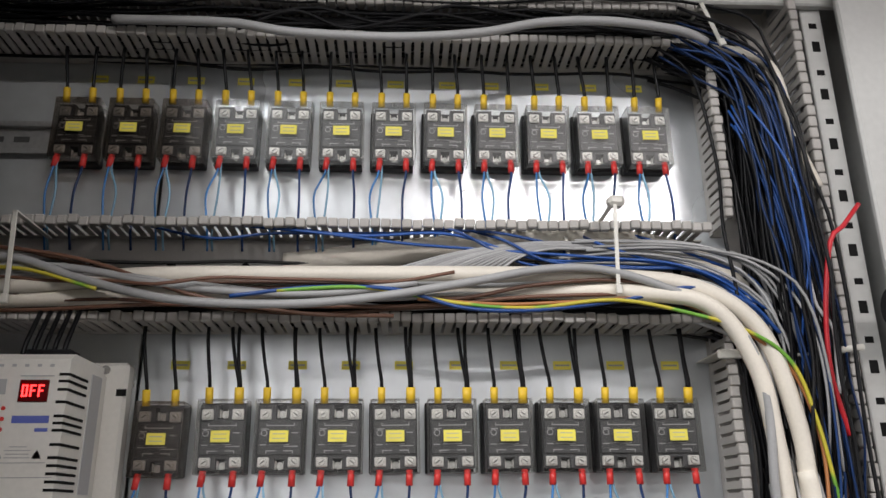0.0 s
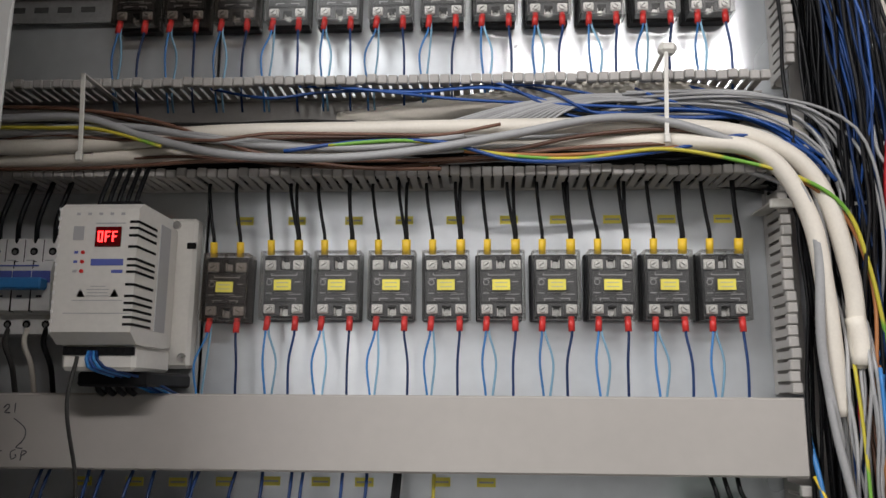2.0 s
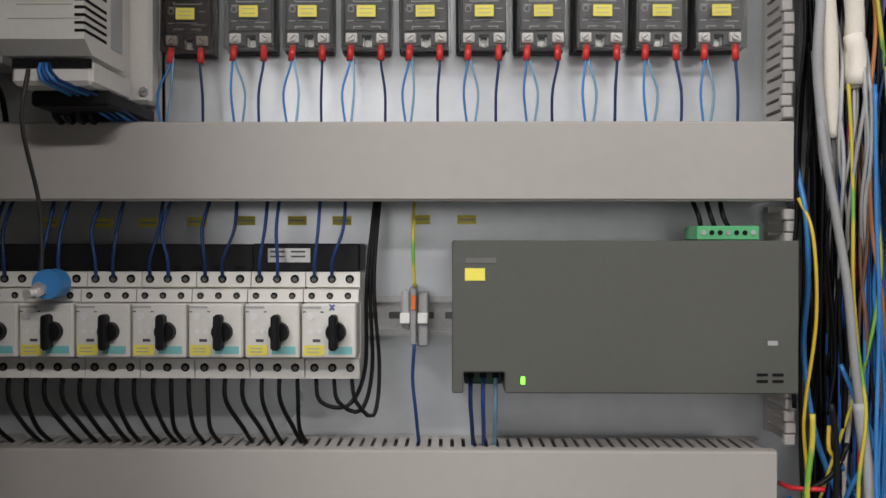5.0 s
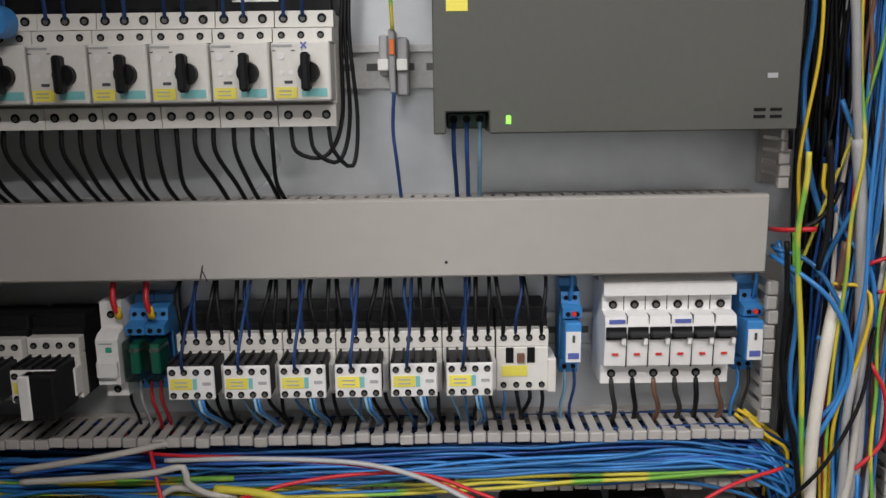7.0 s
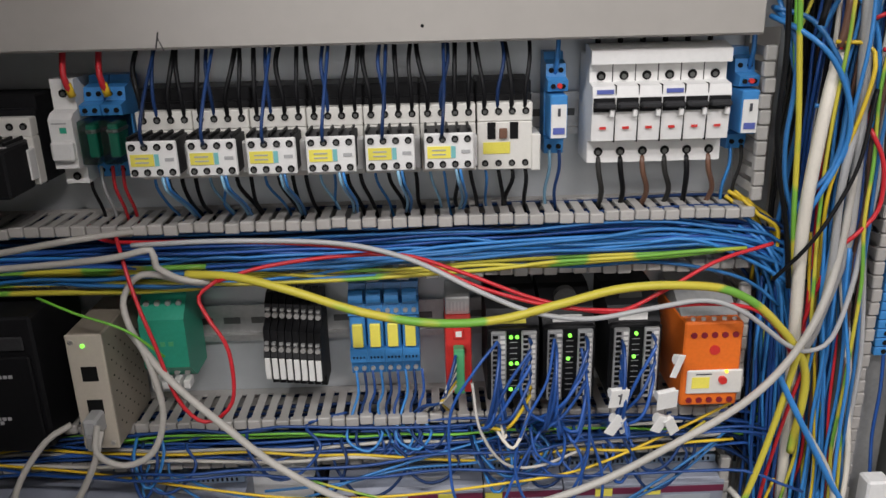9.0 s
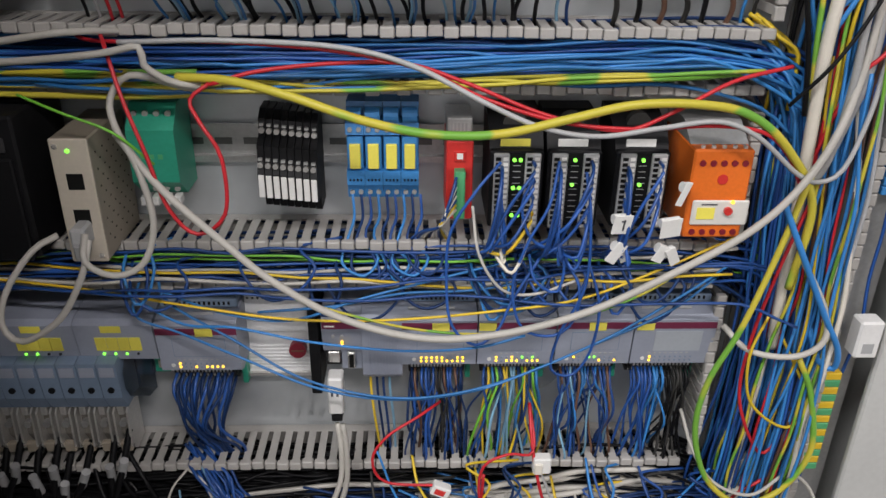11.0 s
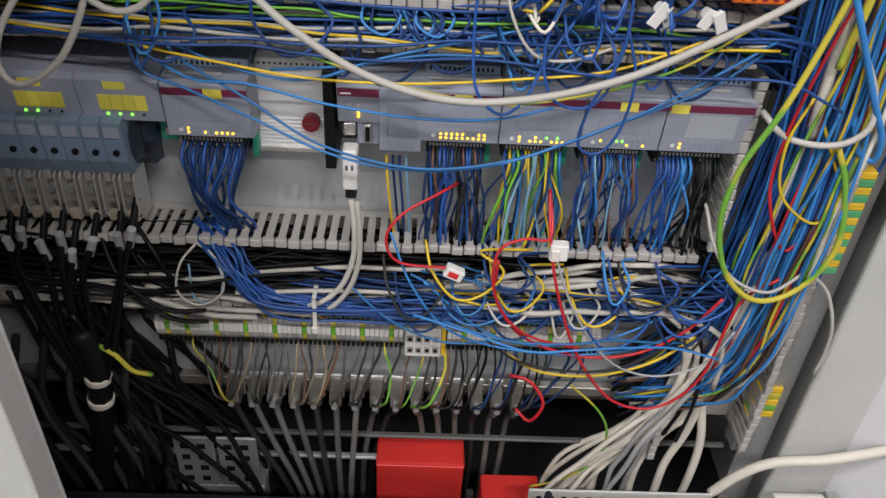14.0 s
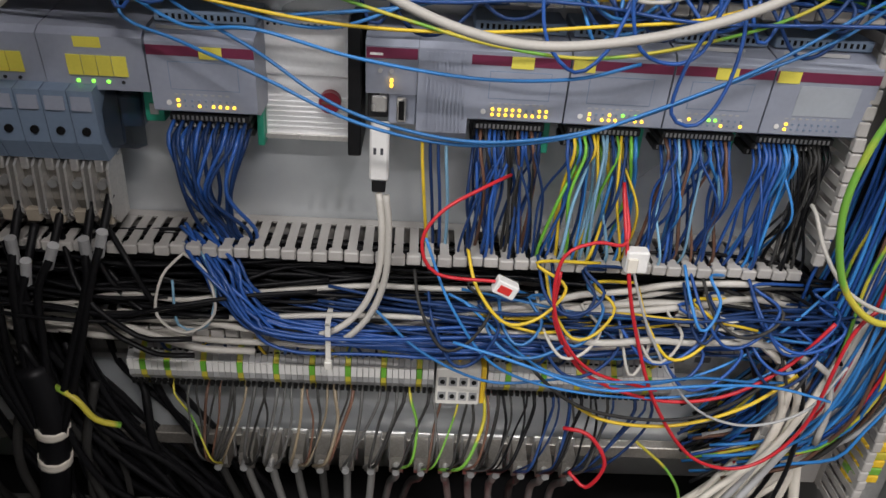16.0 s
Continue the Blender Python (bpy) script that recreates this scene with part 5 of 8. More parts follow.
for x, w, labels, leds, blank in (
        (0.0045, 0.0690, (0.028,), ("yyyyy..yy", "yyyyyyyyy"), False),
        (0.0740, 0.0715, (0.001,), ("y..y.g.g.", "y.yyy.yyy"), False),
        (0.1460, 0.0705, (0.029,), ("y..gg....", ".....y..y"), False),
        (0.2170, 0.0755, (0.002,), ("y........", "y........"), True),
        (-0.2160, 0.0735, (0.036,), ("y........", "y..y.yyyy"), False)):
    plc_module(w, labels, leds, blank).matrix_basis = pose(x, 0, 0.785 if x > -0.1 else 0.780)

cpu = thing("plc_processor", "blue-grey processor module with ribbed front and serial socket", "controller module", -0.0675, 0, 0.785)
part("case", profile([(-0.006, -0.010), (-0.056, -0.010), (-0.064, 0.026), (-0.060, 0.030), (-0.020, 0.036), (-0.006, 0.036)], 0.0, 0.036), PLC_BLUE, cpu)
part("ribbed_case", profile([(-0.006, -0.042), (-0.052, -0.042), (-0.058, -0.036), (-0.064, 0.026), (-0.060, 0.030), (-0.020, 0.036), (-0.006, 0.036)], 0.0362, 0.0725), PLC_BLUE, cpu)
for i in range(10):
    x = 0.042 + i * 0.0028
    part("rib", profile([(-0.0580, -0.036), (-0.0592, -0.036), (-0.0650, 0.024), (-0.0638, 0.024)], x, x + 0.0012), PLC_BLUE, cpu)
part("stripe", profile([(-0.0630, 0.0175), (-0.0636, 0.0175), (-0.0646, 0.0250), (-0.0640, 0.0250)], 0.0008, 0.0355), MAROON, cpu)
part("maker_mark", profile([(-0.0636, 0.0195), (-0.0639, 0.0195), (-0.0643, 0.0230), (-0.0640, 0.0230)], 0.003, 0.012), PAPER, cpu)
for x in (0.010, 0.018):
    part("status_lamp", cyl(x, -0.0612, 0.0080, 0.0016, 0.001, seg=10), PRINT_GREY, cpu)
for z in (0.001, -0.0025):
    part("indicator_light", cyl(0.018, -0.0600, z, 0.0013, 0.002, seg=10), LED_YELLOW, cpu)
part("socket_recess", box(0.001, 0.016, -0.050, -0.006, -0.030, -0.010, 0.0008), CHARCOAL, cpu)
part("metal_socket", box(0.004, 0.015, -0.056, -0.048, -0.024, -0.012, 0.001), STEEL, cpu)
part("serial_panel", box(0.016, 0.036, -0.052, -0.006, -0.034, -0.010, 0.001), PLC_BLUE, cpu)
ds = part("serial_socket", box(0.022, 0.029, -0.056, -0.052, -0.031, -0.013, 0.001), STEEL, cpu, "metal serial socket")
part("socket_face", box(0.0235, 0.0275, -0.0566, -0.056, -0.029, -0.015), HOLE, ds)
part("lower_terminal", box(0.040, 0.066, -0.045, -0.010, -0.048, -0.042, 0.0006), PRINT_GREY, cpu)

dark_fin = tagged(link("divider_plate", box(-0.0800, -0.0705, -0.058, -0.006, 0.727, 0.822, 0.001), BLACK), "dark upright divider plate beside the processor", "divider plate")

wp = thing("power_module", "silver-white power module with a red round knob", "power module", -0.146, 0, 0.768)
part("case", box(0.0, 0.064, -0.020, -0.004, -0.044, 0.048, 0.0012), SILVER_WHITE, wp)
for i in range(7):
    part("rib", box(0.002, 0.062, -0.0212, -0.020, -0.036 + i * 0.004, -0.0345 + i * 0.004), SILVER_WHITE, wp)
part("upper_plate", box(0.0, 0.064, -0.0225, -0.020, 0.006, 0.048, 0.0008), SILVER_WHITE, wp)
part("bright_edge", box(0.0, 0.064, -0.0235, -0.020, -0.044, -0.0405), STEEL, wp)
part("knob", cyl(0.0500, -0.0245, -0.0120, 0.0082, 0.008, seg=24), W_DKRED, wp, "dark red round knob")
part("knob_slot", box(0.0440, 0.0560, -0.0290, -0.0284, -0.0128, -0.0112), W_BROWN, wp)
for i in range(12):
    part("vent_hole", cyl(0.006 + i * 0.0048, -0.0205 - 0.0022, 0.0435, 0.0011, 0.001, seg=8), HOLE, wp)

for i, x in enumerate((-0.4270, -0.3570, -0.2870)):
    m = thing("bus_module", "blue-grey bus module with yellow marker strips", "controller module", x, 0, 0.785, group="controller modules")
    part("case", profile([(-0.006, -0.017), (-0.058, -0.017), (-0.064, 0.022), (-0.058, 0.026), (-0.020, 0.032), (-0.006, 0.032)], 0.0004, 0.0696), PLC_BLUE, m)
    part("stripe", profile([(-0.0620, 0.0130), (-0.0625, 0.0130), (-0.0636, 0.0200), (-0.0631, 0.0200)], 0.0006, 0.0694), MAROON, m)
    part("label", profile([(-0.0618, 0.0140), (-0.0632, 0.0140), (-0.0642, 0.0215), (-0.0630, 0.0215)], 0.024, 0.042), YELLOW_LABEL, m, "yellow printed label")
    for k in range(4):
        part("marker", profile([(-0.0600, -0.0060), (-0.0612, -0.0060), (-0.0630, 0.0085), (-0.0618, 0.0085)], 0.0170 + k * 0.0102, 0.0265 + k * 0.0102), YELLOW_LABEL, m, "yellow marker strip")
        part("indicator_light", cyl(0.022 + k * 0.0102, -0.0594, -0.0105, 0.0013, 0.001, seg=8), LED_GREEN if k < 3 - i % 2 else CHARCOAL, m)


def bus_plug():
    ob = thing("bus_plug", "blue-grey moulded bus plug clamped over a metal cable shell", "plug", group="bus plugs")
    w = 0.0172
    part("body", profile([(-0.020, -0.056), (-0.058, -0.056), (-0.066, -0.040), (-0.070, 0.000), (-0.060, 0.002), (-0.020, 0.002)], -w / 2, w / 2), PLC_PLUG, ob)
    part("round_cap", cyl(0, -0.0672, -0.030, 0.0030, 0.003, seg=14), BLACK, ob)
    part("face_groove", box(-w / 2 + 0.002, w / 2 - 0.002, -0.0705, -0.069, -0.014, -0.004), PLC_BLUE, ob)
    s = part("cable_shell", profile([(-0.030, -0.104), (-0.046, -0.104), (-0.052, -0.092), (-0.050, -0.060), (-0.030, -0.058)], -0.0052, 0.0052), DULL_CLAMP, ob, "bare metal cable shell")
    for e in (-1, 1):
        part("shell_cheek", profile([(-0.030, -0.110), (-0.052, -0.110), (-0.062, -0.100), (-0.060, -0.062), (-0.052, -0.056), (-0.030, -0.056)], e * 0.0064 - 0.0009, e * 0.0064 + 0.0009), STEEL, s)
    part("shell_bridge", box(-0.0055, 0.0055, -0.0605, -0.054, -0.108, -0.097, 0.001), BEIGE_METAL, s)
    part("shell_screw", cyl(0, -0.0560, -0.076, 0.0036, 0.006, seg=12), ZINC, s)
    part("shell_neck", box(-0.0030, 0.0030, -0.058, -0.046, -0.066, -0.052, 0.0008), STEEL, s)
    return ob


BP = bus_plug()
for i in range(9):
    m = pose(-0.2620 - 0.0179 * i, 0, 0.770)
    if i == 0:
        BP.matrix_basis = m
    else:
        copy_thing(BP, m)
end_cap = thing("end_cover", "hazy grey rounded end cover beside the bus plugs", "cover", -0.2425, 0, 0.742)
part("shell", profile([(-0.030, -0.026), (-0.052, -0.020), (-0.060, -0.006), (-0.060, 0.012), (-0.050, 0.022), (-0.030, 0.022)], -0.0095, 0.0085), HAZY, end_cap)
part("foot", box(-0.0085, 0.0075, -0.030, -0.006, -0.012, 0.012, 0.001), PLC_PLUG, end_cap)
board = thing("bus_board", "small green circuit board beside the bus modules", "circuit board", -0.2225, -0.006, 0.748)
part("board", box(-0.008, 0.006, -0.030, 0.0, -0.010, 0.014, 0.0006), GREEN, board)
part("chip", box(-0.004, 0.002, -0.0315, -0.030, -0.004, 0.004), STEEL, board)

usb = thing("cable_plug", "pale grey moulded plug with two dark marks below the processor", "plug", -0.0565, -0.058, 0.735)
part("body", box(-0.0068, 0.0068, -0.016, 0.002, -0.020, 0.020, 0.0015), WHITE, usb)
part("collar", box(-0.0050, 0.0050, -0.014, 0.0, -0.030, -0.020, 0.001), BLACK, usb)
for x in (-0.003, 0.002):
    bar(x - 0.001, x + 0.001, -0.0161, 0.001, 0.006, PRINT_DARK, usb)


# ---------------------------------------------------------------- terminal strip
def strip_terminal(body, mark, name, label):
    ob = thing(name, label, "terminal", group="strip terminals")
    w = 0.0052
    part("body", profile([(-0.008, -0.026), (-0.034, -0.026), (-0.046, -0.008), (-0.046, 0.010), (-0.034, 0.020), (-0.008, 0.020)], -w / 2 + 0.0002, w / 2 - 0.0002), body, ob)
    part("marker", box(-w / 2 + 0.0003, w / 2 - 0.0003, -0.0478, -0.046, -0.001, 0.009), mark, ob)
    part("clamp_hole", box(-0.0016, 0.0016, -0.0450, -0.030, -0.0190, -0.0150), HOLE, ob)
    part("clamp_screw", cyl(0, -0.0415, -0.0120, 0.0015, 0.002, seg=8), STEEL, ob)
    part("clamp_hole", box(-0.0016, 0.0016, -0.0400, -0.030, 0.0125, 0.0160), HOLE, ob)
    return ob


GREY_T = strip_terminal(W_GREY, PAPER, "strip_terminal", "grey strip terminal with a white marker")
EARTH_T = strip_terminal(W_EARTH, W_GREEN, "earth_terminal", "green and yellow earth terminal")
GREY_T.matrix_basis, EARTH_T.matrix_basis = pose(-0.2420, 0, 0.515), pose(-0.2368, 0, 0.515)
x, n = -0.2316, 0
while x < 0.206:
    if -0.006 < x < 0.042:
        x = 0.0445
    copy_thing(EARTH_T if n % 6 == 5 else GREY_T, pose(x, 0, 0.515))
    x, n = x + 0.0052, n + 1
for i in range(5):
    copy_thing(EARTH_T if i % 6 == 2 else GREY_T, pose(-0.2472 - 0.0052 * i, 0, 0.515))
pb = thing("distribution_block", "pale grey eight-way distribution block", "terminal block", 0.017, 0, 0.512)
part("body", box(-0.0205, 0.0185, -0.052, -0.008, -0.022, 0.018, 0.0012), CREAM, pb)
part("end_cap", box(0.0190, 0.0235, -0.050, -0.008, -0.022, 0.018, 0.001), YELLOW, pb, "yellow end plate")
for i in range(4):
    for z in (0.004, -0.012):
        part("well", box(-0.0185 + i * 0.0092, -0.0115 + i * 0.0092, -0.0525, -0.052, z - 0.0045, z + 0.0045), W_GREY, pb)
        part("screw_hole", cyl(-0.015 + i * 0.0092, -0.0528, z, 0.0022, 0.001, seg=10), HOLE, pb)


# ---------------------------------------------------------------- shield clamps and cabinet bottom
clamp_rail = tagged(link("clamp_rail", box(-0.62, 0.300, -0.016, -0.004, 0.398, 0.412, 0.001), DULL_CLAMP), "dull plated shield clamp rail", "rail")


def shield_clamp():
    ob = thing("shield_clamp", "dull metal shield clamp on a rail", "clamp", group="shield clamps")
    part("saddle", profile([(-0.016, -0.014), (-0.040, -0.014), (-0.046, -0.004), (-0.044, 0.010), (-0.016, 0.014)], -0.0065, 0.0065), DULL_CLAMP, ob)
    part("screw", cyl(0, -0.050, 0.001, 0.0035, 0.012, seg=10), ZINC, ob)
    part("foot", box(-0.0085, 0.0085, -0.020, -0.0165, -0.020, 0.018, 0.001), ZINC, ob)
    return ob


SC = shield_clamp()
for i in range(15):
    m = pose(-0.200 + 0.0235 * i, 0, 0.407)
    if i == 0:
        SC.matrix_basis = m
    else:
        copy_thing(SC, m)
lower_rail = tagged(link("cross_rail", box(-0.85, 0.40, -0.030, -0.022, 0.327, 0.332, 0.0015), W_MIDGREY), "dull grey steel cross rail below the mounting plate", "rail")
lower_rail2 = tagged(link("cross_rail", box(-0.85, -0.03, -0.020, -0.012, 0.272, 0.278, 0.0015), PLATE_OLD), "pale painted steel cross rail near the cabinet bottom", "rail")

rbx = thing("red_box", "small bright red plastic box at the cabinet bottom", "box", 0.020, -0.05, 0.263)
part("body", box(-0.054, 0.054, -0.002, 0.045, -0.046, 0.044, 0.003, 2), RED, rbx)
part("lid_edge", box(-0.0548, 0.0548, -0.0028, 0.040, 0.036, 0.042, 0.0015), RED, rbx)
# Added support, black to match the darkness under the box.
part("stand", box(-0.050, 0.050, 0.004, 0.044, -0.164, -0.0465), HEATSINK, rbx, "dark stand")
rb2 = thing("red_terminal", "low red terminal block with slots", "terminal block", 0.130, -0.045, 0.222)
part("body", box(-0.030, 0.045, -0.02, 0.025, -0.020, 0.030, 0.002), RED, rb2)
# Support added here too, black like the dark gap it fills.
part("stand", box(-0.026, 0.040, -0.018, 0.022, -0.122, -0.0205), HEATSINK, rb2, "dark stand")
for i in range(7):
    part("slot", box(-0.024 + i * 0.010, -0.019 + i * 0.010, -0.0206, -0.02, 0.008, 0.022), HOLE, rb2)
fr = thing("perforated_strip", "pale perforated steel strip across the cabinet bottom", "strip", 0, 0, 0)
part("strip", box(0.150, 0.372, -0.092, -0.089, 0.288, 0.316, 0.0008), CABINET, fr)
part("strip_foot", box(0.160, 0.168, -0.091, -0.085, 0.1, 0.288), ZINC, fr)
part("strip_foot", box(0.350, 0.358, -0.091, -0.085, 0.1, 0.288), ZINC, fr)
for i in range(14):
    part("slot", box(0.160 + i * 0.015, 0.166 + i * 0.015, -0.0926, -0.092, 0.299, 0.305), HOLE, fr)
for x in (0.076, 0.166):
    b = tagged(link("bolt", cyl(x, -0.120, 0.334, 0.0045, 0.026, "z", 8), HEATSINK), "dark bolt standing on the perforated strip", "bolt")
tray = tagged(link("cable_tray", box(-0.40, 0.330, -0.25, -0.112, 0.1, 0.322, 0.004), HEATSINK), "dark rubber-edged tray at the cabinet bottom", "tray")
brk = thing("perforated_bracket", "grey perforated steel bracket with square holes", "bracket", -0.235, -0.02, 0.312)
for dx in (0.0, 0.052):
    p = part("bracket_plate", box(-0.044 + dx, 0.004 + dx, -0.030, -0.026, -0.060, 0.030, 0.001), ZINC, brk)
    for i in range(2):
        for j in range(4):
            part("square_hole", box(-0.036 + dx + i * 0.020, -0.026 + dx + i * 0.020, -0.0306, -0.0302, -0.050 + j * 0.020, -0.041 + j * 0.020), HOLE, p)
part("bracket_foot", box(-0.044, 0.060, -0.030, 0.020, -0.212, -0.060, 0.001), ZINC, brk)

# cabinet frame profile along the open side, with its row of punched holes
post = thing("frame_post", "grey steel cabinet frame post with punched holes", "frame post", 0, 0, 0, kind="structure")
part("inner_flange", box(0.424, 0.446, -0.040, -0.036, 1.30, 2.2, 0.001), CABINET, post)
part("lower_flange", box(0.412, 0.446, -0.040, -0.036, 0.1, 1.296, 0.001), ZINC, post)
part("web", box(0.4465, 0.5360, -0.070, -0.062, 0.1, 2.2, 0.002), CABINET, post, "smooth painted edge profile")
for i in range(31):
    z = 1.32 + i * 0.028
    part("punched_hole", box(0.4310, 0.4390, -0.0406, -0.040, z, z + (0.012 if i % 2 else 0.006)), HOLE, post)
post2 = thing("frame_post", "white perforated frame post at the cabinet opening", "frame post", 0, 0, 0, kind="structure")
part("flange", box(-0.311, -0.257, -0.304, -0.300, 0.1, 2.2, 0.001), CABINET, post2)
part("flange_side", box(-0.261, -0.257, -0.330, -0.304, 0.1, 2.2, 0.001), CABINET, post2)
for i in range(70):
    z = 0.20 + i * 0.028
    part("punched_hole", box(-0.2785, -0.2725, -0.3046, -0.304, z, z + (0.012 if i % 2 else 0.006)), HOLE, post2)
head = thing("head_rail", "grey steel head rail with punched holes", "frame rail", 0, 0, 0, kind="structure")
part("rail", box(-0.88, 0.49, -0.050, -0.040, 2.070, 2.16, 0.002), CABINET, head)
for i in range(12):
    part("punched_hole", box(0.30 + i * 0.016, 0.305 + i * 0.016, -0.0506, -0.050, 2.082, 2.088), HOLE, head)
part("round_hole", cyl(0.362, -0.0504, 2.10, 0.006, 0.001, seg=16), HOLE, head)
end_t = thing("earth_terminal_end", "yellow and green terminal block on the side rail", "terminal block", 0.416, -0.034, 0.424)
part("side_rail", box(-0.006, 0.002, 0.004, 0.034, -0.10, 0.40, 0.001), ZINC, end_t)
for i in range(5):
    part("terminal_slice", box(-0.014, 0.018, -0.010, 0.004, -0.022 + i * 0.010, -0.0132 + i * 0.010, 0.001), W_EARTH if i % 2 else YELLOW, end_t)

side_row = thing("side_terminal_row", "row of blue terminal blocks on the side rail", "terminal row", 0.424, -0.045, 0.0)
for i in range(34):
    b = part("terminal_slice", box(-0.010, 0.014, -0.012, 0.004, 0.930 + i * 0.0085, 0.9378 + i * 0.0085, 0.0008), BLUE_RELAY, side_row)
    part("clamp_hole", cyl(-0.002, -0.0124, 0.934 + i * 0.0085, 0.0022, 0.001, seg=8), HOLE, b)
for i in range(14):
    part("earth_slice", box(-0.018, 0.002, -0.012, 0.004, 0.628 + i * 0.0085, 0.6358 + i * 0.0085, 0.0008), YELLOW if i % 2 else GREEN_PCB, side_row, "yellow and green earth terminal slice")
side_con = thing("white_connector", "white plug connector hanging at the side rail", "connector", 0.424, -0.075, 0.800)
part("shell", box(-0.012, 0.010, -0.010, 0.008, -0.018, 0.020, 0.002), WHITE, side_con)
part("socket", box(-0.006, 0.004, -0.0106, -0.010, -0.012, -0.002), PRINT_GREY, side_con)
fit = thing("hose_fitting", "clear plastic hose fitting with a hexagonal metal nut", "fitting", 0.468, -0.105, 0.318)
part("sleeve", cyl(0, 0, 0, 0.014, 0.060, "x", 18), WHITE, fit)
part("nut", cyl(0.040, 0, 0, 0.019, 0.014, "x", 6), ZINC, fit)
part("thread", cyl(0.028, 0, 0, 0.011, 0.020, "x", 16), ZINC, fit)
part("stand", box(-0.012, 0.012, -0.010, 0.010, -0.218, -0.010, 0.002), ZINC, fit)
switch = thing("round_switch", "round black switch on the side wall with red leads", "switch", 0.452, -0.085, 1.735)
part("body", cyl(0.0, 0.0, 0.0, 0.016, 0.030, "x", 20), BLACK, switch)
part("ring", cyl(-0.016, 0.0, 0.0, 0.018, 0.004, "x", 20), HEATSINK, switch)

# ---------------------------------------------------------------- single cables, followed one by one
cable("cable", [(-0.422, -0.076, 1.750), (-0.323, -0.076, 1.752), (-0.209, -0.078, 1.761), (-0.082, -0.080, 1.762), (0.067, -0.080, 1.763), (0.188, -0.082, 1.761), (0.263, -0.085, 1.750), (0.312, -0.085, 1.713), (0.335, -0.082, 1.635), (0.340, -0.075, 1.556)], .0076, W_WHITE, "thick white jacketed cable bending down at the duct corner")
cable("cable", [(-0.427, -0.066, 1.740), (-0.288, -0.070, 1.743), (-0.160, -0.070, 1.749), (-0.033, -0.072, 1.751), (0.116, -0.075, 1.750), (0.210, -0.088, 1.745), (0.268, -0.094, 1.732), (0.302, -0.090, 1.683), (0.315, -0.082, 1.616), (0.324, -0.070, 1.518)], .0074, W_WHITE, "thick white jacketed cable bending down at the duct corner")
cable("cable", [(-0.106, -0.012, 1.791), (0.042, -0.025, 1.805), (0.138, -0.030, 1.815), (0.217, -0.030, 1.811), (0.284, -0.030, 1.793), (0.327, -0.030, 1.755), (0.342, -0.030, 1.699)], .0125, W_WHITE, "broad beige cable sheath lying behind the wires")
cable("cable", [(-0.406, -0.090, 1.773), (-0.323, -0.090, 1.773), (-0.265, -0.090, 1.755), (-0.187, -0.095, 1.736), (-0.098, -0.095, 1.732), (-0.021, -0.095, 1.738), (0.057, -0.095, 1.751), (0.129, -0.095, 1.764), (0.186, -0.095, 1.762), (0.250, -0.095, 1.739), (0.293, -0.095, 1.706), (0.308, -0.090, 1.652), (0.307, -0.085, 1.571), (0.318, -0.080, 1.493)], .0038, W_GREY, "grey jacketed cable waving across the duct")
cable("cable", [(-0.407, -0.085, 1.762), (-0.284, -0.085, 1.766), (-0.181, -0.085, 1.749), (-0.070, -0.088, 1.743), (0.018, -0.088, 1.753)], .0034, W_GREY, "grey jacketed cable waving across the duct")
cable("cable", [(-0.335, -0.070, 1.789), (-0.255, -0.080, 1.767), (-0.182, -0.082, 1.755), (-0.101, -0.085, 1.754), (-0.022, -0.085, 1.751), (0.047, -0.085, 1.740), (0.115, -0.088, 1.751), (0.186, -0.090, 1.756), (0.242, -0.092, 1.746), (0.292, -0.090, 1.719)], .0018, W_BROWN, "brown wire lying over the white cables")
cable("cable", [(-0.421, -0.070, 1.792), (-0.340, -0.080, 1.785), (-0.259, -0.085, 1.771), (-0.170, -0.085, 1.742), (-0.081, -0.080, 1.728), (-0.002, -0.080, 1.726)], .0018, W_BROWN, "brown wire lying over the white cables")
cable("cable", [(-0.412, -0.070, 1.732), (-0.305, -0.075, 1.731), (-0.207, -0.080, 1.735), (-0.101, -0.080, 1.734), (0.018, -0.080, 1.735), (0.115, -0.085, 1.742), (0.209, -0.090, 1.744)], .0018, W_BROWN, "dark brown wire at the bottom of the duct")
cable("cable", [(-0.139, -0.090, 1.740), (-0.070, -0.090, 1.748), (-0.001, -0.092, 1.746), (0.056, -0.090, 1.731), (0.114, -0.090, 1.729), (0.190, -0.092, 1.737), (0.257, -0.090, 1.750), (0.305, -0.085, 1.738), (0.332, -0.080, 1.712)], .0018, W_BLUE, "blue wire lying over the white cables")
cable("cable", [(-0.405, -0.090, 1.765), (-0.353, -0.090, 1.764), (-0.307, -0.090, 1.762), (-0.248, -0.092, 1.745)], .0017, W_EARTH, "green and yellow earth wire along the duct")
cable("cable", [(-0.100, -0.090, 1.745), (-0.040, -0.092, 1.748), (-0.002, -0.090, 1.745), (0.052, -0.090, 1.735), (0.114, -0.090, 1.731), (0.184, -0.095, 1.737), (0.244, -0.095, 1.727), (0.298, -0.095, 1.710), (0.334, -0.090, 1.684), (0.351, -0.085, 1.634), (0.362, -0.080, 1.571), (0.372, -0.080, 1.506)], .0017, W_EARTH, "green and yellow earth wire along the duct")
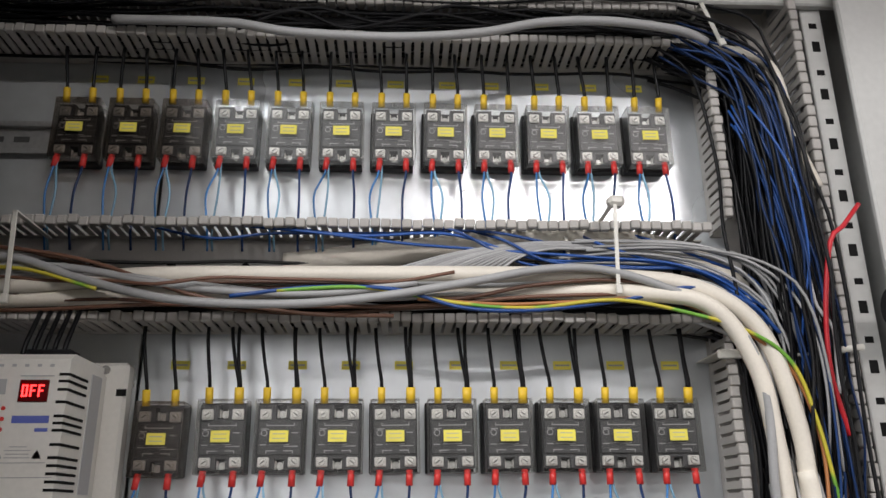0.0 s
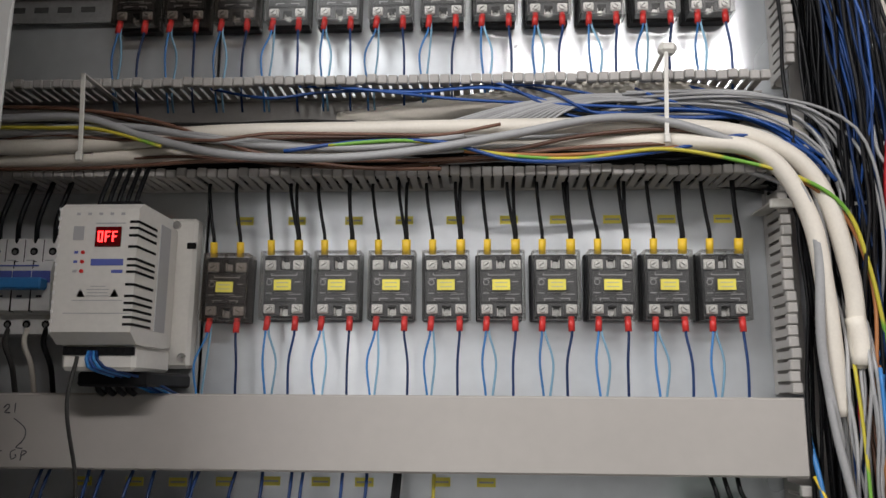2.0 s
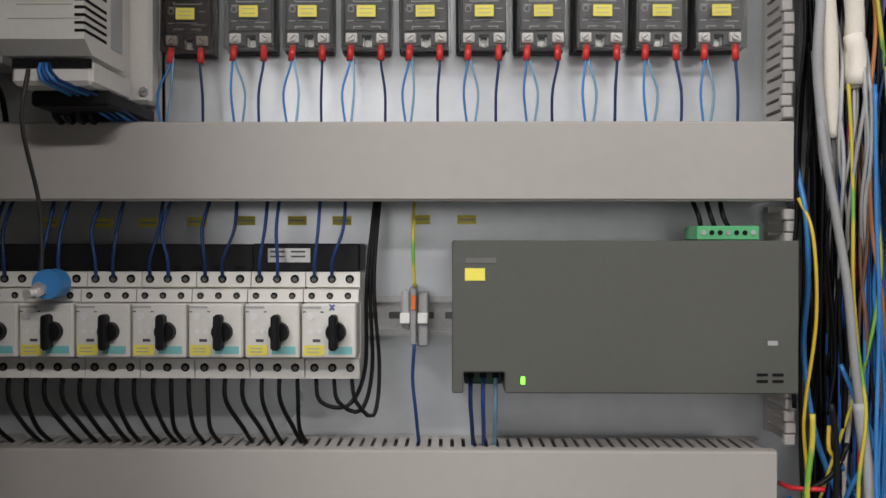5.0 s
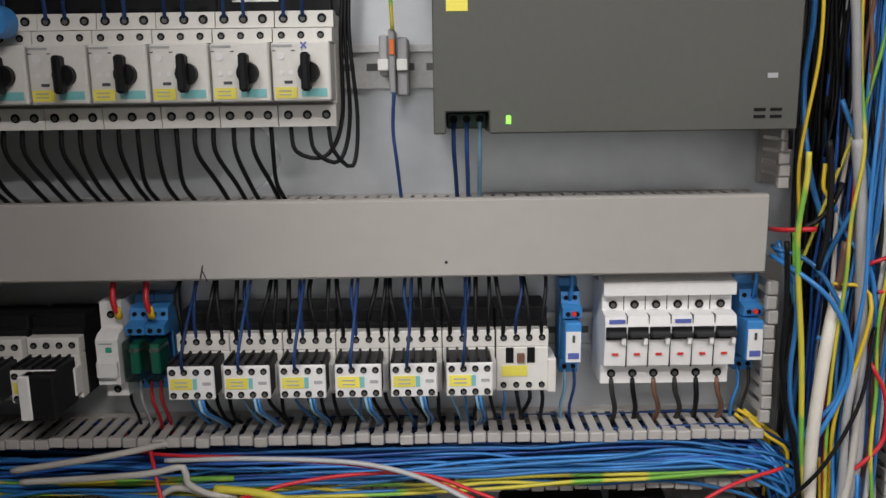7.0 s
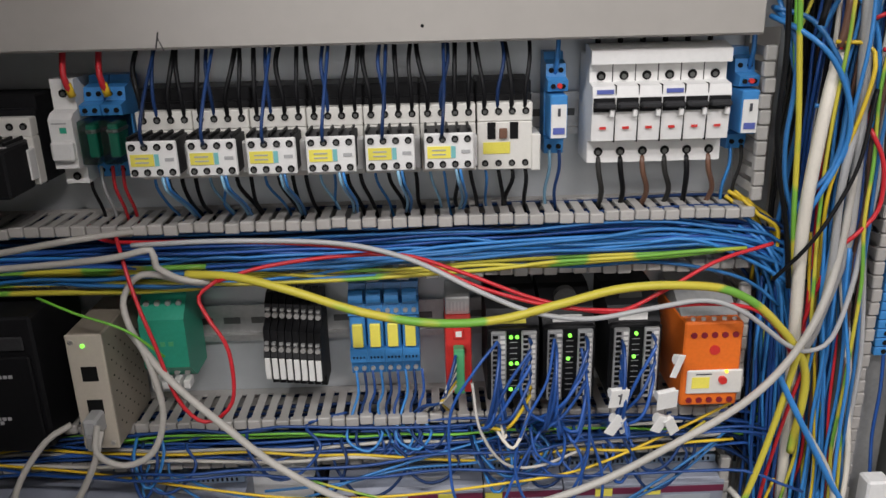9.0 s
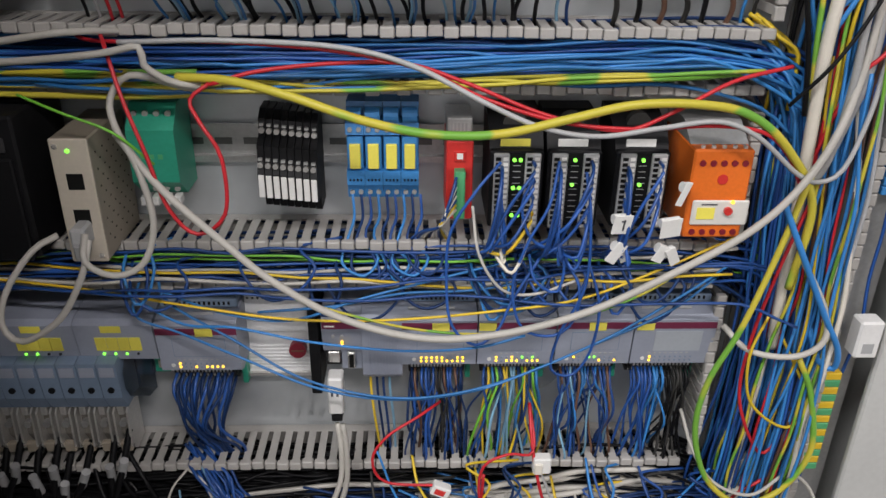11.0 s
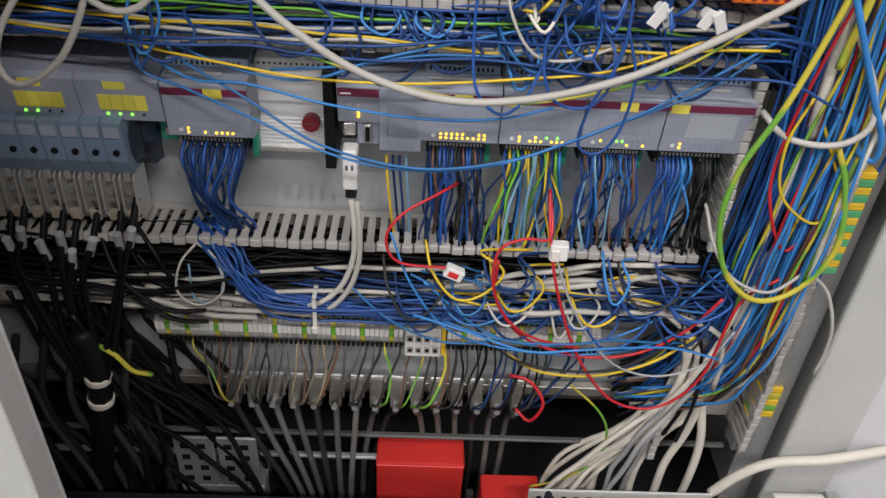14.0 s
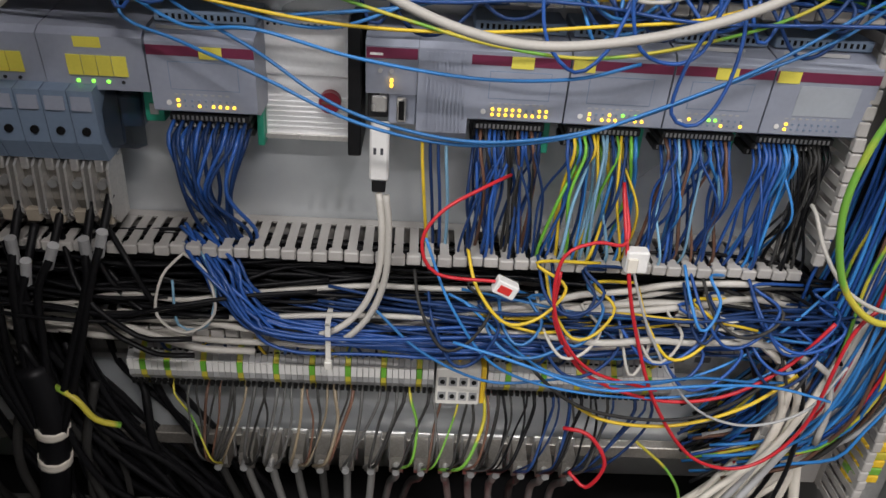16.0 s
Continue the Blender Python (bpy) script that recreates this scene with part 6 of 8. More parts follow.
cable("cable", [(0.018, -0.088, 1.739), (0.090, -0.090, 1.734), (0.162, -0.090, 1.737), (0.233, -0.090, 1.739), (0.300, -0.090, 1.709), (0.336, -0.085, 1.677), (0.354, -0.080, 1.616), (0.349, -0.080, 1.536)], .0016, W_ORANGE, "orange-brown wire bending down with the white cables")
cable("cable", [(0.306, -0.020, 1.707), (0.344, -0.060, 1.696), (0.410, -0.070, 1.702)], .0032, W_TIE, "pale grey cable crossing to the duct wall")
cable("cable", [(-0.154, -0.030, 1.825), (-0.077, -0.060, 1.808), (0.006, -0.060, 1.798), (0.088, -0.060, 1.792), (0.177, -0.070, 1.783), (0.254, -0.075, 1.774), (0.311, -0.070, 1.745), (0.336, -0.060, 1.687)], .0014, W_BLUE, "blue wire fanning into the upright bundle")
cable("cable", [(-0.115, -0.030, 1.825), (-0.035, -0.060, 1.805), (0.048, -0.060, 1.807), (0.129, -0.060, 1.784), (0.216, -0.070, 1.780), (0.279, -0.070, 1.766), (0.324, -0.070, 1.730)], .0014, W_BLUE, "blue wire fanning into the upright bundle")
cable("cable", [(-0.006, -0.030, 1.823), (0.048, -0.060, 1.812), (0.118, -0.060, 1.779), (0.206, -0.070, 1.773), (0.274, -0.070, 1.768), (0.330, -0.065, 1.723)], .0014, W_BLUE, "blue wire fanning into the upright bundle")
cable("cable", [(0.069, -0.030, 1.822), (0.099, -0.060, 1.801), (0.138, -0.065, 1.780), (0.211, -0.070, 1.774), (0.265, -0.070, 1.771), (0.324, -0.060, 1.743)], .0014, W_BLUE, "blue wire fanning into the upright bundle")
cable("cable", [(0.170, -0.030, 1.821), (0.190, -0.060, 1.797), (0.244, -0.060, 1.780), (0.292, -0.060, 1.769), (0.333, -0.060, 1.738)], .0014, W_BLUE, "blue wire fanning into the upright bundle")
cable("cable", [(0.218, -0.030, 1.821), (0.245, -0.060, 1.799), (0.289, -0.060, 1.782), (0.326, -0.060, 1.764), (0.346, -0.060, 1.717)], .0014, W_BLUE, "blue wire fanning into the upright bundle")
cable("cable", [(-0.243, -0.030, 1.826), (-0.169, -0.050, 1.805), (-0.111, -0.050, 1.810), (-0.015, -0.050, 1.811), (0.079, -0.055, 1.812), (0.161, -0.050, 1.798)], .0014, W_BLUE, "blue wire fanning into the upright bundle")
cable("cable", [(0.207, -0.030, 1.817), (0.263, -0.050, 1.803), (0.314, -0.060, 1.789), (0.335, -0.060, 1.758), (0.345, -0.050, 1.720)], .0015, W_GREY, "thin grey wire sweeping into the corner")
cable("cable", [(0.220, -0.040, 1.801), (0.273, -0.050, 1.793), (0.308, -0.060, 1.777), (0.332, -0.060, 1.748), (0.339, -0.050, 1.709)], .0015, W_GREY, "thin grey wire sweeping into the corner")
cable("cable", [(0.281, -0.030, 2.031), (0.322, -0.060, 2.009), (0.364, -0.070, 1.985), (0.376, -0.070, 1.939), (0.382, -0.070, 1.893), (0.397, -0.065, 1.856)], .0050, W_WHITE, "white hose curving down beside the black bundle")
cable("cable", [(-0.275, -0.070, 2.020), (-0.166, -0.075, 2.016), (-0.100, -0.085, 2.000), (-0.003, -0.085, 1.997), (0.078, -0.085, 2.004), (0.139, -0.085, 2.017), (0.205, -0.085, 2.020), (0.274, -0.080, 2.015), (0.305, -0.070, 2.009)], .0045, W_GREY, "long grey cable draped over the upper duct")
cable("cable", [(-0.146, -0.070, 2.026), (-0.081, -0.070, 2.038), (-0.015, -0.070, 2.023), (0.052, -0.070, 2.044), (0.125, -0.070, 2.034), (0.221, -0.070, 2.020), (0.298, -0.060, 2.019)], .0017, W_BLACK, "dark wire draped over the upper duct")
cable("cable", [(-0.156, -0.070, 2.012), (-0.103, -0.070, 2.034), (-0.048, -0.070, 2.016), (0.030, -0.070, 2.034), (0.108, -0.070, 2.023), (0.211, -0.070, 2.039), (0.293, -0.060, 2.025)], .0017, W_BLACK, "dark wire draped over the upper duct")
cable("cable", [(0.417, -0.090, 1.829), (0.396, -0.095, 1.806), (0.382, -0.095, 1.791), (0.371, -0.090, 1.733), (0.369, -0.085, 1.678), (0.379, -0.080, 1.625)], .0022, W_RED, "red wire along the side duct")
cable("cable", [(0.366, -0.080, 1.761), (0.366, -0.085, 1.735), (0.377, -0.085, 1.715), (0.378, -0.080, 1.688), (0.376, -0.080, 1.660)], .0016, W_GREY, "thin grey lead beside the red wire")
cable("cable", [(0.301, -0.060, 1.500), (0.303, -0.075, 1.454), (0.307, -0.070, 1.401), (0.308, -0.060, 1.346), (0.313, -0.070, 1.283), (0.332, -0.070, 1.229)], 0.0022, W_LTBLUE, "bright blue cable in the upright bundle")
cable("cable", [(0.328, -0.080, 1.339), (0.341, -0.085, 1.304), (0.350, -0.085, 1.278), (0.336, -0.080, 1.241), (0.324, -0.070, 1.201)], 0.0020, W_LTBLUE, "bright blue cable in the upright bundle")
cable("cable", [(0.299, -0.070, 1.470), (0.306, -0.080, 1.441), (0.309, -0.080, 1.375), (0.302, -0.075, 1.298), (0.307, -0.070, 1.247)], 0.0014, W_YELLOW, "yellow wire in the upright bundle")
cable("cable", [(0.359, -0.075, 1.542), (0.355, -0.080, 1.476), (0.359, -0.080, 1.410), (0.347, -0.080, 1.339), (0.329, -0.075, 1.276), (0.306, -0.070, 1.197)], 0.0014, W_EARTH, "green and yellow earth wire in the upright bundle")
cable("cable", [(0.312, -0.070, 1.587), (0.311, -0.085, 1.518), (0.318, -0.090, 1.462), (0.328, -0.090, 1.401), (0.334, -0.090, 1.340), (0.344, -0.085, 1.278), (0.351, -0.080, 1.196)], 0.0033, W_GREY, "grey jacketed cable in the upright bundle")
cable("cable", [(0.337, -0.080, 1.597), (0.340, -0.080, 1.575), (0.339, -0.080, 1.558)], .0075, W_WHITE, "white tube end in the upright bundle")
cable("cable", [(0.339, -0.075, 1.555), (0.346, -0.080, 1.497), (0.349, -0.080, 1.441), (0.345, -0.075, 1.374), (0.347, -0.070, 1.297)], 0.0016, W_BROWN, "brown wire in the upright bundle")
cable("cable", [(0.353, -0.080, 1.558), (0.348, -0.085, 1.497), (0.350, -0.085, 1.440), (0.362, -0.080, 1.375), (0.362, -0.075, 1.303)], 0.0014, W_ORANGE, "orange-brown wire in the upright bundle")
cable("cable", [(0.292, -0.050, 1.237), (0.294, -0.075, 1.240), (0.314, -0.085, 1.242)], 0.0020, W_RED, "short red cable end in the upright bundle")
cable("cable", [(0.340, -0.075, 1.190), (0.331, -0.085, 1.169), (0.324, -0.090, 1.124), (0.321, -0.090, 1.062), (0.327, -0.085, 0.983), (0.334, -0.080, 0.896), (0.340, -0.075, 0.789)], .0050, W_WHITE, "thick white tube running down the upright bundle")
cable("cable", [(0.349, -0.070, 1.236), (0.344, -0.075, 1.212), (0.340, -0.076, 1.188)], 0.0023, W_BROWN, "brown cable core at the end of the white tube")
cable("cable", [(0.352, -0.080, 1.236), (0.354, -0.085, 1.197), (0.352, -0.090, 1.148), (0.344, -0.095, 1.094), (0.345, -0.095, 1.025), (0.339, -0.095, 0.972), (0.326, -0.090, 0.945)], 0.0031, W_GREY, "grey jacketed cable in the upright bundle")
cable("cable", [(0.293, -0.060, 1.223), (0.317, -0.075, 1.213), (0.337, -0.085, 1.181), (0.343, -0.090, 1.149), (0.337, -0.090, 1.106), (0.317, -0.085, 1.074), (0.319, -0.070, 1.022)], 0.0020, W_LTBLUE, "bright blue cable in the upright bundle")
cable("cable", [(0.296, -0.060, 1.229), (0.305, -0.070, 1.193), (0.316, -0.070, 1.146), (0.318, -0.060, 1.100), (0.319, -0.050, 1.049)], 0.0020, W_LTBLUE, "bright blue cable in the upright bundle")
cable("cable", [(0.330, -0.085, 1.199), (0.351, -0.090, 1.197), (0.356, -0.095, 1.182), (0.350, -0.095, 1.145), (0.338, -0.090, 1.093), (0.340, -0.085, 1.036), (0.343, -0.080, 0.960), (0.339, -0.075, 0.871)], 0.0016, W_YELLOW, "yellow wire bowing out of the upright bundle")
cable("cable", [(0.304, -0.070, 1.237), (0.306, -0.075, 1.189), (0.316, -0.075, 1.125), (0.324, -0.065, 1.054)], 0.0016, W_GREEN, "green wire in the upright bundle")
cable("cable", [(0.362, -0.090, 1.136), (0.373, -0.095, 1.111), (0.375, -0.095, 1.075), (0.359, -0.095, 1.053), (0.350, -0.090, 1.040), (0.340, -0.085, 1.002), (0.331, -0.080, 0.940), (0.334, -0.075, 0.871), (0.337, -0.070, 0.797)], 0.0017, W_RED, "red wire bowing out of the upright bundle")
cable("cable", [(-0.159, -0.085, 1.035), (-0.118, -0.095, 1.035), (-0.073, -0.110, 1.028), (-0.023, -0.120, 1.014), (0.027, -0.122, 1.004), (0.078, -0.122, 1.004), (0.129, -0.120, 1.015), (0.175, -0.118, 1.025), (0.223, -0.115, 1.025), (0.264, -0.110, 1.016), (0.301, -0.105, 0.988), (0.336, -0.095, 0.936), (0.335, -0.090, 0.858)], .0034, W_EARTH, "thick yellow and green earth cable sagging in front of the modules")
cable("cable", [(-0.257, -0.020, 1.059), (-0.225, -0.060, 1.056), (-0.125, -0.085, 1.061), (-0.040, -0.090, 1.056), (0.020, -0.100, 1.046), (0.070, -0.110, 1.026), (0.125, -0.115, 1.011), (0.181, -0.115, 1.006), (0.238, -0.112, 1.008), (0.280, -0.108, 1.001), (0.306, -0.100, 0.979), (0.324, -0.095, 0.951)], 0.0016, W_RED, "red wire crossing the open duct")
cable("cable", [(-0.133, -0.095, 1.032), (-0.097, -0.090, 1.041), (-0.041, -0.085, 1.046), (0.011, -0.090, 1.047), (0.054, -0.100, 1.036), (0.113, -0.110, 1.015), (0.169, -0.115, 1.005), (0.208, -0.110, 1.018), (0.252, -0.100, 1.038), (0.301, -0.085, 1.046)], 0.0016, W_RED, "red wire crossing the open duct")
cable("cable", [(-0.198, -0.085, 1.060), (-0.124, -0.090, 1.063), (-0.039, -0.095, 1.060), (0.016, -0.105, 1.049), (0.066, -0.115, 1.026), (0.108, -0.120, 1.009), (0.151, -0.120, 1.002), (0.198, -0.118, 1.008), (0.241, -0.115, 1.012), (0.275, -0.110, 0.998), (0.312, -0.105, 0.968), (0.334, -0.100, 0.959), (0.351, -0.100, 0.970), (0.364, -0.095, 1.013), (0.369, -0.090, 1.057)], 0.0020, W_GREY, "lilac-grey cable crossing the open duct")
cable("cable", [(-0.232, -0.030, 1.061), (-0.210, -0.080, 1.059), (-0.196, -0.100, 1.024), (-0.182, -0.110, 0.986), (-0.169, -0.115, 0.942), (-0.150, -0.115, 0.921), (-0.127, -0.115, 0.938), (-0.125, -0.115, 0.982), (-0.139, -0.110, 1.008), (-0.147, -0.100, 1.022), (-0.133, -0.095, 1.033)], 0.0016, W_RED, "red loop hanging over the green module")
cable("cable", [(-0.235, -0.115, 0.921), (-0.235, -0.125, 0.902), (-0.215, -0.125, 0.890), (-0.193, -0.120, 0.898), (-0.182, -0.115, 0.930), (-0.189, -0.110, 0.972), (-0.204, -0.100, 1.001), (-0.208, -0.090, 1.020), (-0.193, -0.085, 1.036), (-0.159, -0.085, 1.029), (-0.146, -0.080, 1.025)], 0.0027, W_PALE, "pale network cable looping from the gateway")
cable("cable", [(-0.233, -0.115, 0.916), (-0.240, -0.125, 0.889), (-0.264, -0.125, 0.851), (-0.300, -0.120, 0.827), (-0.316, -0.115, 0.840), (-0.308, -0.110, 0.869), (-0.286, -0.100, 0.899), (-0.268, -0.090, 0.908)], 0.0027, W_PALE, "pale network cable looping from the gateway")
cable("cable", [(-0.316, -0.085, 1.043), (-0.257, -0.090, 1.048), (-0.208, -0.095, 1.054), (-0.180, -0.095, 1.059), (-0.178, -0.095, 1.046), (-0.162, -0.090, 1.033), (-0.142, -0.085, 1.028)], 0.0027, W_PALE, "pale cable bending into the duct")
cable("cable", [(-0.322, -0.085, 1.053), (-0.267, -0.090, 1.063), (-0.231, -0.085, 1.067), (-0.196, -0.050, 1.061), (-0.170, -0.020, 1.049)], 0.0027, W_PALE, "pale cable bending into the duct")
cable("cable", [(-0.270, -0.100, 1.025), (-0.238, -0.110, 1.015), (-0.203, -0.110, 1.000), (-0.180, -0.100, 0.972)], 0.0011, W_GREEN, "thin dark green wire crossing the gateway")
cable("cable", [(-0.205, -0.100, 0.996), (-0.173, -0.115, 0.959), (-0.132, -0.125, 0.922), (-0.091, -0.130, 0.886), (-0.039, -0.130, 0.853), (0.024, -0.130, 0.835), (0.088, -0.130, 0.839), (0.158, -0.125, 0.857), (0.225, -0.120, 0.890), (0.278, -0.115, 0.921), (0.312, -0.110, 0.954), (0.335, -0.105, 0.994), (0.350, -0.095, 1.041), (0.355, -0.090, 1.101)], 0.0031, W_PALE, "long pale data cable swooping across the rows")
cable("cable", [(-0.216, -0.070, 0.861), (-0.223, -0.080, 0.828), (-0.186, -0.085, 0.813), (-0.132, -0.100, 0.797), (-0.070, -0.110, 0.773), (-0.003, -0.115, 0.763), (0.065, -0.115, 0.771), (0.122, -0.110, 0.791), (0.188, -0.100, 0.819), (0.247, -0.090, 0.853), (0.289, -0.070, 0.870)], 0.0012, W_LTBLUE, "long blue wire bowing in front of the controller")
cable("cable", [(-0.202, -0.070, 0.861), (-0.193, -0.080, 0.840), (-0.135, -0.100, 0.814), (-0.079, -0.110, 0.782), (-0.012, -0.118, 0.768), (0.045, -0.118, 0.770), (0.103, -0.110, 0.782), (0.170, -0.100, 0.808), (0.236, -0.090, 0.836), (0.281, -0.070, 0.859)], 0.0012, W_LTBLUE, "long blue wire bowing in front of the controller")
cable("cable", [(-0.216, -0.080, 0.839), (-0.178, -0.090, 0.824), (-0.134, -0.100, 0.827), (-0.069, -0.100, 0.812), (0.007, -0.100, 0.803), (0.069, -0.100, 0.806), (0.111, -0.100, 0.818)], 0.0012, W_LTBLUE, "long blue wire bowing in front of the controller")
cable("cable", [(-0.196, -0.080, 0.850), (-0.144, -0.090, 0.835), (-0.088, -0.090, 0.828), (-0.031, -0.090, 0.848), (0.025, -0.080, 0.859), (0.091, -0.070, 0.872)], 0.0012, W_LTBLUE, "long blue wire bowing in front of the controller")
cable("cable", [(-0.117, -0.085, 0.833), (-0.050, -0.090, 0.842), (0.006, -0.085, 0.851), (0.072, -0.080, 0.852), (0.139, -0.075, 0.864)], 0.0012, W_LTBLUE, "long blue wire bowing in front of the controller")
cable("cable", [(-0.348, -0.075, 0.862), (-0.260, -0.080, 0.853), (-0.176, -0.090, 0.843), (-0.088, -0.095, 0.832), (-0.003, -0.095, 0.831), (0.082, -0.095, 0.839), (0.157, -0.090, 0.848), (0.232, -0.080, 0.874), (0.288, -0.070, 0.896)], 0.0012, W_YELLOW, "long yellow wire across the controller row")
cable("cable", [(-0.088, -0.085, 0.847), (-0.041, -0.095, 0.837), (0.016, -0.100, 0.825), (0.078, -0.100, 0.820), (0.143, -0.100, 0.832), (0.209, -0.090, 0.852), (0.263, -0.080, 0.885)], 0.0012, W_EARTH, "long green wire across the controller row")
cable("cable", [(0.084, -0.090, 0.971), (0.065, -0.100, 0.951), (0.045, -0.100, 0.914), (0.043, -0.100, 0.865), (0.048, -0.105, 0.831), (0.068, -0.105, 0.812), (0.086, -0.105, 0.826), (0.099, -0.100, 0.855), (0.120, -0.090, 0.887)], 0.0013, W_BLUE, "blue wire loop hanging from the input modules")
cable("cable", [(0.130, -0.090, 0.972), (0.123, -0.100, 0.939), (0.107, -0.105, 0.908), (0.097, -0.105, 0.868), (0.107, -0.105, 0.829), (0.134, -0.105, 0.821), (0.152, -0.100, 0.835), (0.154, -0.095, 0.864), (0.141, -0.080, 0.882)], 0.0013, W_BLUE, "blue wire loop hanging from the input modules")
cable("cable", [(0.152, -0.090, 0.963), (0.157, -0.100, 0.926), (0.157, -0.105, 0.869), (0.138, -0.108, 0.823), (0.134, -0.108, 0.789), (0.153, -0.105, 0.781), (0.167, -0.105, 0.805), (0.172, -0.100, 0.846), (0.162, -0.090, 0.882)], 0.0013, W_BLUE, "blue wire loop hanging from the input modules")
cable("cable", [(0.111, -0.090, 0.958), (0.102, -0.095, 0.937), (0.110, -0.100, 0.910), (0.137, -0.100, 0.892), (0.135, -0.100, 0.861), (0.116, -0.100, 0.871), (0.111, -0.090, 0.891)], 0.0013, W_BLUE, "blue wire loop hanging from the input modules")
cable("cable", [(0.063, -0.090, 0.934), (0.069, -0.100, 0.895), (0.089, -0.100, 0.863), (0.118, -0.095, 0.856), (0.155, -0.090, 0.867)], 0.0013, W_PALE, "pale wire drooping below the input modules")
cable("cable", [(0.294, -0.070, 0.809), (0.313, -0.090, 0.795), (0.349, -0.100, 0.795), (0.369, -0.105, 0.814), (0.365, -0.100, 0.844), (0.338, -0.090, 0.891)], 0.0028, W_PALE, "pale grey cable arching out of the upright bundle")
cable("cable", [(0.327, -0.100, 0.966), (0.314, -0.100, 0.895), (0.295, -0.105, 0.829), (0.275, -0.105, 0.772), (0.272, -0.105, 0.717), (0.292, -0.105, 0.660), (0.328, -0.105, 0.630), (0.363, -0.105, 0.644), (0.384, -0.105, 0.692), (0.374, -0.100, 0.752), (0.357, -0.095, 0.790)], 0.0028, W_EARTH, "big yellow and green loop of earth wire")
cable("cable", [(0.309, -0.100, 0.943), (0.332, -0.105, 0.898), (0.363, -0.105, 0.841), (0.383, -0.105, 0.806), (0.387, -0.100, 0.782), (0.374, -0.095, 0.788), (0.364, -0.085, 0.819)], 0.0027, W_LTBLUE, "thick blue wire bowing beside the earth loop")
cable("cable", [(0.324, -0.090, 0.832), (0.312, -0.095, 0.790), (0.323, -0.095, 0.741), (0.361, -0.095, 0.713), (0.378, -0.090, 0.739), (0.342, -0.085, 0.807)], 0.0014, W_YELLOW, "yellow wire loop in the upright bundle")
cable("cable", [(0.340, -0.090, 0.954), (0.323, -0.090, 0.875), (0.312, -0.090, 0.798), (0.315, -0.090, 0.738), (0.345, -0.090, 0.679), (0.368, -0.085, 0.702)], 0.0016, W_RED, "red wire in the upright bundle")
cable("cable", [(0.283, -0.020, 0.694), (0.276, -0.060, 0.702), (0.283, -0.080, 0.677), (0.300, -0.100, 0.653), (0.337, -0.105, 0.640), (0.367, -0.100, 0.660)], 0.0017, W_PALE, "pale wire loop along the earth loop")
cable("cable", [(0.394, -0.070, 0.637), (0.411, -0.080, 0.622), (0.427, -0.085, 0.583), (0.432, -0.085, 0.545), (0.430, -0.085, 0.516)], 0.0019, W_PALE, "pale wire hanging down the side post")
cable("cable", [(-0.056, -0.075, 0.706), (-0.053, -0.080, 0.680), (-0.055, -0.080, 0.642), (-0.068, -0.080, 0.607), (-0.093, -0.080, 0.584), (-0.130, -0.075, 0.576), (-0.180, -0.070, 0.580), (-0.265, -0.060, 0.583)], 0.0027, W_PALE, "double pale data cable from the grey plug")
cable("cable", [(-0.051, -0.075, 0.705), (-0.048, -0.080, 0.680), (-0.050, -0.080, 0.635), (-0.064, -0.080, 0.597), (-0.091, -0.080, 0.572), (-0.130, -0.075, 0.568), (-0.193, -0.070, 0.565), (-0.295, -0.060, 0.567)], 0.0027, W_PALE, "double pale data cable from the grey plug")
cable("cable", [(-0.423, -0.060, 0.583), (-0.333, -0.065, 0.585), (-0.263, -0.070, 0.577), (-0.205, -0.070, 0.557), (-0.156, -0.065, 0.551)], 0.0031, W_PALE, "beige cable along the lower duct")
cable("cable", [(-0.344, -0.060, 0.572), (-0.272, -0.065, 0.561), (-0.183, -0.060, 0.573), (-0.093, -0.060, 0.572), (0.008, -0.060, 0.589)], 0.0028, W_PALE, "beige cable along the lower duct")
cable("cable", [(0.041, -0.060, 0.719), (0.020, -0.080, 0.717), (-0.009, -0.090, 0.702), (-0.023, -0.095, 0.679), (-0.011, -0.095, 0.652), (0.037, -0.095, 0.647)], 0.0014, W_RED, "red lead with a small connector")
cable("cable", [(0.127, -0.060, 0.714), (0.128, -0.090, 0.683), (0.104, -0.095, 0.684), (0.081, -0.100, 0.674), (0.078, -0.100, 0.636), (0.092, -0.100, 0.597), (0.121, -0.095, 0.565), (0.176, -0.090, 0.545)], 0.0014, W_RED, "red lead with a small connector")
cable("cable", [(0.126, -0.060, 0.717), (0.129, -0.090, 0.676), (0.144, -0.095, 0.615), (0.176, -0.095, 0.535), (0.221, -0.095, 0.476), (0.271, -0.095, 0.469), (0.307, -0.095, 0.517), (0.320, -0.095, 0.616), (0.356, -0.090, 0.648)], 0.0016, W_RED, "long red wire sagging over the terminal strip")
cable("cable", [(0.082, -0.090, 0.655), (0.084, -0.090, 0.608), (0.116, -0.090, 0.559), (0.177, -0.090, 0.535), (0.233, -0.090, 0.541), (0.277, -0.090, 0.573), (0.305, -0.090, 0.618)], 0.0016, W_RED, "red wire over the terminal strip")
cable("cable", [(0.113, -0.060, 0.474), (0.134, -0.070, 0.476), (0.152, -0.075, 0.447), (0.141, -0.070, 0.412), (0.125, -0.060, 0.421)], 0.0019, W_RED, "red loop at the shield clamps")
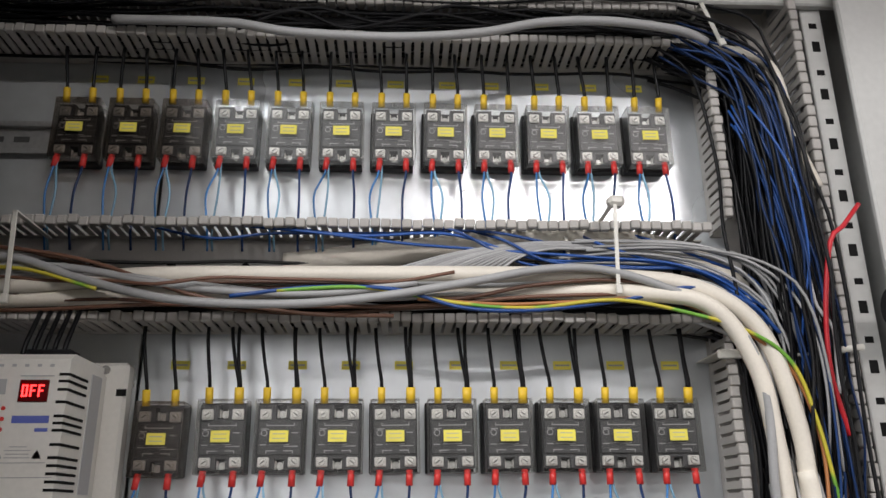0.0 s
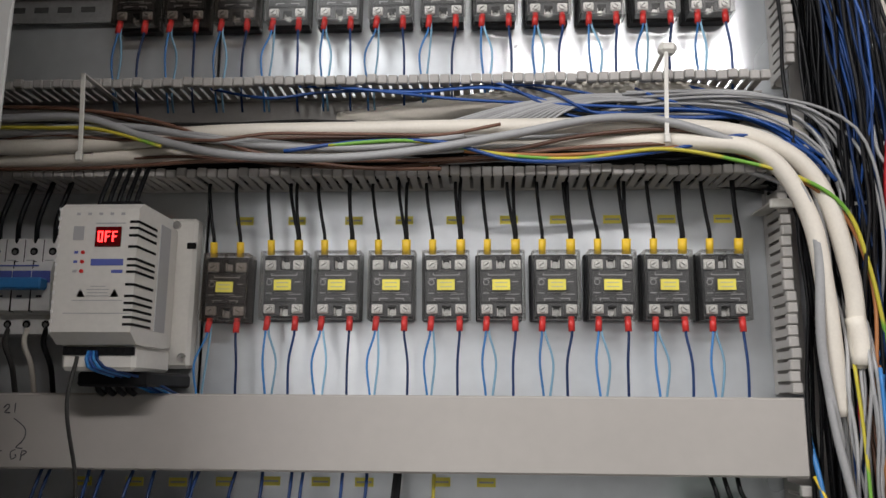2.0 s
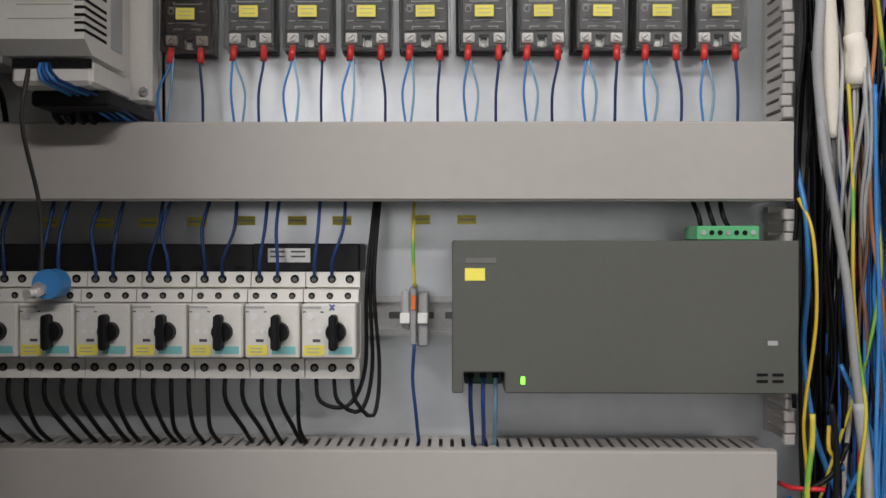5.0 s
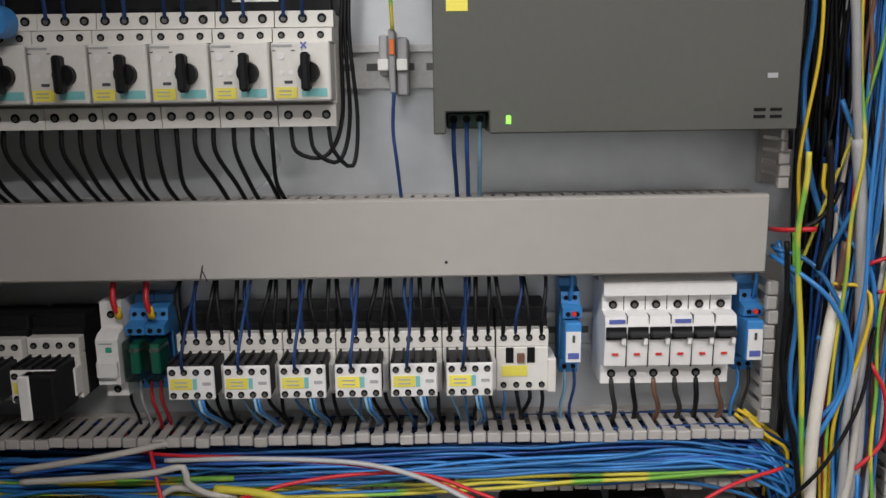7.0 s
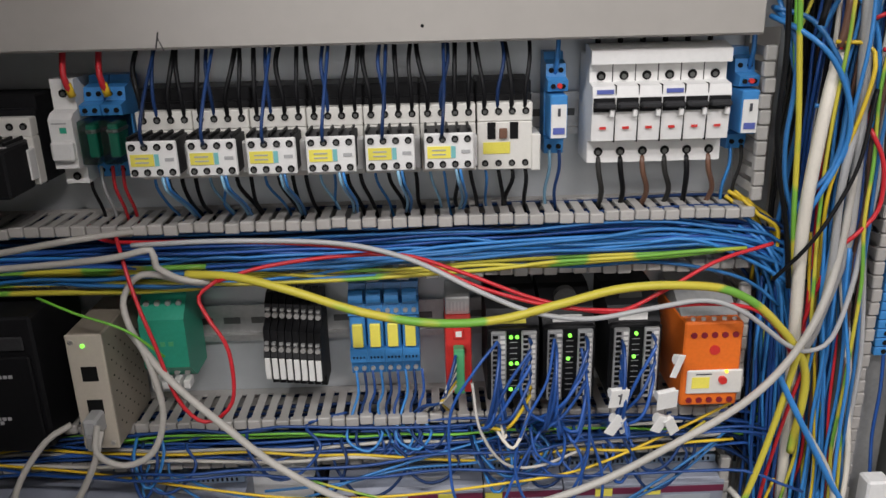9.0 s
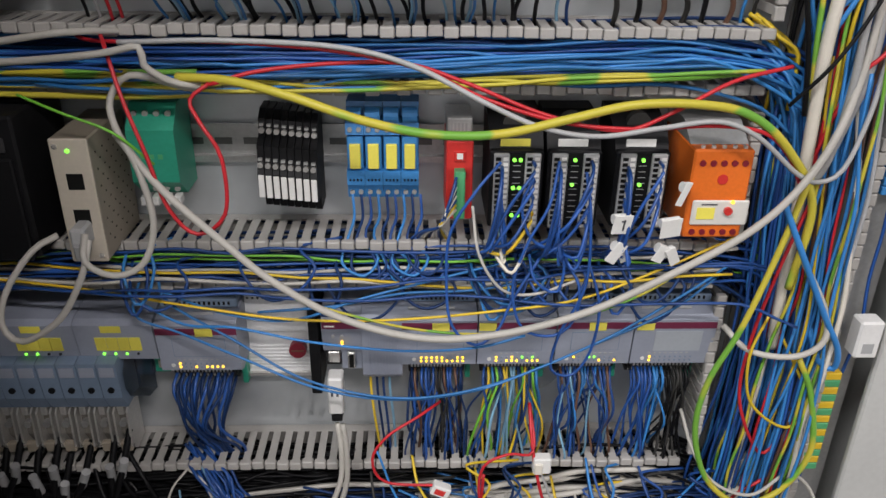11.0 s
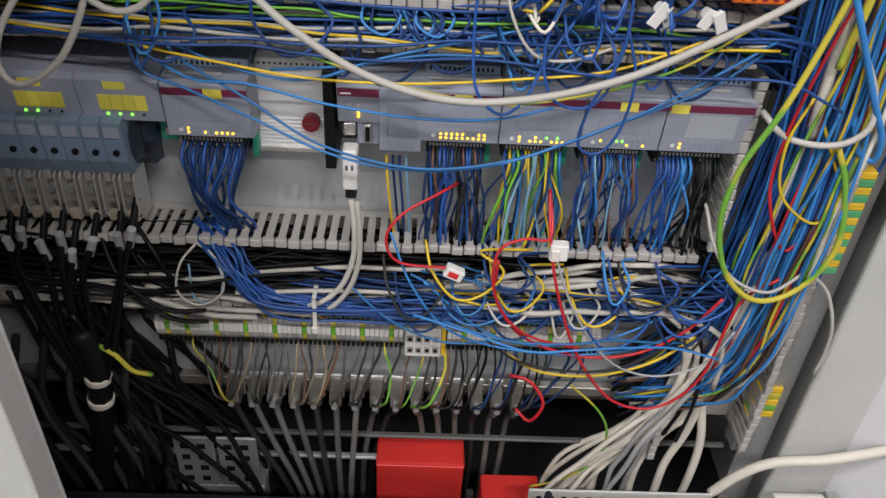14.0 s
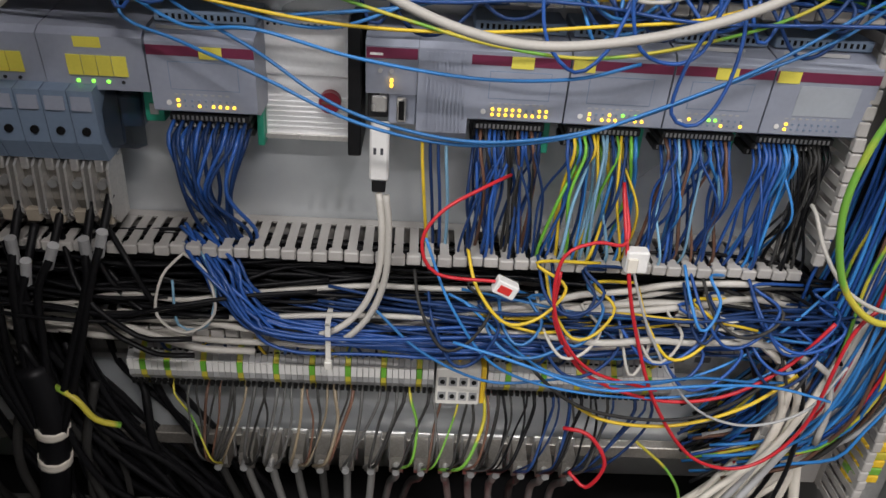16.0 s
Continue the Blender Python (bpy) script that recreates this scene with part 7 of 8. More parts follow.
cable("cable", [(0.132, -0.090, 0.670), (0.160, -0.095, 0.602), (0.204, -0.095, 0.537), (0.255, -0.095, 0.515), (0.303, -0.095, 0.533), (0.328, -0.090, 0.576)], 0.0012, W_GREY, "grey wire sagging over the terminal strip")
cable("cable", [(-0.020, -0.070, 0.668), (0.003, -0.090, 0.618), (0.043, -0.090, 0.563), (0.113, -0.090, 0.540), (0.193, -0.090, 0.539), (0.260, -0.085, 0.557), (0.312, -0.080, 0.603)], 0.0012, W_LTBLUE, "blue wire crossing the terminal strip")
cable("cable", [(0.013, -0.080, 0.618), (0.076, -0.090, 0.565), (0.135, -0.090, 0.548), (0.208, -0.085, 0.558), (0.264, -0.080, 0.594), (0.307, -0.075, 0.647)], 0.0012, W_LTBLUE, "blue wire crossing the terminal strip")
cable("cable", [(-0.057, -0.080, 0.608), (-0.018, -0.090, 0.575), (0.038, -0.090, 0.548), (0.101, -0.085, 0.550)], 0.0012, W_LTBLUE, "blue wire crossing the terminal strip")
cable("cable", [(0.103, -0.080, 0.526), (0.139, -0.090, 0.511), (0.198, -0.090, 0.508), (0.253, -0.090, 0.530), (0.293, -0.085, 0.562)], 0.0016, W_YELLOW, "yellow wire sagging over the terminal strip")
cable("cable", [(0.036, -0.070, 0.597), (0.090, -0.090, 0.543), (0.137, -0.095, 0.522), (0.207, -0.095, 0.521), (0.260, -0.090, 0.550), (0.282, -0.080, 0.587)], 0.0016, W_GREYBLACK, "dark wire sagging over the terminal strip")
cable("cable", [(0.183, -0.050, 0.454), (0.218, -0.060, 0.425), (0.236, -0.060, 0.387), (0.233, -0.060, 0.337), (0.197, -0.060, 0.298), (0.160, -0.050, 0.267)], 0.0014, W_EARTH, "yellow and green wire hanging to the cabinet bottom")
cable("cable", [(0.608, -0.100, 0.440), (0.535, -0.100, 0.413), (0.478, -0.100, 0.396), (0.426, -0.095, 0.383), (0.396, -0.090, 0.355), (0.372, -0.085, 0.311)], .0062, W_WHITE, "thick white supply cable along the bottom")
cable("cable", [(0.339, -0.075, 0.621), (0.337, -0.070, 0.543), (0.324, -0.060, 0.438), (0.276, -0.050, 0.368), (0.242, -0.040, 0.302), (0.241, -0.040, 0.222)], .0075, W_WHITE, "thick white cable dropping to the bottom")
cable("cable", [(0.350, -0.060, 0.484), (0.335, -0.055, 0.424), (0.308, -0.050, 0.379), (0.289, -0.045, 0.310), (0.291, -0.040, 0.212)], .0055, W_WHITE, "white cable dropping to the bottom")
cable("cable", [(0.336, -0.060, 0.466), (0.332, -0.055, 0.386), (0.321, -0.050, 0.318), (0.322, -0.045, 0.220)], .0050, W_WHITE, "white cable dropping to the bottom")
cable("cable", [(0.334, -0.060, 0.448), (0.353, -0.055, 0.367), (0.357, -0.050, 0.286), (0.353, -0.045, 0.215)], .0050, W_WHITE, "white cable dropping to the bottom")
cable("cable", [(-0.313, -0.090, 0.527), (-0.296, -0.095, 0.519), (-0.283, -0.095, 0.498), (-0.266, -0.090, 0.488)], 0.0027, W_EARTH, "bright yellow and green cable end at the black trunk")
cable("cable", [(-0.328, -0.090, 0.547), (-0.321, -0.090, 0.501), (-0.330, -0.085, 0.438), (-0.354, -0.070, 0.335), (-0.390, -0.050, 0.175)], .0130, W_BLACK, "thick black taped cable trunk")
cable("cable", [(-0.206, -0.060, 0.641), (-0.219, -0.080, 0.630), (-0.225, -0.085, 0.598), (-0.205, -0.085, 0.582), (-0.182, -0.080, 0.598), (-0.187, -0.075, 0.633), (-0.209, -0.060, 0.641)], 0.0012, W_PALE, "pale data cable loop in the lower duct")
cable("cable", [(-0.193, -0.060, 0.642), (-0.181, -0.075, 0.619), (-0.189, -0.080, 0.586), (-0.211, -0.080, 0.586), (-0.215, -0.070, 0.621)], 0.0011, W_STRIPE, "pale wire loop in the lower duct")
cable("cable", [(0.338, -0.088, 1.310), (0.346, -0.088, 1.251), (0.353, -0.088, 1.165), (0.358, -0.088, 1.086), (0.357, -0.088, 1.037), (0.343, -0.088, 0.977)], 0.0046, W_GREY, "pale grey tube running down the upright bundle")
cable("cable", [(0.291, -0.060, 1.217), (0.303, -0.085, 1.208), (0.321, -0.095, 1.192), (0.337, -0.095, 1.167), (0.344, -0.095, 1.141), (0.342, -0.092, 1.115), (0.326, -0.090, 1.077), (0.322, -0.070, 1.044)], 0.0020, W_LTBLUE, "bright blue cable in the upright bundle")
cable("cable", [(0.296, -0.050, 1.223), (0.299, -0.070, 1.213), (0.304, -0.080, 1.197), (0.306, -0.080, 1.164), (0.304, -0.080, 1.128), (0.307, -0.080, 1.095), (0.318, -0.078, 1.061), (0.317, -0.075, 1.026), (0.320, -0.070, 0.980)], 0.0019, W_LTBLUE, "bright blue cable in the upright bundle")
cable("cable", [(0.332, -0.070, 1.262), (0.341, -0.070, 1.242), (0.345, -0.085, 1.227), (0.358, -0.085, 1.209), (0.364, -0.085, 1.184), (0.367, -0.085, 1.151), (0.362, -0.085, 1.122), (0.355, -0.085, 1.085), (0.354, -0.085, 1.052), (0.347, -0.085, 1.007)], 0.0019, W_LTBLUE, "bright blue cable in the upright bundle")
cable("cable", [(0.304, -0.085, 1.301), (0.304, -0.085, 1.280), (0.300, -0.085, 1.240), (0.303, -0.085, 1.203), (0.310, -0.085, 1.139), (0.316, -0.085, 1.059), (0.326, -0.085, 0.988)], 0.0022, W_EARTH, "green and yellow earth wire down the upright bundle")
cable("cable", [(0.292, -0.085, 1.233), (0.295, -0.085, 1.186), (0.294, -0.085, 1.140), (0.300, -0.085, 1.100), (0.310, -0.085, 1.059), (0.318, -0.085, 1.008)], 0.0020, W_BLACK, "black wire in front of the upright bundle")
cable("cable", [(0.363, -0.090, 1.165), (0.354, -0.098, 1.116), (0.343, -0.100, 1.086), (0.324, -0.100, 1.051), (0.302, -0.090, 1.017)], 0.0016, W_BLACK, "black wire crossing the upright bundle")
cable("cable", [(0.316, -0.090, 1.310), (0.320, -0.090, 1.278), (0.320, -0.090, 1.240), (0.315, -0.090, 1.211)], 0.0024, W_BLACK, "black wire in front of the upright bundle")
cable("cable", [(0.334, -0.080, 1.277), (0.325, -0.080, 1.256), (0.314, -0.080, 1.246), (0.305, -0.080, 1.242)], 0.0022, W_BLACK, "black wire crossing the upright bundle")
cable("cable", [(0.337, -0.085, 1.232), (0.336, -0.085, 1.210), (0.334, -0.085, 1.195)], 0.0030, W_BROWN, "brown cable core at the end of the white tube")
cable("cable", [(0.317, -0.085, 1.292), (0.317, -0.085, 1.273), (0.325, -0.085, 1.263)], 0.0016, W_YELLOW, "yellow wire in the upright bundle")
cable("cable", [(0.363, -0.080, 1.309), (0.363, -0.080, 1.276), (0.362, -0.080, 1.238), (0.360, -0.080, 1.223)], 0.0026, W_GREY, "grey jacketed cable in the upright bundle")
cable("cable", [(0.353, -0.090, 1.215), (0.367, -0.090, 1.220), (0.376, -0.090, 1.221)], 0.0016, W_RED, "red wire crossing to the side wall")
cable("cable", [(0.363, -0.090, 1.193), (0.379, -0.090, 1.195)], 0.0016, W_RED, "red wire crossing to the side wall")
cable("cable", [(0.328, -0.070, 1.151), (0.337, -0.070, 1.151), (0.353, -0.070, 1.165), (0.361, -0.070, 1.167)], 0.0018, W_LTBLUE, "bright blue cable in the upright bundle")

# ---------------------------------------------------------------- bundles of thin wires
bundle("wire_bundle", [(-0.60, -0.030, 2.036), (0.0, -0.034, 2.035), (0.28, -0.034, 2.033), (0.345, -0.034, 1.99), (0.352, -0.034, 1.85), (0.350, -0.03, 1.60), (0.350, -0.03, 1.20)], 42, 0.0017, W_BLACK, "dense bundle of black wires turning down at the corner", 0.011, 0.004, 1)
bundle("wire_bundle", [(0.27, -0.036, 2.030), (0.335, -0.05, 1.985), (0.352, -0.062, 1.90), (0.362, -0.06, 1.75), (0.362, -0.05, 1.55), (0.362, -0.05, 1.30)], 50, 0.0018, W_BLACK, "dense bundle of black wires hanging in the side duct", 0.0145, 0.005, 2)
bundle("wire_bundle", [(0.27, -0.046, 2.025), (0.335, -0.066, 1.97), (0.350, -0.072, 1.88), (0.365, -0.066, 1.74), (0.370, -0.06, 1.60), (0.365, -0.05, 1.35)], 20, 0.0012, W_DKBLUE, "blue wires hanging among the black bundle", 0.010, 0.006, 3)
bundle("wire_bundle", [(0.320, -0.072, 1.93), (0.345, -0.080, 1.86), (0.355, -0.078, 1.78), (0.350, -0.06, 1.68)], 8, 0.0012, W_BLUE, "bright blue wires hanging among the black bundle", 0.010, 0.004, 4)
bundle("wire_bundle", [(-0.62, -0.020, 1.765), (-0.2, -0.022, 1.760), (0.10, -0.022, 1.762), (0.30, -0.024, 1.750), (0.345, -0.026, 1.69), (0.352, -0.028, 1.55), (0.350, -0.03, 1.20), (0.345, -0.03, 0.80)], 26, 0.0017, W_GREYBLACK, "dark wires packed behind the pale cables", 0.012, 0.004, 5)
bundle("wire_bundle", [(-0.62, -0.040, 1.745), (-0.3, -0.046, 1.746), (0.0, -0.046, 1.745), (0.25, -0.05, 1.745), (0.315, -0.055, 1.72), (0.335, -0.055, 1.60)], 12, 0.0017, W_BLACK, "black wires along the bottom of the wide duct", 0.006, 0.003, 6)
# grey ribbon fan lying under the blue wires
for i in range(15):
    s = i / 14
    cable("ribbon_wire", [(-0.100 + 0.135 * s, -0.050, 1.754 + 0.002 * s), (-0.02 + 0.10 * s, -0.062, 1.768 - 0.002 * s), (0.060 + 0.055 * s, -0.062, 1.790 - 0.003 * s), (0.14 + 0.02 * s, -0.052, 1.803 - 0.006 * s), (0.24, -0.045, 1.800 - 0.012 * s)], 0.0014, W_GREY, "thin grey wire in a fanned ribbon", "ribbon wires", 0.01, 5)
bundle("wire_bundle", [(0.16, -0.05, 1.795), (0.27, -0.062, 1.788), (0.330, -0.07, 1.755), (0.350, -0.07, 1.69), (0.352, -0.06, 1.60)], 10, 0.0014, W_GREY, "grey wires sweeping round the duct corner", 0.008, 0.003, 7)
bundle("wire_bundle", [(-0.62, -0.068, 1.750), (-0.35, -0.078, 1.757), (-0.15, -0.080, 1.750), (0.05, -0.078, 1.752)], 4, 0.0016, W_BROWN, "brown wires across the wide duct", 0.007, 0.006, 8)
bundle("wire_bundle", [(-0.62, -0.068, 1.760), (-0.30, -0.082, 1.758), (-0.05, -0.082, 1.748), (0.20, -0.08, 1.752), (0.31, -0.08, 1.74), (0.345, -0.075, 1.65), (0.352, -0.06, 1.45)], 3, 0.0022, W_GREY, "grey cables across the wide duct", 0.008, 0.006, 9)
bundle("wire_bundle", [(0.335, -0.055, 1.66), (0.340, -0.075, 1.58), (0.338, -0.08, 1.50), (0.345, -0.06, 1.40)], 12, 0.0016, W_GREY, "grey ribbon wires curling at the duct end", 0.009, 0.006, 10)

# the tall upright bundle in the side duct
for i, (m, r, n, y, lab) in enumerate(((W_BLACK, 0.0018, 44, -0.034, "black wires"), (W_GREYBLACK, 0.0024, 10, -0.045, "dark grey cables"), (W_BLUE, 0.0017, 30, -0.050, "blue wires"), (W_LTBLUE, 0.0016, 18, -0.060, "bright blue wires"), (W_BROWN, 0.0018, 9, -0.060, "brown wires"), (W_WHITE, 0.0020, 4, -0.055, "pale cables"), (W_EARTH, 0.0016, 4, -0.060, "green and yellow wires"), (W_RED, 0.0014, 3, -0.062, "red wires"), (W_GREY, 0.0024, 8, -0.055, "grey cables"))):
    bundle("upright_bundle", [(0.356, y, 1.56 if i else 1.62), (0.359, y, 1.40), (0.361, y - 0.004, 1.25), (0.355, y, 1.10), (0.357, y - 0.004, 0.95), (0.360, y, 0.80), (0.354, y - 0.004, 0.65), (0.348, y, 0.54), (0.325, y + 0.015, 0.47), (0.27, -0.022, 0.43)], n, r, m, "upright bundle of " + lab + " in the side duct", 0.013, 0.0045, 20 + i)
bundle("wire_bundle", [(0.296, -0.050, 1.045), (0.320, -0.062, 1.020), (0.335, -0.066, 0.95), (0.34, -0.06, 0.86), (0.345, -0.055, 0.70)], 14, 0.0016, W_LTBLUE, "bright blue wires turning down into the side duct", 0.008, 0.004, 40)

for i, (m, r, n, lab) in enumerate(((W_LTBLUE, 0.0016, 11, "bright blue wires"), (W_YELLOW, 0.0014, 1, "yellow wires"), (W_EARTH, 0.0016, 3, "green and yellow wires"), (W_WHITE, 0.0024, 3, "white cables"))):
    bundle("upright_bundle", [(0.340, -0.070, 1.06), (0.352, -0.078, 0.96), (0.362, -0.080, 0.84), (0.358, -0.080, 0.70), (0.346, -0.076, 0.57), (0.328, -0.060, 0.49), (0.28, -0.025, 0.44)], n, r, m, "front of the side duct with " + lab, 0.013, 0.005, 90 + i)

# wires packed between the controller row and the upright bundle
for i, (m, r, n, lab) in enumerate(((W_BLUE, 0.0016, 16, "blue wires"), (W_LTBLUE, 0.0016, 9, "bright blue wires"), (W_EARTH, 0.0016, 2, "green and yellow wires"))):
    bundle("upright_bundle", [(0.318, -0.050, 1.00), (0.322, -0.058, 0.90), (0.326, -0.062, 0.80), (0.326, -0.062, 0.70), (0.318, -0.060, 0.60), (0.300, -0.050, 0.52), (0.27, -0.030, 0.45)], n, r, m, "packed " + lab + " beside the controller row", 0.010, 0.005, 140 + i)

# open duct above the module row
bundle("wire_bundle", [(-0.62, -0.035, 1.036), (-0.2, -0.040, 1.036), (0.1, -0.044, 1.040), (0.26, -0.046, 1.042), (0.325, -0.05, 1.01), (0.340, -0.05, 0.90)], 13, 0.0015, W_LTBLUE, "bright blue wires lying in the open duct", 0.007, 0.0035, 41)
bundle("wire_bundle", [(-0.62, -0.036, 1.036), (-0.2, -0.046, 1.034), (0.1, -0.050, 1.038), (0.26, -0.05, 1.040), (0.325, -0.05, 1.01), (0.340, -0.05, 0.90)], 12, 0.0015, W_BLUE, "blue wires lying in the open duct", 0.008, 0.0035, 80)
bundle("wire_bundle", [(-0.62, -0.022, 1.041), (-0.2, -0.026, 1.041), (0.1, -0.030, 1.043), (0.28, -0.032, 1.042), (0.33, -0.04, 1.00)], 26, 0.0016, W_DKBLUE, "dark blue wires lying in the open duct", 0.008, 0.0022, 42)
bundle("wire_bundle", [(-0.62, -0.058, 1.030), (-0.2, -0.064, 1.030), (0.05, -0.066, 1.040), (0.25, -0.066, 1.046), (0.33, -0.066, 1.01)], 8, 0.0017, W_LTBLUE, "bright blue wires on top of the open duct", 0.006, 0.005, 43)
bundle("wire_bundle", [(-0.40, -0.068, 1.028), (-0.1, -0.072, 1.030), (0.12, -0.072, 1.037), (0.27, -0.07, 1.046)], 3, 0.0018, W_EARTH, "green and yellow wires on top of the open duct", 0.005, 0.004, 44)
bundle("wire_bundle", [(-0.62, -0.060, 1.022), (-0.35, -0.066, 1.024), (-0.15, -0.068, 1.027)], 3, 0.0026, W_EARTH, "green and yellow cables in the open duct", 0.004, 0.003, 45)
bundle("wire_bundle", [(0.285, -0.04, 1.072), (0.300, -0.05, 1.060), (0.312, -0.05, 1.045), (0.315, -0.05, 1.00)], 6, 0.0018, W_YELLOW, "yellow wires at the duct corner", 0.005, 0.003, 46)

# duct between module row and controller row
bundle("wire_bundle", [(-0.62, -0.030, 0.862), (-0.1, -0.034, 0.864), (0.15, -0.036, 0.866), (0.28, -0.038, 0.866), (0.33, -0.04, 0.83)], 26, 0.0016, W_DKBLUE, "dark blue wires lying in the narrow duct", 0.009, 0.005, 47)
bundle("wire_bundle", [(-0.62, -0.055, 0.862), (-0.1, -0.060, 0.864), (0.15, -0.060, 0.868), (0.28, -0.058, 0.868), (0.33, -0.05, 0.85)], 16, 0.0014, W_BLUE, "blue wires lying in the narrow duct", 0.008, 0.006, 48)
bundle("wire_bundle", [(-0.62, -0.062, 0.860), (-0.2, -0.066, 0.862), (0.05, -0.066, 0.862), (0.29, -0.064, 0.872)], 3, 0.0018, W_PALE, "pale wires lying in the narrow duct", 0.006, 0.005, 49)
bundle("wire_bundle", [(-0.62, -0.064, 0.866), (-0.2, -0.070, 0.864), (0.05, -0.070, 0.860), (0.30, -0.066, 0.868)], 2, 0.0014, W_YELLOW, "yellow wires lying in the narrow duct", 0.007, 0.006, 50)
bundle("wire_bundle", [(-0.62, -0.060, 0.870), (-0.2, -0.066, 0.872), (0.05, -0.068, 0.866), (0.30, -0.066, 0.864)], 2, 0.0013, W_GREEN, "green wires lying in the narrow duct", 0.007, 0.006, 51)

# lower duct
bundle("wire_bundle", [(-0.62, -0.025, 0.61), (-0.1, -0.028, 0.605), (0.15, -0.03, 0.605), (0.30, -0.034, 0.60), (0.34, -0.04, 0.56)], 34, 0.0017, W_BLACK, "black wires at the back of the lower duct", 0.014, 0.006, 52)
bundle("wire_bundle", [(-0.20, -0.04, 0.645), (-0.172, -0.07, 0.625), (-0.155, -0.076, 0.600), (-0.12, -0.076, 0.580), (0.0, -0.074, 0.572), (0.12, -0.070, 0.576), (0.24, -0.065, 0.585), (0.33, -0.055, 0.58)], 24, 0.0016, W_BLUE, "blue wires bending out of the duct and along it", 0.006, 0.005, 53)
bundle("wire_bundle", [(-0.10, -0.05, 0.600), (0.05, -0.062, 0.592), (0.18, -0.062, 0.598), (0.33, -0.055, 0.60)], 22, 0.0014, W_DKBLUE, "dark blue wires in the lower duct", 0.011, 0.008, 54)
bundle("wire_bundle", [(-0.62, -0.055, 0.600), (-0.35, -0.062, 0.595), (-0.15, -0.062, 0.600), (0.05, -0.06, 0.610)], 3, 0.0026, W_PALE, "beige cables in the lower duct", 0.010, 0.006, 55)
bundle("wire_bundle", [(0.03, -0.068, 0.600), (0.12, -0.074, 0.606), (0.20, -0.072, 0.612), (0.27, -0.066, 0.606), (0.31, -0.06, 0.57), (0.325, -0.055, 0.50)], 6, 0.0032, W_PALE, "white stripped cable ends in the lower duct", 0.010, 0.008, 56)
bundle("wire_bundle", [(0.03, -0.072, 0.605), (0.10, -0.078, 0.600), (0.19, -0.076, 0.610), (0.26, -0.07, 0.60)], 3, 0.0014, W_YELLOW, "yellow wires in the lower duct", 0.011, 0.009, 57)
bundle("wire_bundle", [(0.02, -0.07, 0.61), (0.12, -0.08, 0.59), (0.22, -0.078, 0.60), (0.31, -0.07, 0.585)], 9, 0.0013, W_LTBLUE, "bright blue wires tangled in the lower duct", 0.014, 0.011, 58)
bundle("wire_bundle", [(0.16, -0.06, 0.60), (0.23, -0.066, 0.60), (0.29, -0.064, 0.570), (0.315, -0.06, 0.50), (0.31, -0.05, 0.40)], 9, 0.0022, W_BLACK, "black cables turning down at the lower corner", 0.010, 0.006, 59)
bundle("wire_bundle", [(0.20, -0.06, 0.595), (0.28, -0.066, 0.57), (0.315, -0.066, 0.50), (0.29, -0.055, 0.38), (0.22, -0.045, 0.26), (0.18, -0.04, 0.15)], 8, 0.0036, W_WHITE, "white cables dropping towards the cabinet bottom", 0.012, 0.006, 60)

# ---------------------------------------------------------------- wires from the controller terminals
rng = random.Random(33)


def drop(x, z, y, material, r, target, group, low=0.640, sway=0.012):
    xt = target + rng.uniform(-sway, sway)
    xm = (x + xt) / 2 + rng.uniform(-0.008, 0.008)
    return wire([(x, y, z), (x + rng.uniform(-0.002, 0.002), y - 0.012, z - 0.012), (xm, -0.052 + rng.uniform(-0.014, 0.012), z - 0.045), (xt, -0.040 + rng.uniform(-0.022, 0.01), low + 0.012), (xt + rng.uniform(-0.006, 0.006), -0.035, low - 0.014)], r, material, "thin wire dropping from a controller terminal into the duct", group)


for i, (x0, w) in enumerate(((0.0045, 0.0690), (0.0740, 0.0715), (0.1460, 0.0705), (0.2170, 0.0755))):
    palette = ((W_BLUE, W_DKBLUE, W_BLUE, W_GREYBLACK, W_DKBLUE, W_BROWN), (W_BLUE, W_LTBLUE, W_YELLOW, W_STRIPE, W_GREEN, W_DKBLUE), (W_BLUE, W_DKBLUE, W_BLUE, W_BROWN, W_LTBLUE, W_STRIPE), (W_BLUE, W_BLUE, W_LTBLUE, W_BLACK, W_GREYBLACK, W_BLACK))[i]
    for row in range(2):
        for k in range(15):
            x = x0 + 0.009 + k * (w - 0.018) / 15
            if i == 3:
                m = palette[min(5, int(k / 15 * 6))]
            else:
                m = palette[rng.randrange(6)]
            drop(x, 0.748 - row * 0.008, -0.044 + row * 0.006, m, rng.choice((0.0011, 0.0013, 0.0014)), x + rng.uniform(-0.014, 0.010), "controller wires")
for k in range(18):
    x = -0.207 + k * 0.0032
    wire([(x, -0.044, 0.744 - (k % 2) * 0.006), (x - 0.002, -0.058, 0.730), (x * 0.6 - 0.078 + rng.uniform(-0.008, 0.008), -0.056 - rng.uniform(0, 0.012), 0.695), (x * 0.5 - 0.085 + rng.uniform(-0.012, 0.012), -0.045, 0.655), (x * 0.45 - 0.086, -0.035, 0.632)], 0.0016, W_DKBLUE if k % 3 else W_BLUE, "dark blue wire dropping from the bus-side controller module", "controller wires")
for k, m in enumerate((W_YELLOW, W_DKBLUE, W_DKBLUE, W_STRIPE)):
    wire([(-0.026 + k * 0.006, -0.040, 0.738), (-0.025 + k * 0.006, -0.046, 0.720), (-0.022 + k * 0.006, -0.045, 0.685), (-0.018 + k * 0.005, -0.035, 0.640)], 0.0014, m, "thin wire from the processor terminals", "controller wires")

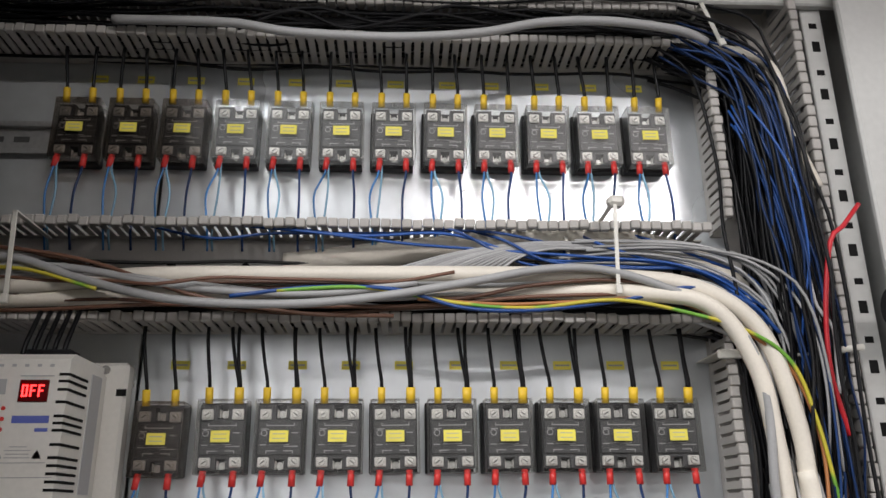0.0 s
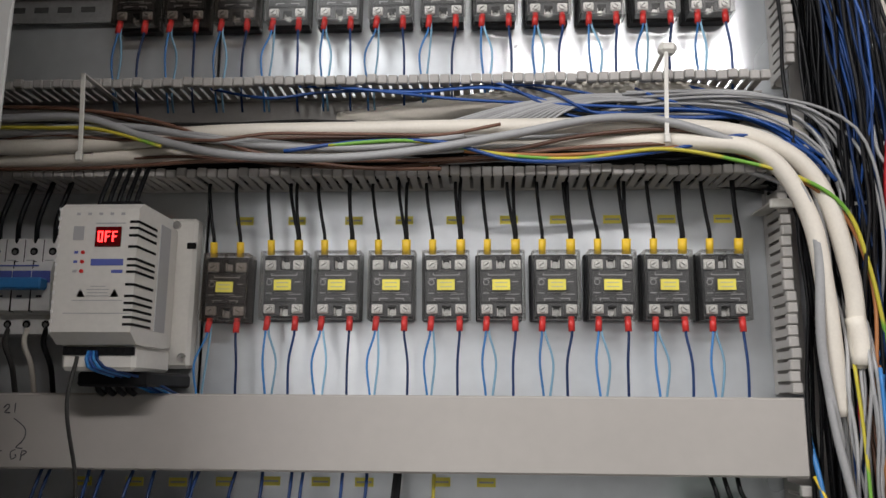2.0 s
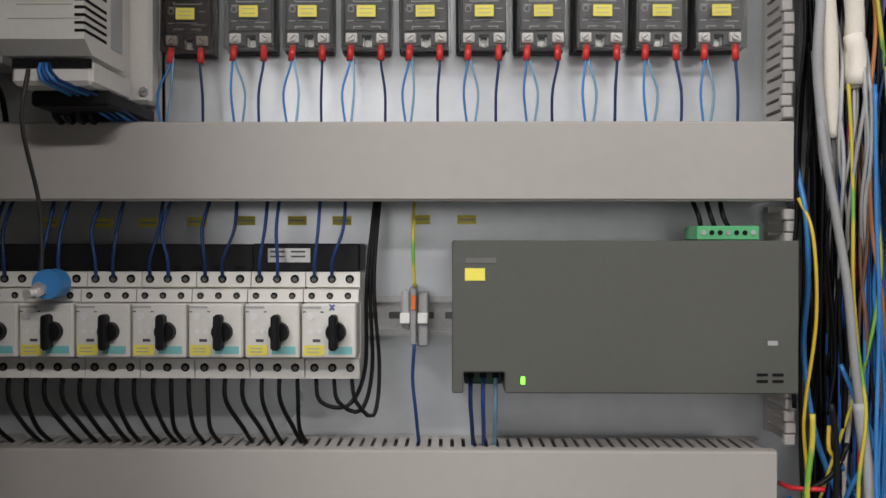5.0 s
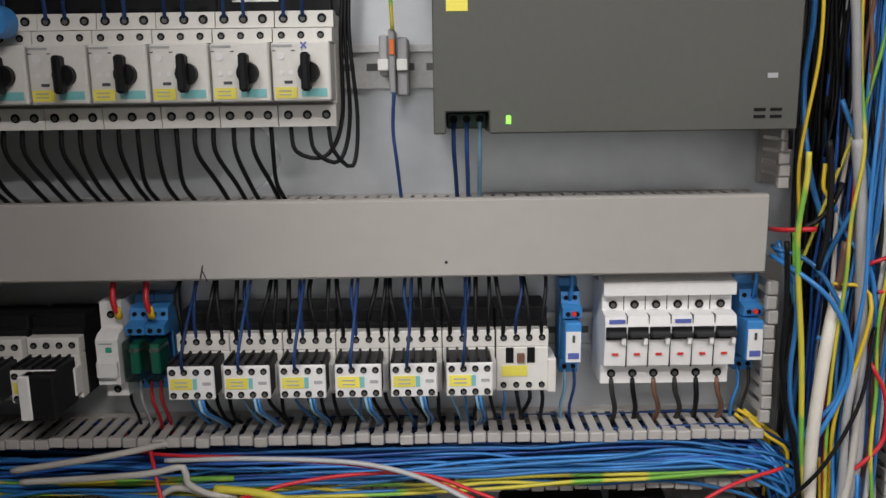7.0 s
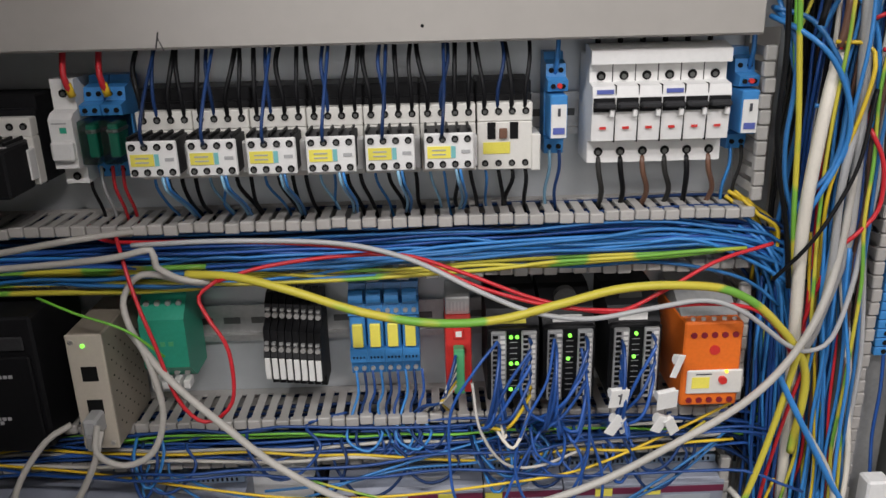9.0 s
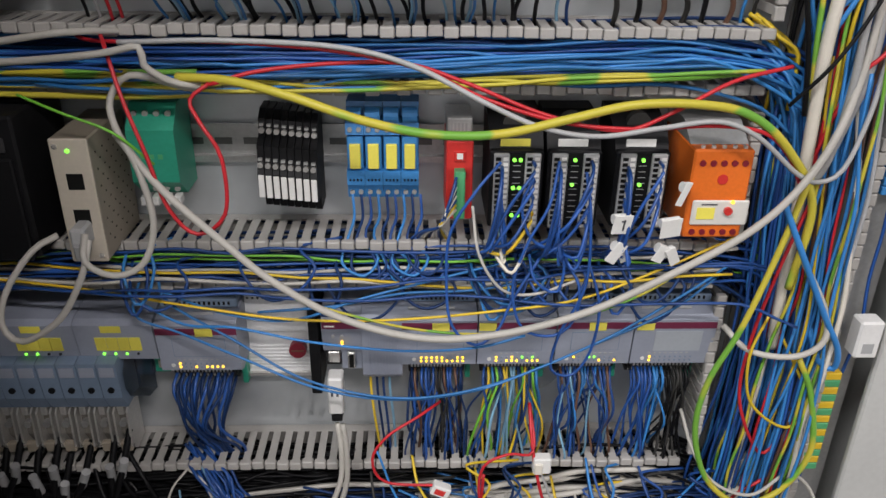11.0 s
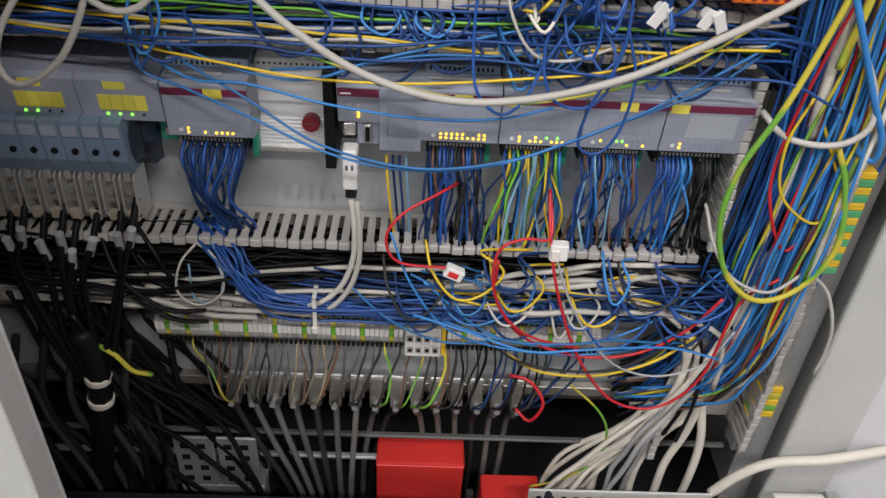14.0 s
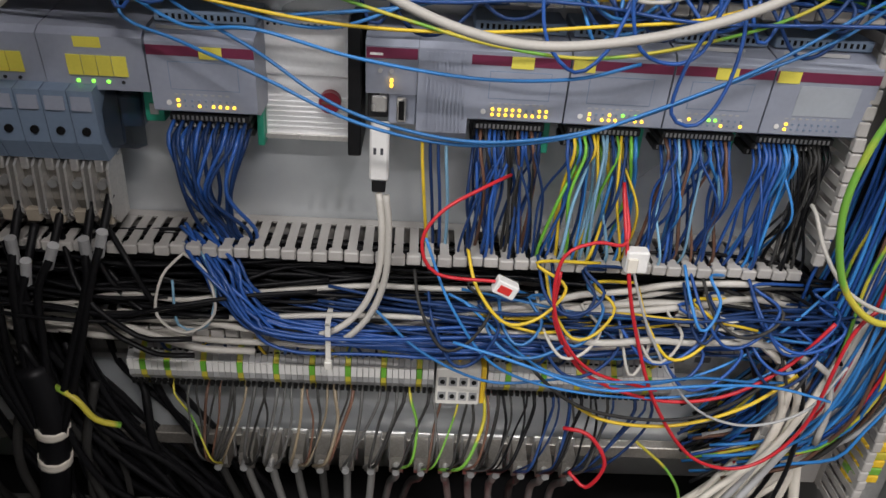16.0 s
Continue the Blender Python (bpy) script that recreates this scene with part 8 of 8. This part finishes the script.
# input module wires
for i, x0 in enumerate((0.0985, 0.1450, 0.2000)):
    for k in range(13):
        side = -1 if k % 3 else 1
        x, z = x0 + side * 0.0125, 0.968 - (k % 13) * 0.0046
        if i == 2 and side > 0 and k > 6:
            continue
        m = W_BLUE if (i or k < 9) else (W_WHITE, W_YELLOW, W_STRIPE, W_WHITE)[k % 4]
        xt = x0 - 0.020 + rng.uniform(-0.012, 0.014) if i < 2 else x0 - 0.016 + rng.uniform(-0.01, 0.01)
        wire([(x, -0.080, z), (x - 0.001, -0.094, z - 0.004), ((x + xt) / 2, -0.098 - rng.uniform(0, 0.012), z - 0.030), (xt, -0.085 - rng.uniform(0, 0.015), 0.895), (xt + rng.uniform(-0.01, 0.01), -0.050, 0.868)], 0.0015, m, "blue wire from an input module terminal", "input wires")
for k in range(8):
    x = 0.085 - 0.035 * k / 8
    wire([(0.0505, -0.074, 0.952 - k * 0.004), (0.045 - k * 0.001, -0.084, 0.935 - k * 0.003), (0.038, -0.080, 0.912), (0.022 + k * 0.003, -0.062, 0.898), (0.01 + 0.006 * k, -0.045, 0.880)], 0.0013, (W_BLUE, W_BLUE, W_WHITE, W_DKBLUE, W_WHITE, W_BLUE, W_YELLOW, W_WHITE)[k], "thin wire from the bus coupler plug", "input wires")
for k in range(9):
    x = -0.036 + k * 0.0072
    a, z0 = rng.uniform(0.008, 0.016), 0.868 + rng.uniform(-0.004, 0.004)
    wire([(x, -0.044, 0.925), (x + 0.001, -0.048, 0.905), (x - 0.004, -0.052, 0.890), (x + rng.uniform(-0.012, 0.012), -0.068, z0), (x + a, -0.072, z0 - 0.010), (x + a + 0.012, -0.066, z0 + 0.004), (x + a, -0.055, z0 + 0.012)], 0.0013, (W_LTBLUE, W_DKBLUE, W_BLUE)[k % 3], "thin wire curling below the blue interface relays", "interface wires")

# loose loops of wire over the narrow duct
for k in range(22):
    x, z = rng.uniform(-0.24, 0.27), 0.858 + rng.uniform(-0.010, 0.012)
    if k < 8:
        x = rng.uniform(0.09, 0.24)
    w, h = rng.uniform(0.012, 0.035), rng.uniform(0.008, 0.026)
    m = (W_BLUE, W_DKBLUE, W_LTBLUE, W_BLUE, W_DKBLUE)[k % 5]
    wire([(x - w, -0.055, z + 0.012), (x - w * 0.8, -0.082, z), (x - w * 0.2, -0.090, z - h), (x + w * 0.5, -0.088, z - h * 0.8), (x + w, -0.080, z + 0.004), (x + w * 0.6, -0.066, z + 0.016), (x + w * 1.6, -0.05, z + 0.018)], 0.0014, m, "loose loop of blue wire over the duct", "loose loops")
# loose loops in the lower duct
for k in range(26):
    x, z = rng.uniform(0.00, 0.29), 0.605 + rng.uniform(-0.03, 0.03)
    w, h = rng.uniform(0.012, 0.04), rng.uniform(0.010, 0.03)
    m = (W_LTBLUE, W_BLUE, W_GREYBLACK, W_DKBLUE, W_YELLOW, W_DKBLUE, W_PALE, W_BLUE)[k % 8]
    wire([(x - w, -0.060, z + 0.02), (x - w * 0.8, -0.085, z), (x - w * 0.2, -0.096, z - h), (x + w * 0.5, -0.094, z - h * 0.8), (x + w, -0.086, z + 0.004), (x + w * 0.4, -0.074, z + 0.018), (x + w * 1.8, -0.06, z + 0.012)], 0.0014, m, "loose loop of wire over the lower duct", "loose loops")
# wires behind the terminal strip and down to the shield clamps
for k in range(62):
    x = -0.235 + k * 0.0070 + rng.uniform(-0.003, 0.003)
    if rng.random() < 0.15:
        continue
    m = rng.choice((W_MIDGREY, TAN_CORE, W_GREYBLACK, W_MIDGREY, W_GREYBLACK, W_BROWN, W_EARTH if k % 3 == 0 else W_GREYBLACK)) if x < 0.05 else rng.choice((W_BLACK, W_GREYBLACK, W_BLACK, W_DKBLUE))
    c = max(-0.20, min(0.13, -0.200 + 0.0235 * round((x - 0.012 + 0.194) / 0.0235))) + rng.uniform(-0.008, 0.006)
    bow = rng.uniform(-0.004, 0.010)
    wire([(x, -0.040, 0.498), (x + bow * 0.2, -0.050, 0.490), (x * 0.75 + c * 0.25 + bow, -0.056, 0.468), (x * 0.3 + c * 0.7 + bow, -0.060 - rng.uniform(0, 0.014), 0.436), (c, -0.050, 0.408)], rng.choice((0.0010, 0.0012, 0.0014, 0.0017)), m, "thin core from a strip terminal to a shield clamp", "strip cores")
    if k % 2 == 0:
        wire([(x, -0.038, 0.528), (x + rng.uniform(-0.003, 0.003), -0.050, 0.540), (x + rng.uniform(-0.01, 0.01), -0.052, 0.556), (x + rng.uniform(-0.01, 0.01), -0.040, 0.575)], 0.0013, (W_DKBLUE, W_BLACK, W_YELLOW, W_BLUE)[(k // 2) % 4], "thin wire from the lower duct into a strip terminal", "strip wires")
# round grey cables from the shield clamps to the cabinet bottom
for i in range(15):
    x = -0.200 + 0.0235 * i
    lean = (-0.075 - x) * 0.5 if i < 9 else (0.10 - x) * 0.2
    back = 0.045 if i >= 7 else 0.0
    cable("shielded_cable", [(x, -0.034, 0.412), (x, -0.036, 0.385), (x + lean * 0.35, -0.045 + back, 0.335), (x + lean * 0.8, -0.050 + back, 0.27), (x + lean, -0.04 + back, 0.20), (x + lean, -0.03 + back, 0.12)], 0.0038, W_MIDGREY if i % 4 else W_GREYBLACK, "grey round cable from a shield clamp to the bottom", "shielded cables")
for i in range(6):
    cable("black_cable", [(-0.30 - 0.03 * i, -0.05, 0.50), (-0.31 - 0.03 * i, -0.07, 0.42), (-0.29 - 0.03 * i, -0.06, 0.30), (-0.28 - 0.025 * i, -0.05, 0.12)], 0.0042, W_GREYBLACK, "dark round cable running to the cabinet bottom", "dark cables")

# wires beside the inverter, above and below the four-pole breaker
for i in range(4):
    x = -0.415 + i * 0.0178
    wire([(x, -0.045, 1.668), (x + 0.002, -0.048, 1.69), (x + 0.008, -0.04, 1.728)], 0.0024, W_BLACK, "black supply wire into the four-pole breaker", "breaker wires")
    wire([(x, -0.045, 1.590), (x + 0.004, -0.055, 1.575), (x + 0.010, -0.05, 1.555), (x + 0.004, -0.03, 1.528)], 0.0024, (W_BLACK, W_GREYBLACK, W_WHITE, W_BLACK)[i], "wire below the four-pole breaker", "breaker wires")
for i in range(5):
    wire([(-0.30 + i * 0.008, -0.09, 1.686), (-0.299 + i * 0.008, -0.088, 1.70), (-0.297 + i * 0.008, -0.075, 1.73)], 0.0020, W_BLACK, "black supply wire into the inverter", "inverter leads")
for i in range(4):
    wire([(-0.292 + i * 0.008, -0.08, 1.545), (-0.294 + i * 0.009, -0.075, 1.535), (-0.292 + i * 0.009, -0.05, 1.526)], 0.0026, W_BLACK, "black motor wire below the inverter", "inverter leads")


# ---------------------------------------------------------------- cable ties, connectors and paper tags
def tie(x, y, z, w, h, d, tilt=0.0, label="white nylon cable tie round the cables"):
    """A thin strap loop with its lock head and cut tail."""
    ob = thing("cable_tie", label, "cable tie", x, y, z, "cable ties")
    ob.matrix_basis = pose(x, y, z, 0, tilt, 0)
    part("strap", box(-w / 2, w / 2, -d, -d + 0.0014, -h / 2, h / 2, 0.0004), W_TIE, ob)
    part("strap", box(-w / 2, w / 2, -d, 0.0, h / 2 - 0.0014, h / 2), W_TIE, ob)
    part("lock_head", box(-w * 0.75, w * 0.75, -d - 0.003, -d + 0.001, -h / 2 - 0.003, -h / 2 + 0.005, 0.0008), W_TIE, ob)
    return ob


part("knot", box(-0.006, 0.009, -0.072, -0.060, 0.036, 0.046, 0.003), W_TIE, tie(0.190, -0.028, 1.786, 0.0036, 0.084, 0.070, 2))
tie(0.158, -0.002, 1.794, 0.0034, 0.034, 0.046, -4)
tie(-0.318, -0.03, 1.772, 0.0042, 0.078, 0.070, -3)
tie(0.312, -0.01, 2.030, 0.0045, 0.050, 0.062, -18)
tie(0.291, -0.005, 1.698, 0.014, 0.005, 0.06, 0)
tie(-0.093, -0.055, 0.578, 0.0042, 0.040, 0.034, 0)
con = thing("splice_connector", "clear lever connector joining two red leads", "connector", 0.137, -0.088, 0.668)
part("body", box(-0.0085, 0.0085, -0.007, 0.004, -0.009, 0.009, 0.0012), PAPER, con)
part("lever", box(-0.0075, 0.0, -0.009, -0.006, -0.008, 0.004, 0.0006), W_WHITE, con)
con2 = thing("splice_connector", "small clear connector on the end of a red lead", "connector", 0.041, -0.095, 0.643)
con2.matrix_basis = pose(0.041, -0.095, 0.643, 0, 25, 0)
part("body", box(-0.009, 0.009, -0.006, 0.004, -0.006, 0.006, 0.001), PAPER, con2)
part("inlay", box(-0.006, 0.004, -0.0066, -0.006, -0.003, 0.003), RED, con2)


def paper_tag(x, y, z, tilt, w=0.015, h=0.018, mark=False):
    ob = thing("paper_tag", "white paper tag wrapped round blue wires", "tag", group="paper tags")
    ob.matrix_basis = pose(x, y, z, 8, tilt, 12)
    part("flag", box(-w / 2, w / 2, -0.0012, 0.0, -h / 2, h / 2, 0.0004), PAPER, ob)
    part("wrap", cyl(0, 0.003, h * 0.2, 0.0042, w * 0.9, "x", 12), PAPER, ob)
    if mark:
        bar(0.0004, 0.0018, -0.0013, -0.005, 0.005, PRINT_DARK, ob, "digit_one")
        bar(-0.0016, 0.0006, -0.0014, 0.0028, 0.0042, PRINT_DARK, ob, "digit_one_flag")
    return ob


paper_tag(0.1800, -0.108, 0.926, 4, 0.016, 0.017, True)
paper_tag(0.1790, -0.104, 0.899, 30, 0.010, 0.020)
paper_tag(0.1860, -0.100, 0.897, -25, 0.009, 0.018)
paper_tag(0.2200, -0.106, 0.922, -3, 0.018, 0.017)
paper_tag(0.2170, -0.100, 0.896, 25, 0.010, 0.016)
paper_tag(0.2270, -0.100, 0.894, -28, 0.009, 0.018)
paper_tag(0.2290, -0.098, 0.948, 15, 0.006, 0.022)
for x, z, lean in ((-0.378, 0.637, -3), (-0.348, 0.635, -4), (-0.329, 0.645, 6), (-0.323, 0.626, 14), (-0.302, 0.641, 24), (-0.275, 0.647, 4), (-0.263, 0.654, 18), (-0.365, 0.649, 14)):
    sl = thing("cable_sleeve", "pale shrink sleeve on a black bus cable", "sleeve", group="cable sleeves")
    sl.matrix_basis = pose(x, -0.075, z, 10, lean, 0)
    part("tube", cyl(0, 0, 0, 0.0042, 0.024, "z", 12), W_GREY, sl)
    wire([(x + 0.004 * lean / 20 + 0.002, -0.056, z + 0.032), (x, -0.075, z), (x - 0.010 * lean / 20, -0.082, z - 0.03), (x * 0.6 - 0.135, -0.090, 0.545), (x * 0.2 - 0.262, -0.094, 0.478)], 0.0034, W_BLACK, "thick black cable from a bus plug", "bus cables")

# white cables fanning down from the side duct
bundle("white_fan", [(0.352, -0.070, 0.66), (0.325, -0.080, 0.54), (0.270, -0.082, 0.43), (0.215, -0.075, 0.345), (0.17, -0.06, 0.26), (0.15, -0.05, 0.12)], 3, 0.0034, W_WHITE, "white cable fanning down to the cabinet bottom", 0.014, 0.006, 120)
bundle("white_fan", [(0.345, -0.068, 0.62), (0.315, -0.076, 0.50), (0.275, -0.078, 0.40), (0.262, -0.07, 0.32), (0.255, -0.06, 0.22), (0.25, -0.05, 0.12)], 3, 0.0034, W_GREY, "grey cable fanning down to the cabinet bottom", 0.012, 0.005, 121)
# pale bands round the taped trunk
for z0, z1, x0, x1, y0, y1 in ((0.478, 0.486, -0.3236, -0.3226, -0.0888, -0.0893), (0.440, 0.449, -0.3297, -0.3284, -0.0852, -0.0858)):
    tagged(tubes("cable_band", [smooth_line([(x0, y0, z0), ((x0 + x1) / 2, (y0 + y1) / 2, (z0 + z1) / 2), (x1, y1, z1)], 0.003)], 0.0142, W_WHITE, 14), "pale band wrapped round the black taped trunk", "cable band")
# dark cable mass at the bottom beside the taped trunk
bundle("cable_mass", [(-0.33, -0.02, 0.50), (-0.32, -0.035, 0.46), (-0.31, -0.04, 0.40), (-0.30, -0.04, 0.30), (-0.29, -0.04, 0.12)], 7, 0.0042, W_BLACK, "mass of black cables beside the taped trunk", 0.022, 0.012, 70)
bundle("cable_mass", [(-0.45, -0.02, 0.50), (-0.40, -0.03, 0.45), (-0.36, -0.03, 0.36), (-0.35, -0.03, 0.12)], 6, 0.0036, W_GREYBLACK, "mass of dark grey cables at the cabinet bottom", 0.030, 0.014, 71)
bundle("cable_mass", [(-0.34, -0.02, 0.60), (-0.31, -0.02, 0.46), (-0.22, -0.02, 0.33), (-0.17, -0.02, 0.22), (-0.16, -0.02, 0.11)], 22, 0.0034, W_BLACK, "mass of black cables behind the bracket", 0.030, 0.010, 72)
bundle("cable_mass", [(-0.62, -0.03, 0.60), (-0.4, -0.035, 0.60), (-0.2, -0.035, 0.605), (-0.05, -0.035, 0.60)], 30, 0.0018, W_BLACK, "black wires packed in the lower duct", 0.014, 0.008, 73)
bundle("cable_mass", [(-0.62, -0.058, 0.615), (-0.40, -0.066, 0.61), (-0.28, -0.068, 0.60), (-0.18, -0.06, 0.60), (-0.08, -0.05, 0.61)], 16, 0.0018, W_BLACK, "black wires across the lower duct", 0.012, 0.008, 75)
bundle("cable_mass", [(-0.30, -0.03, 0.66), (-0.28, -0.05, 0.63), (-0.25, -0.055, 0.60), (-0.20, -0.05, 0.59)], 10, 0.0024, W_BLACK, "black cables behind the bus cables", 0.014, 0.008, 76)
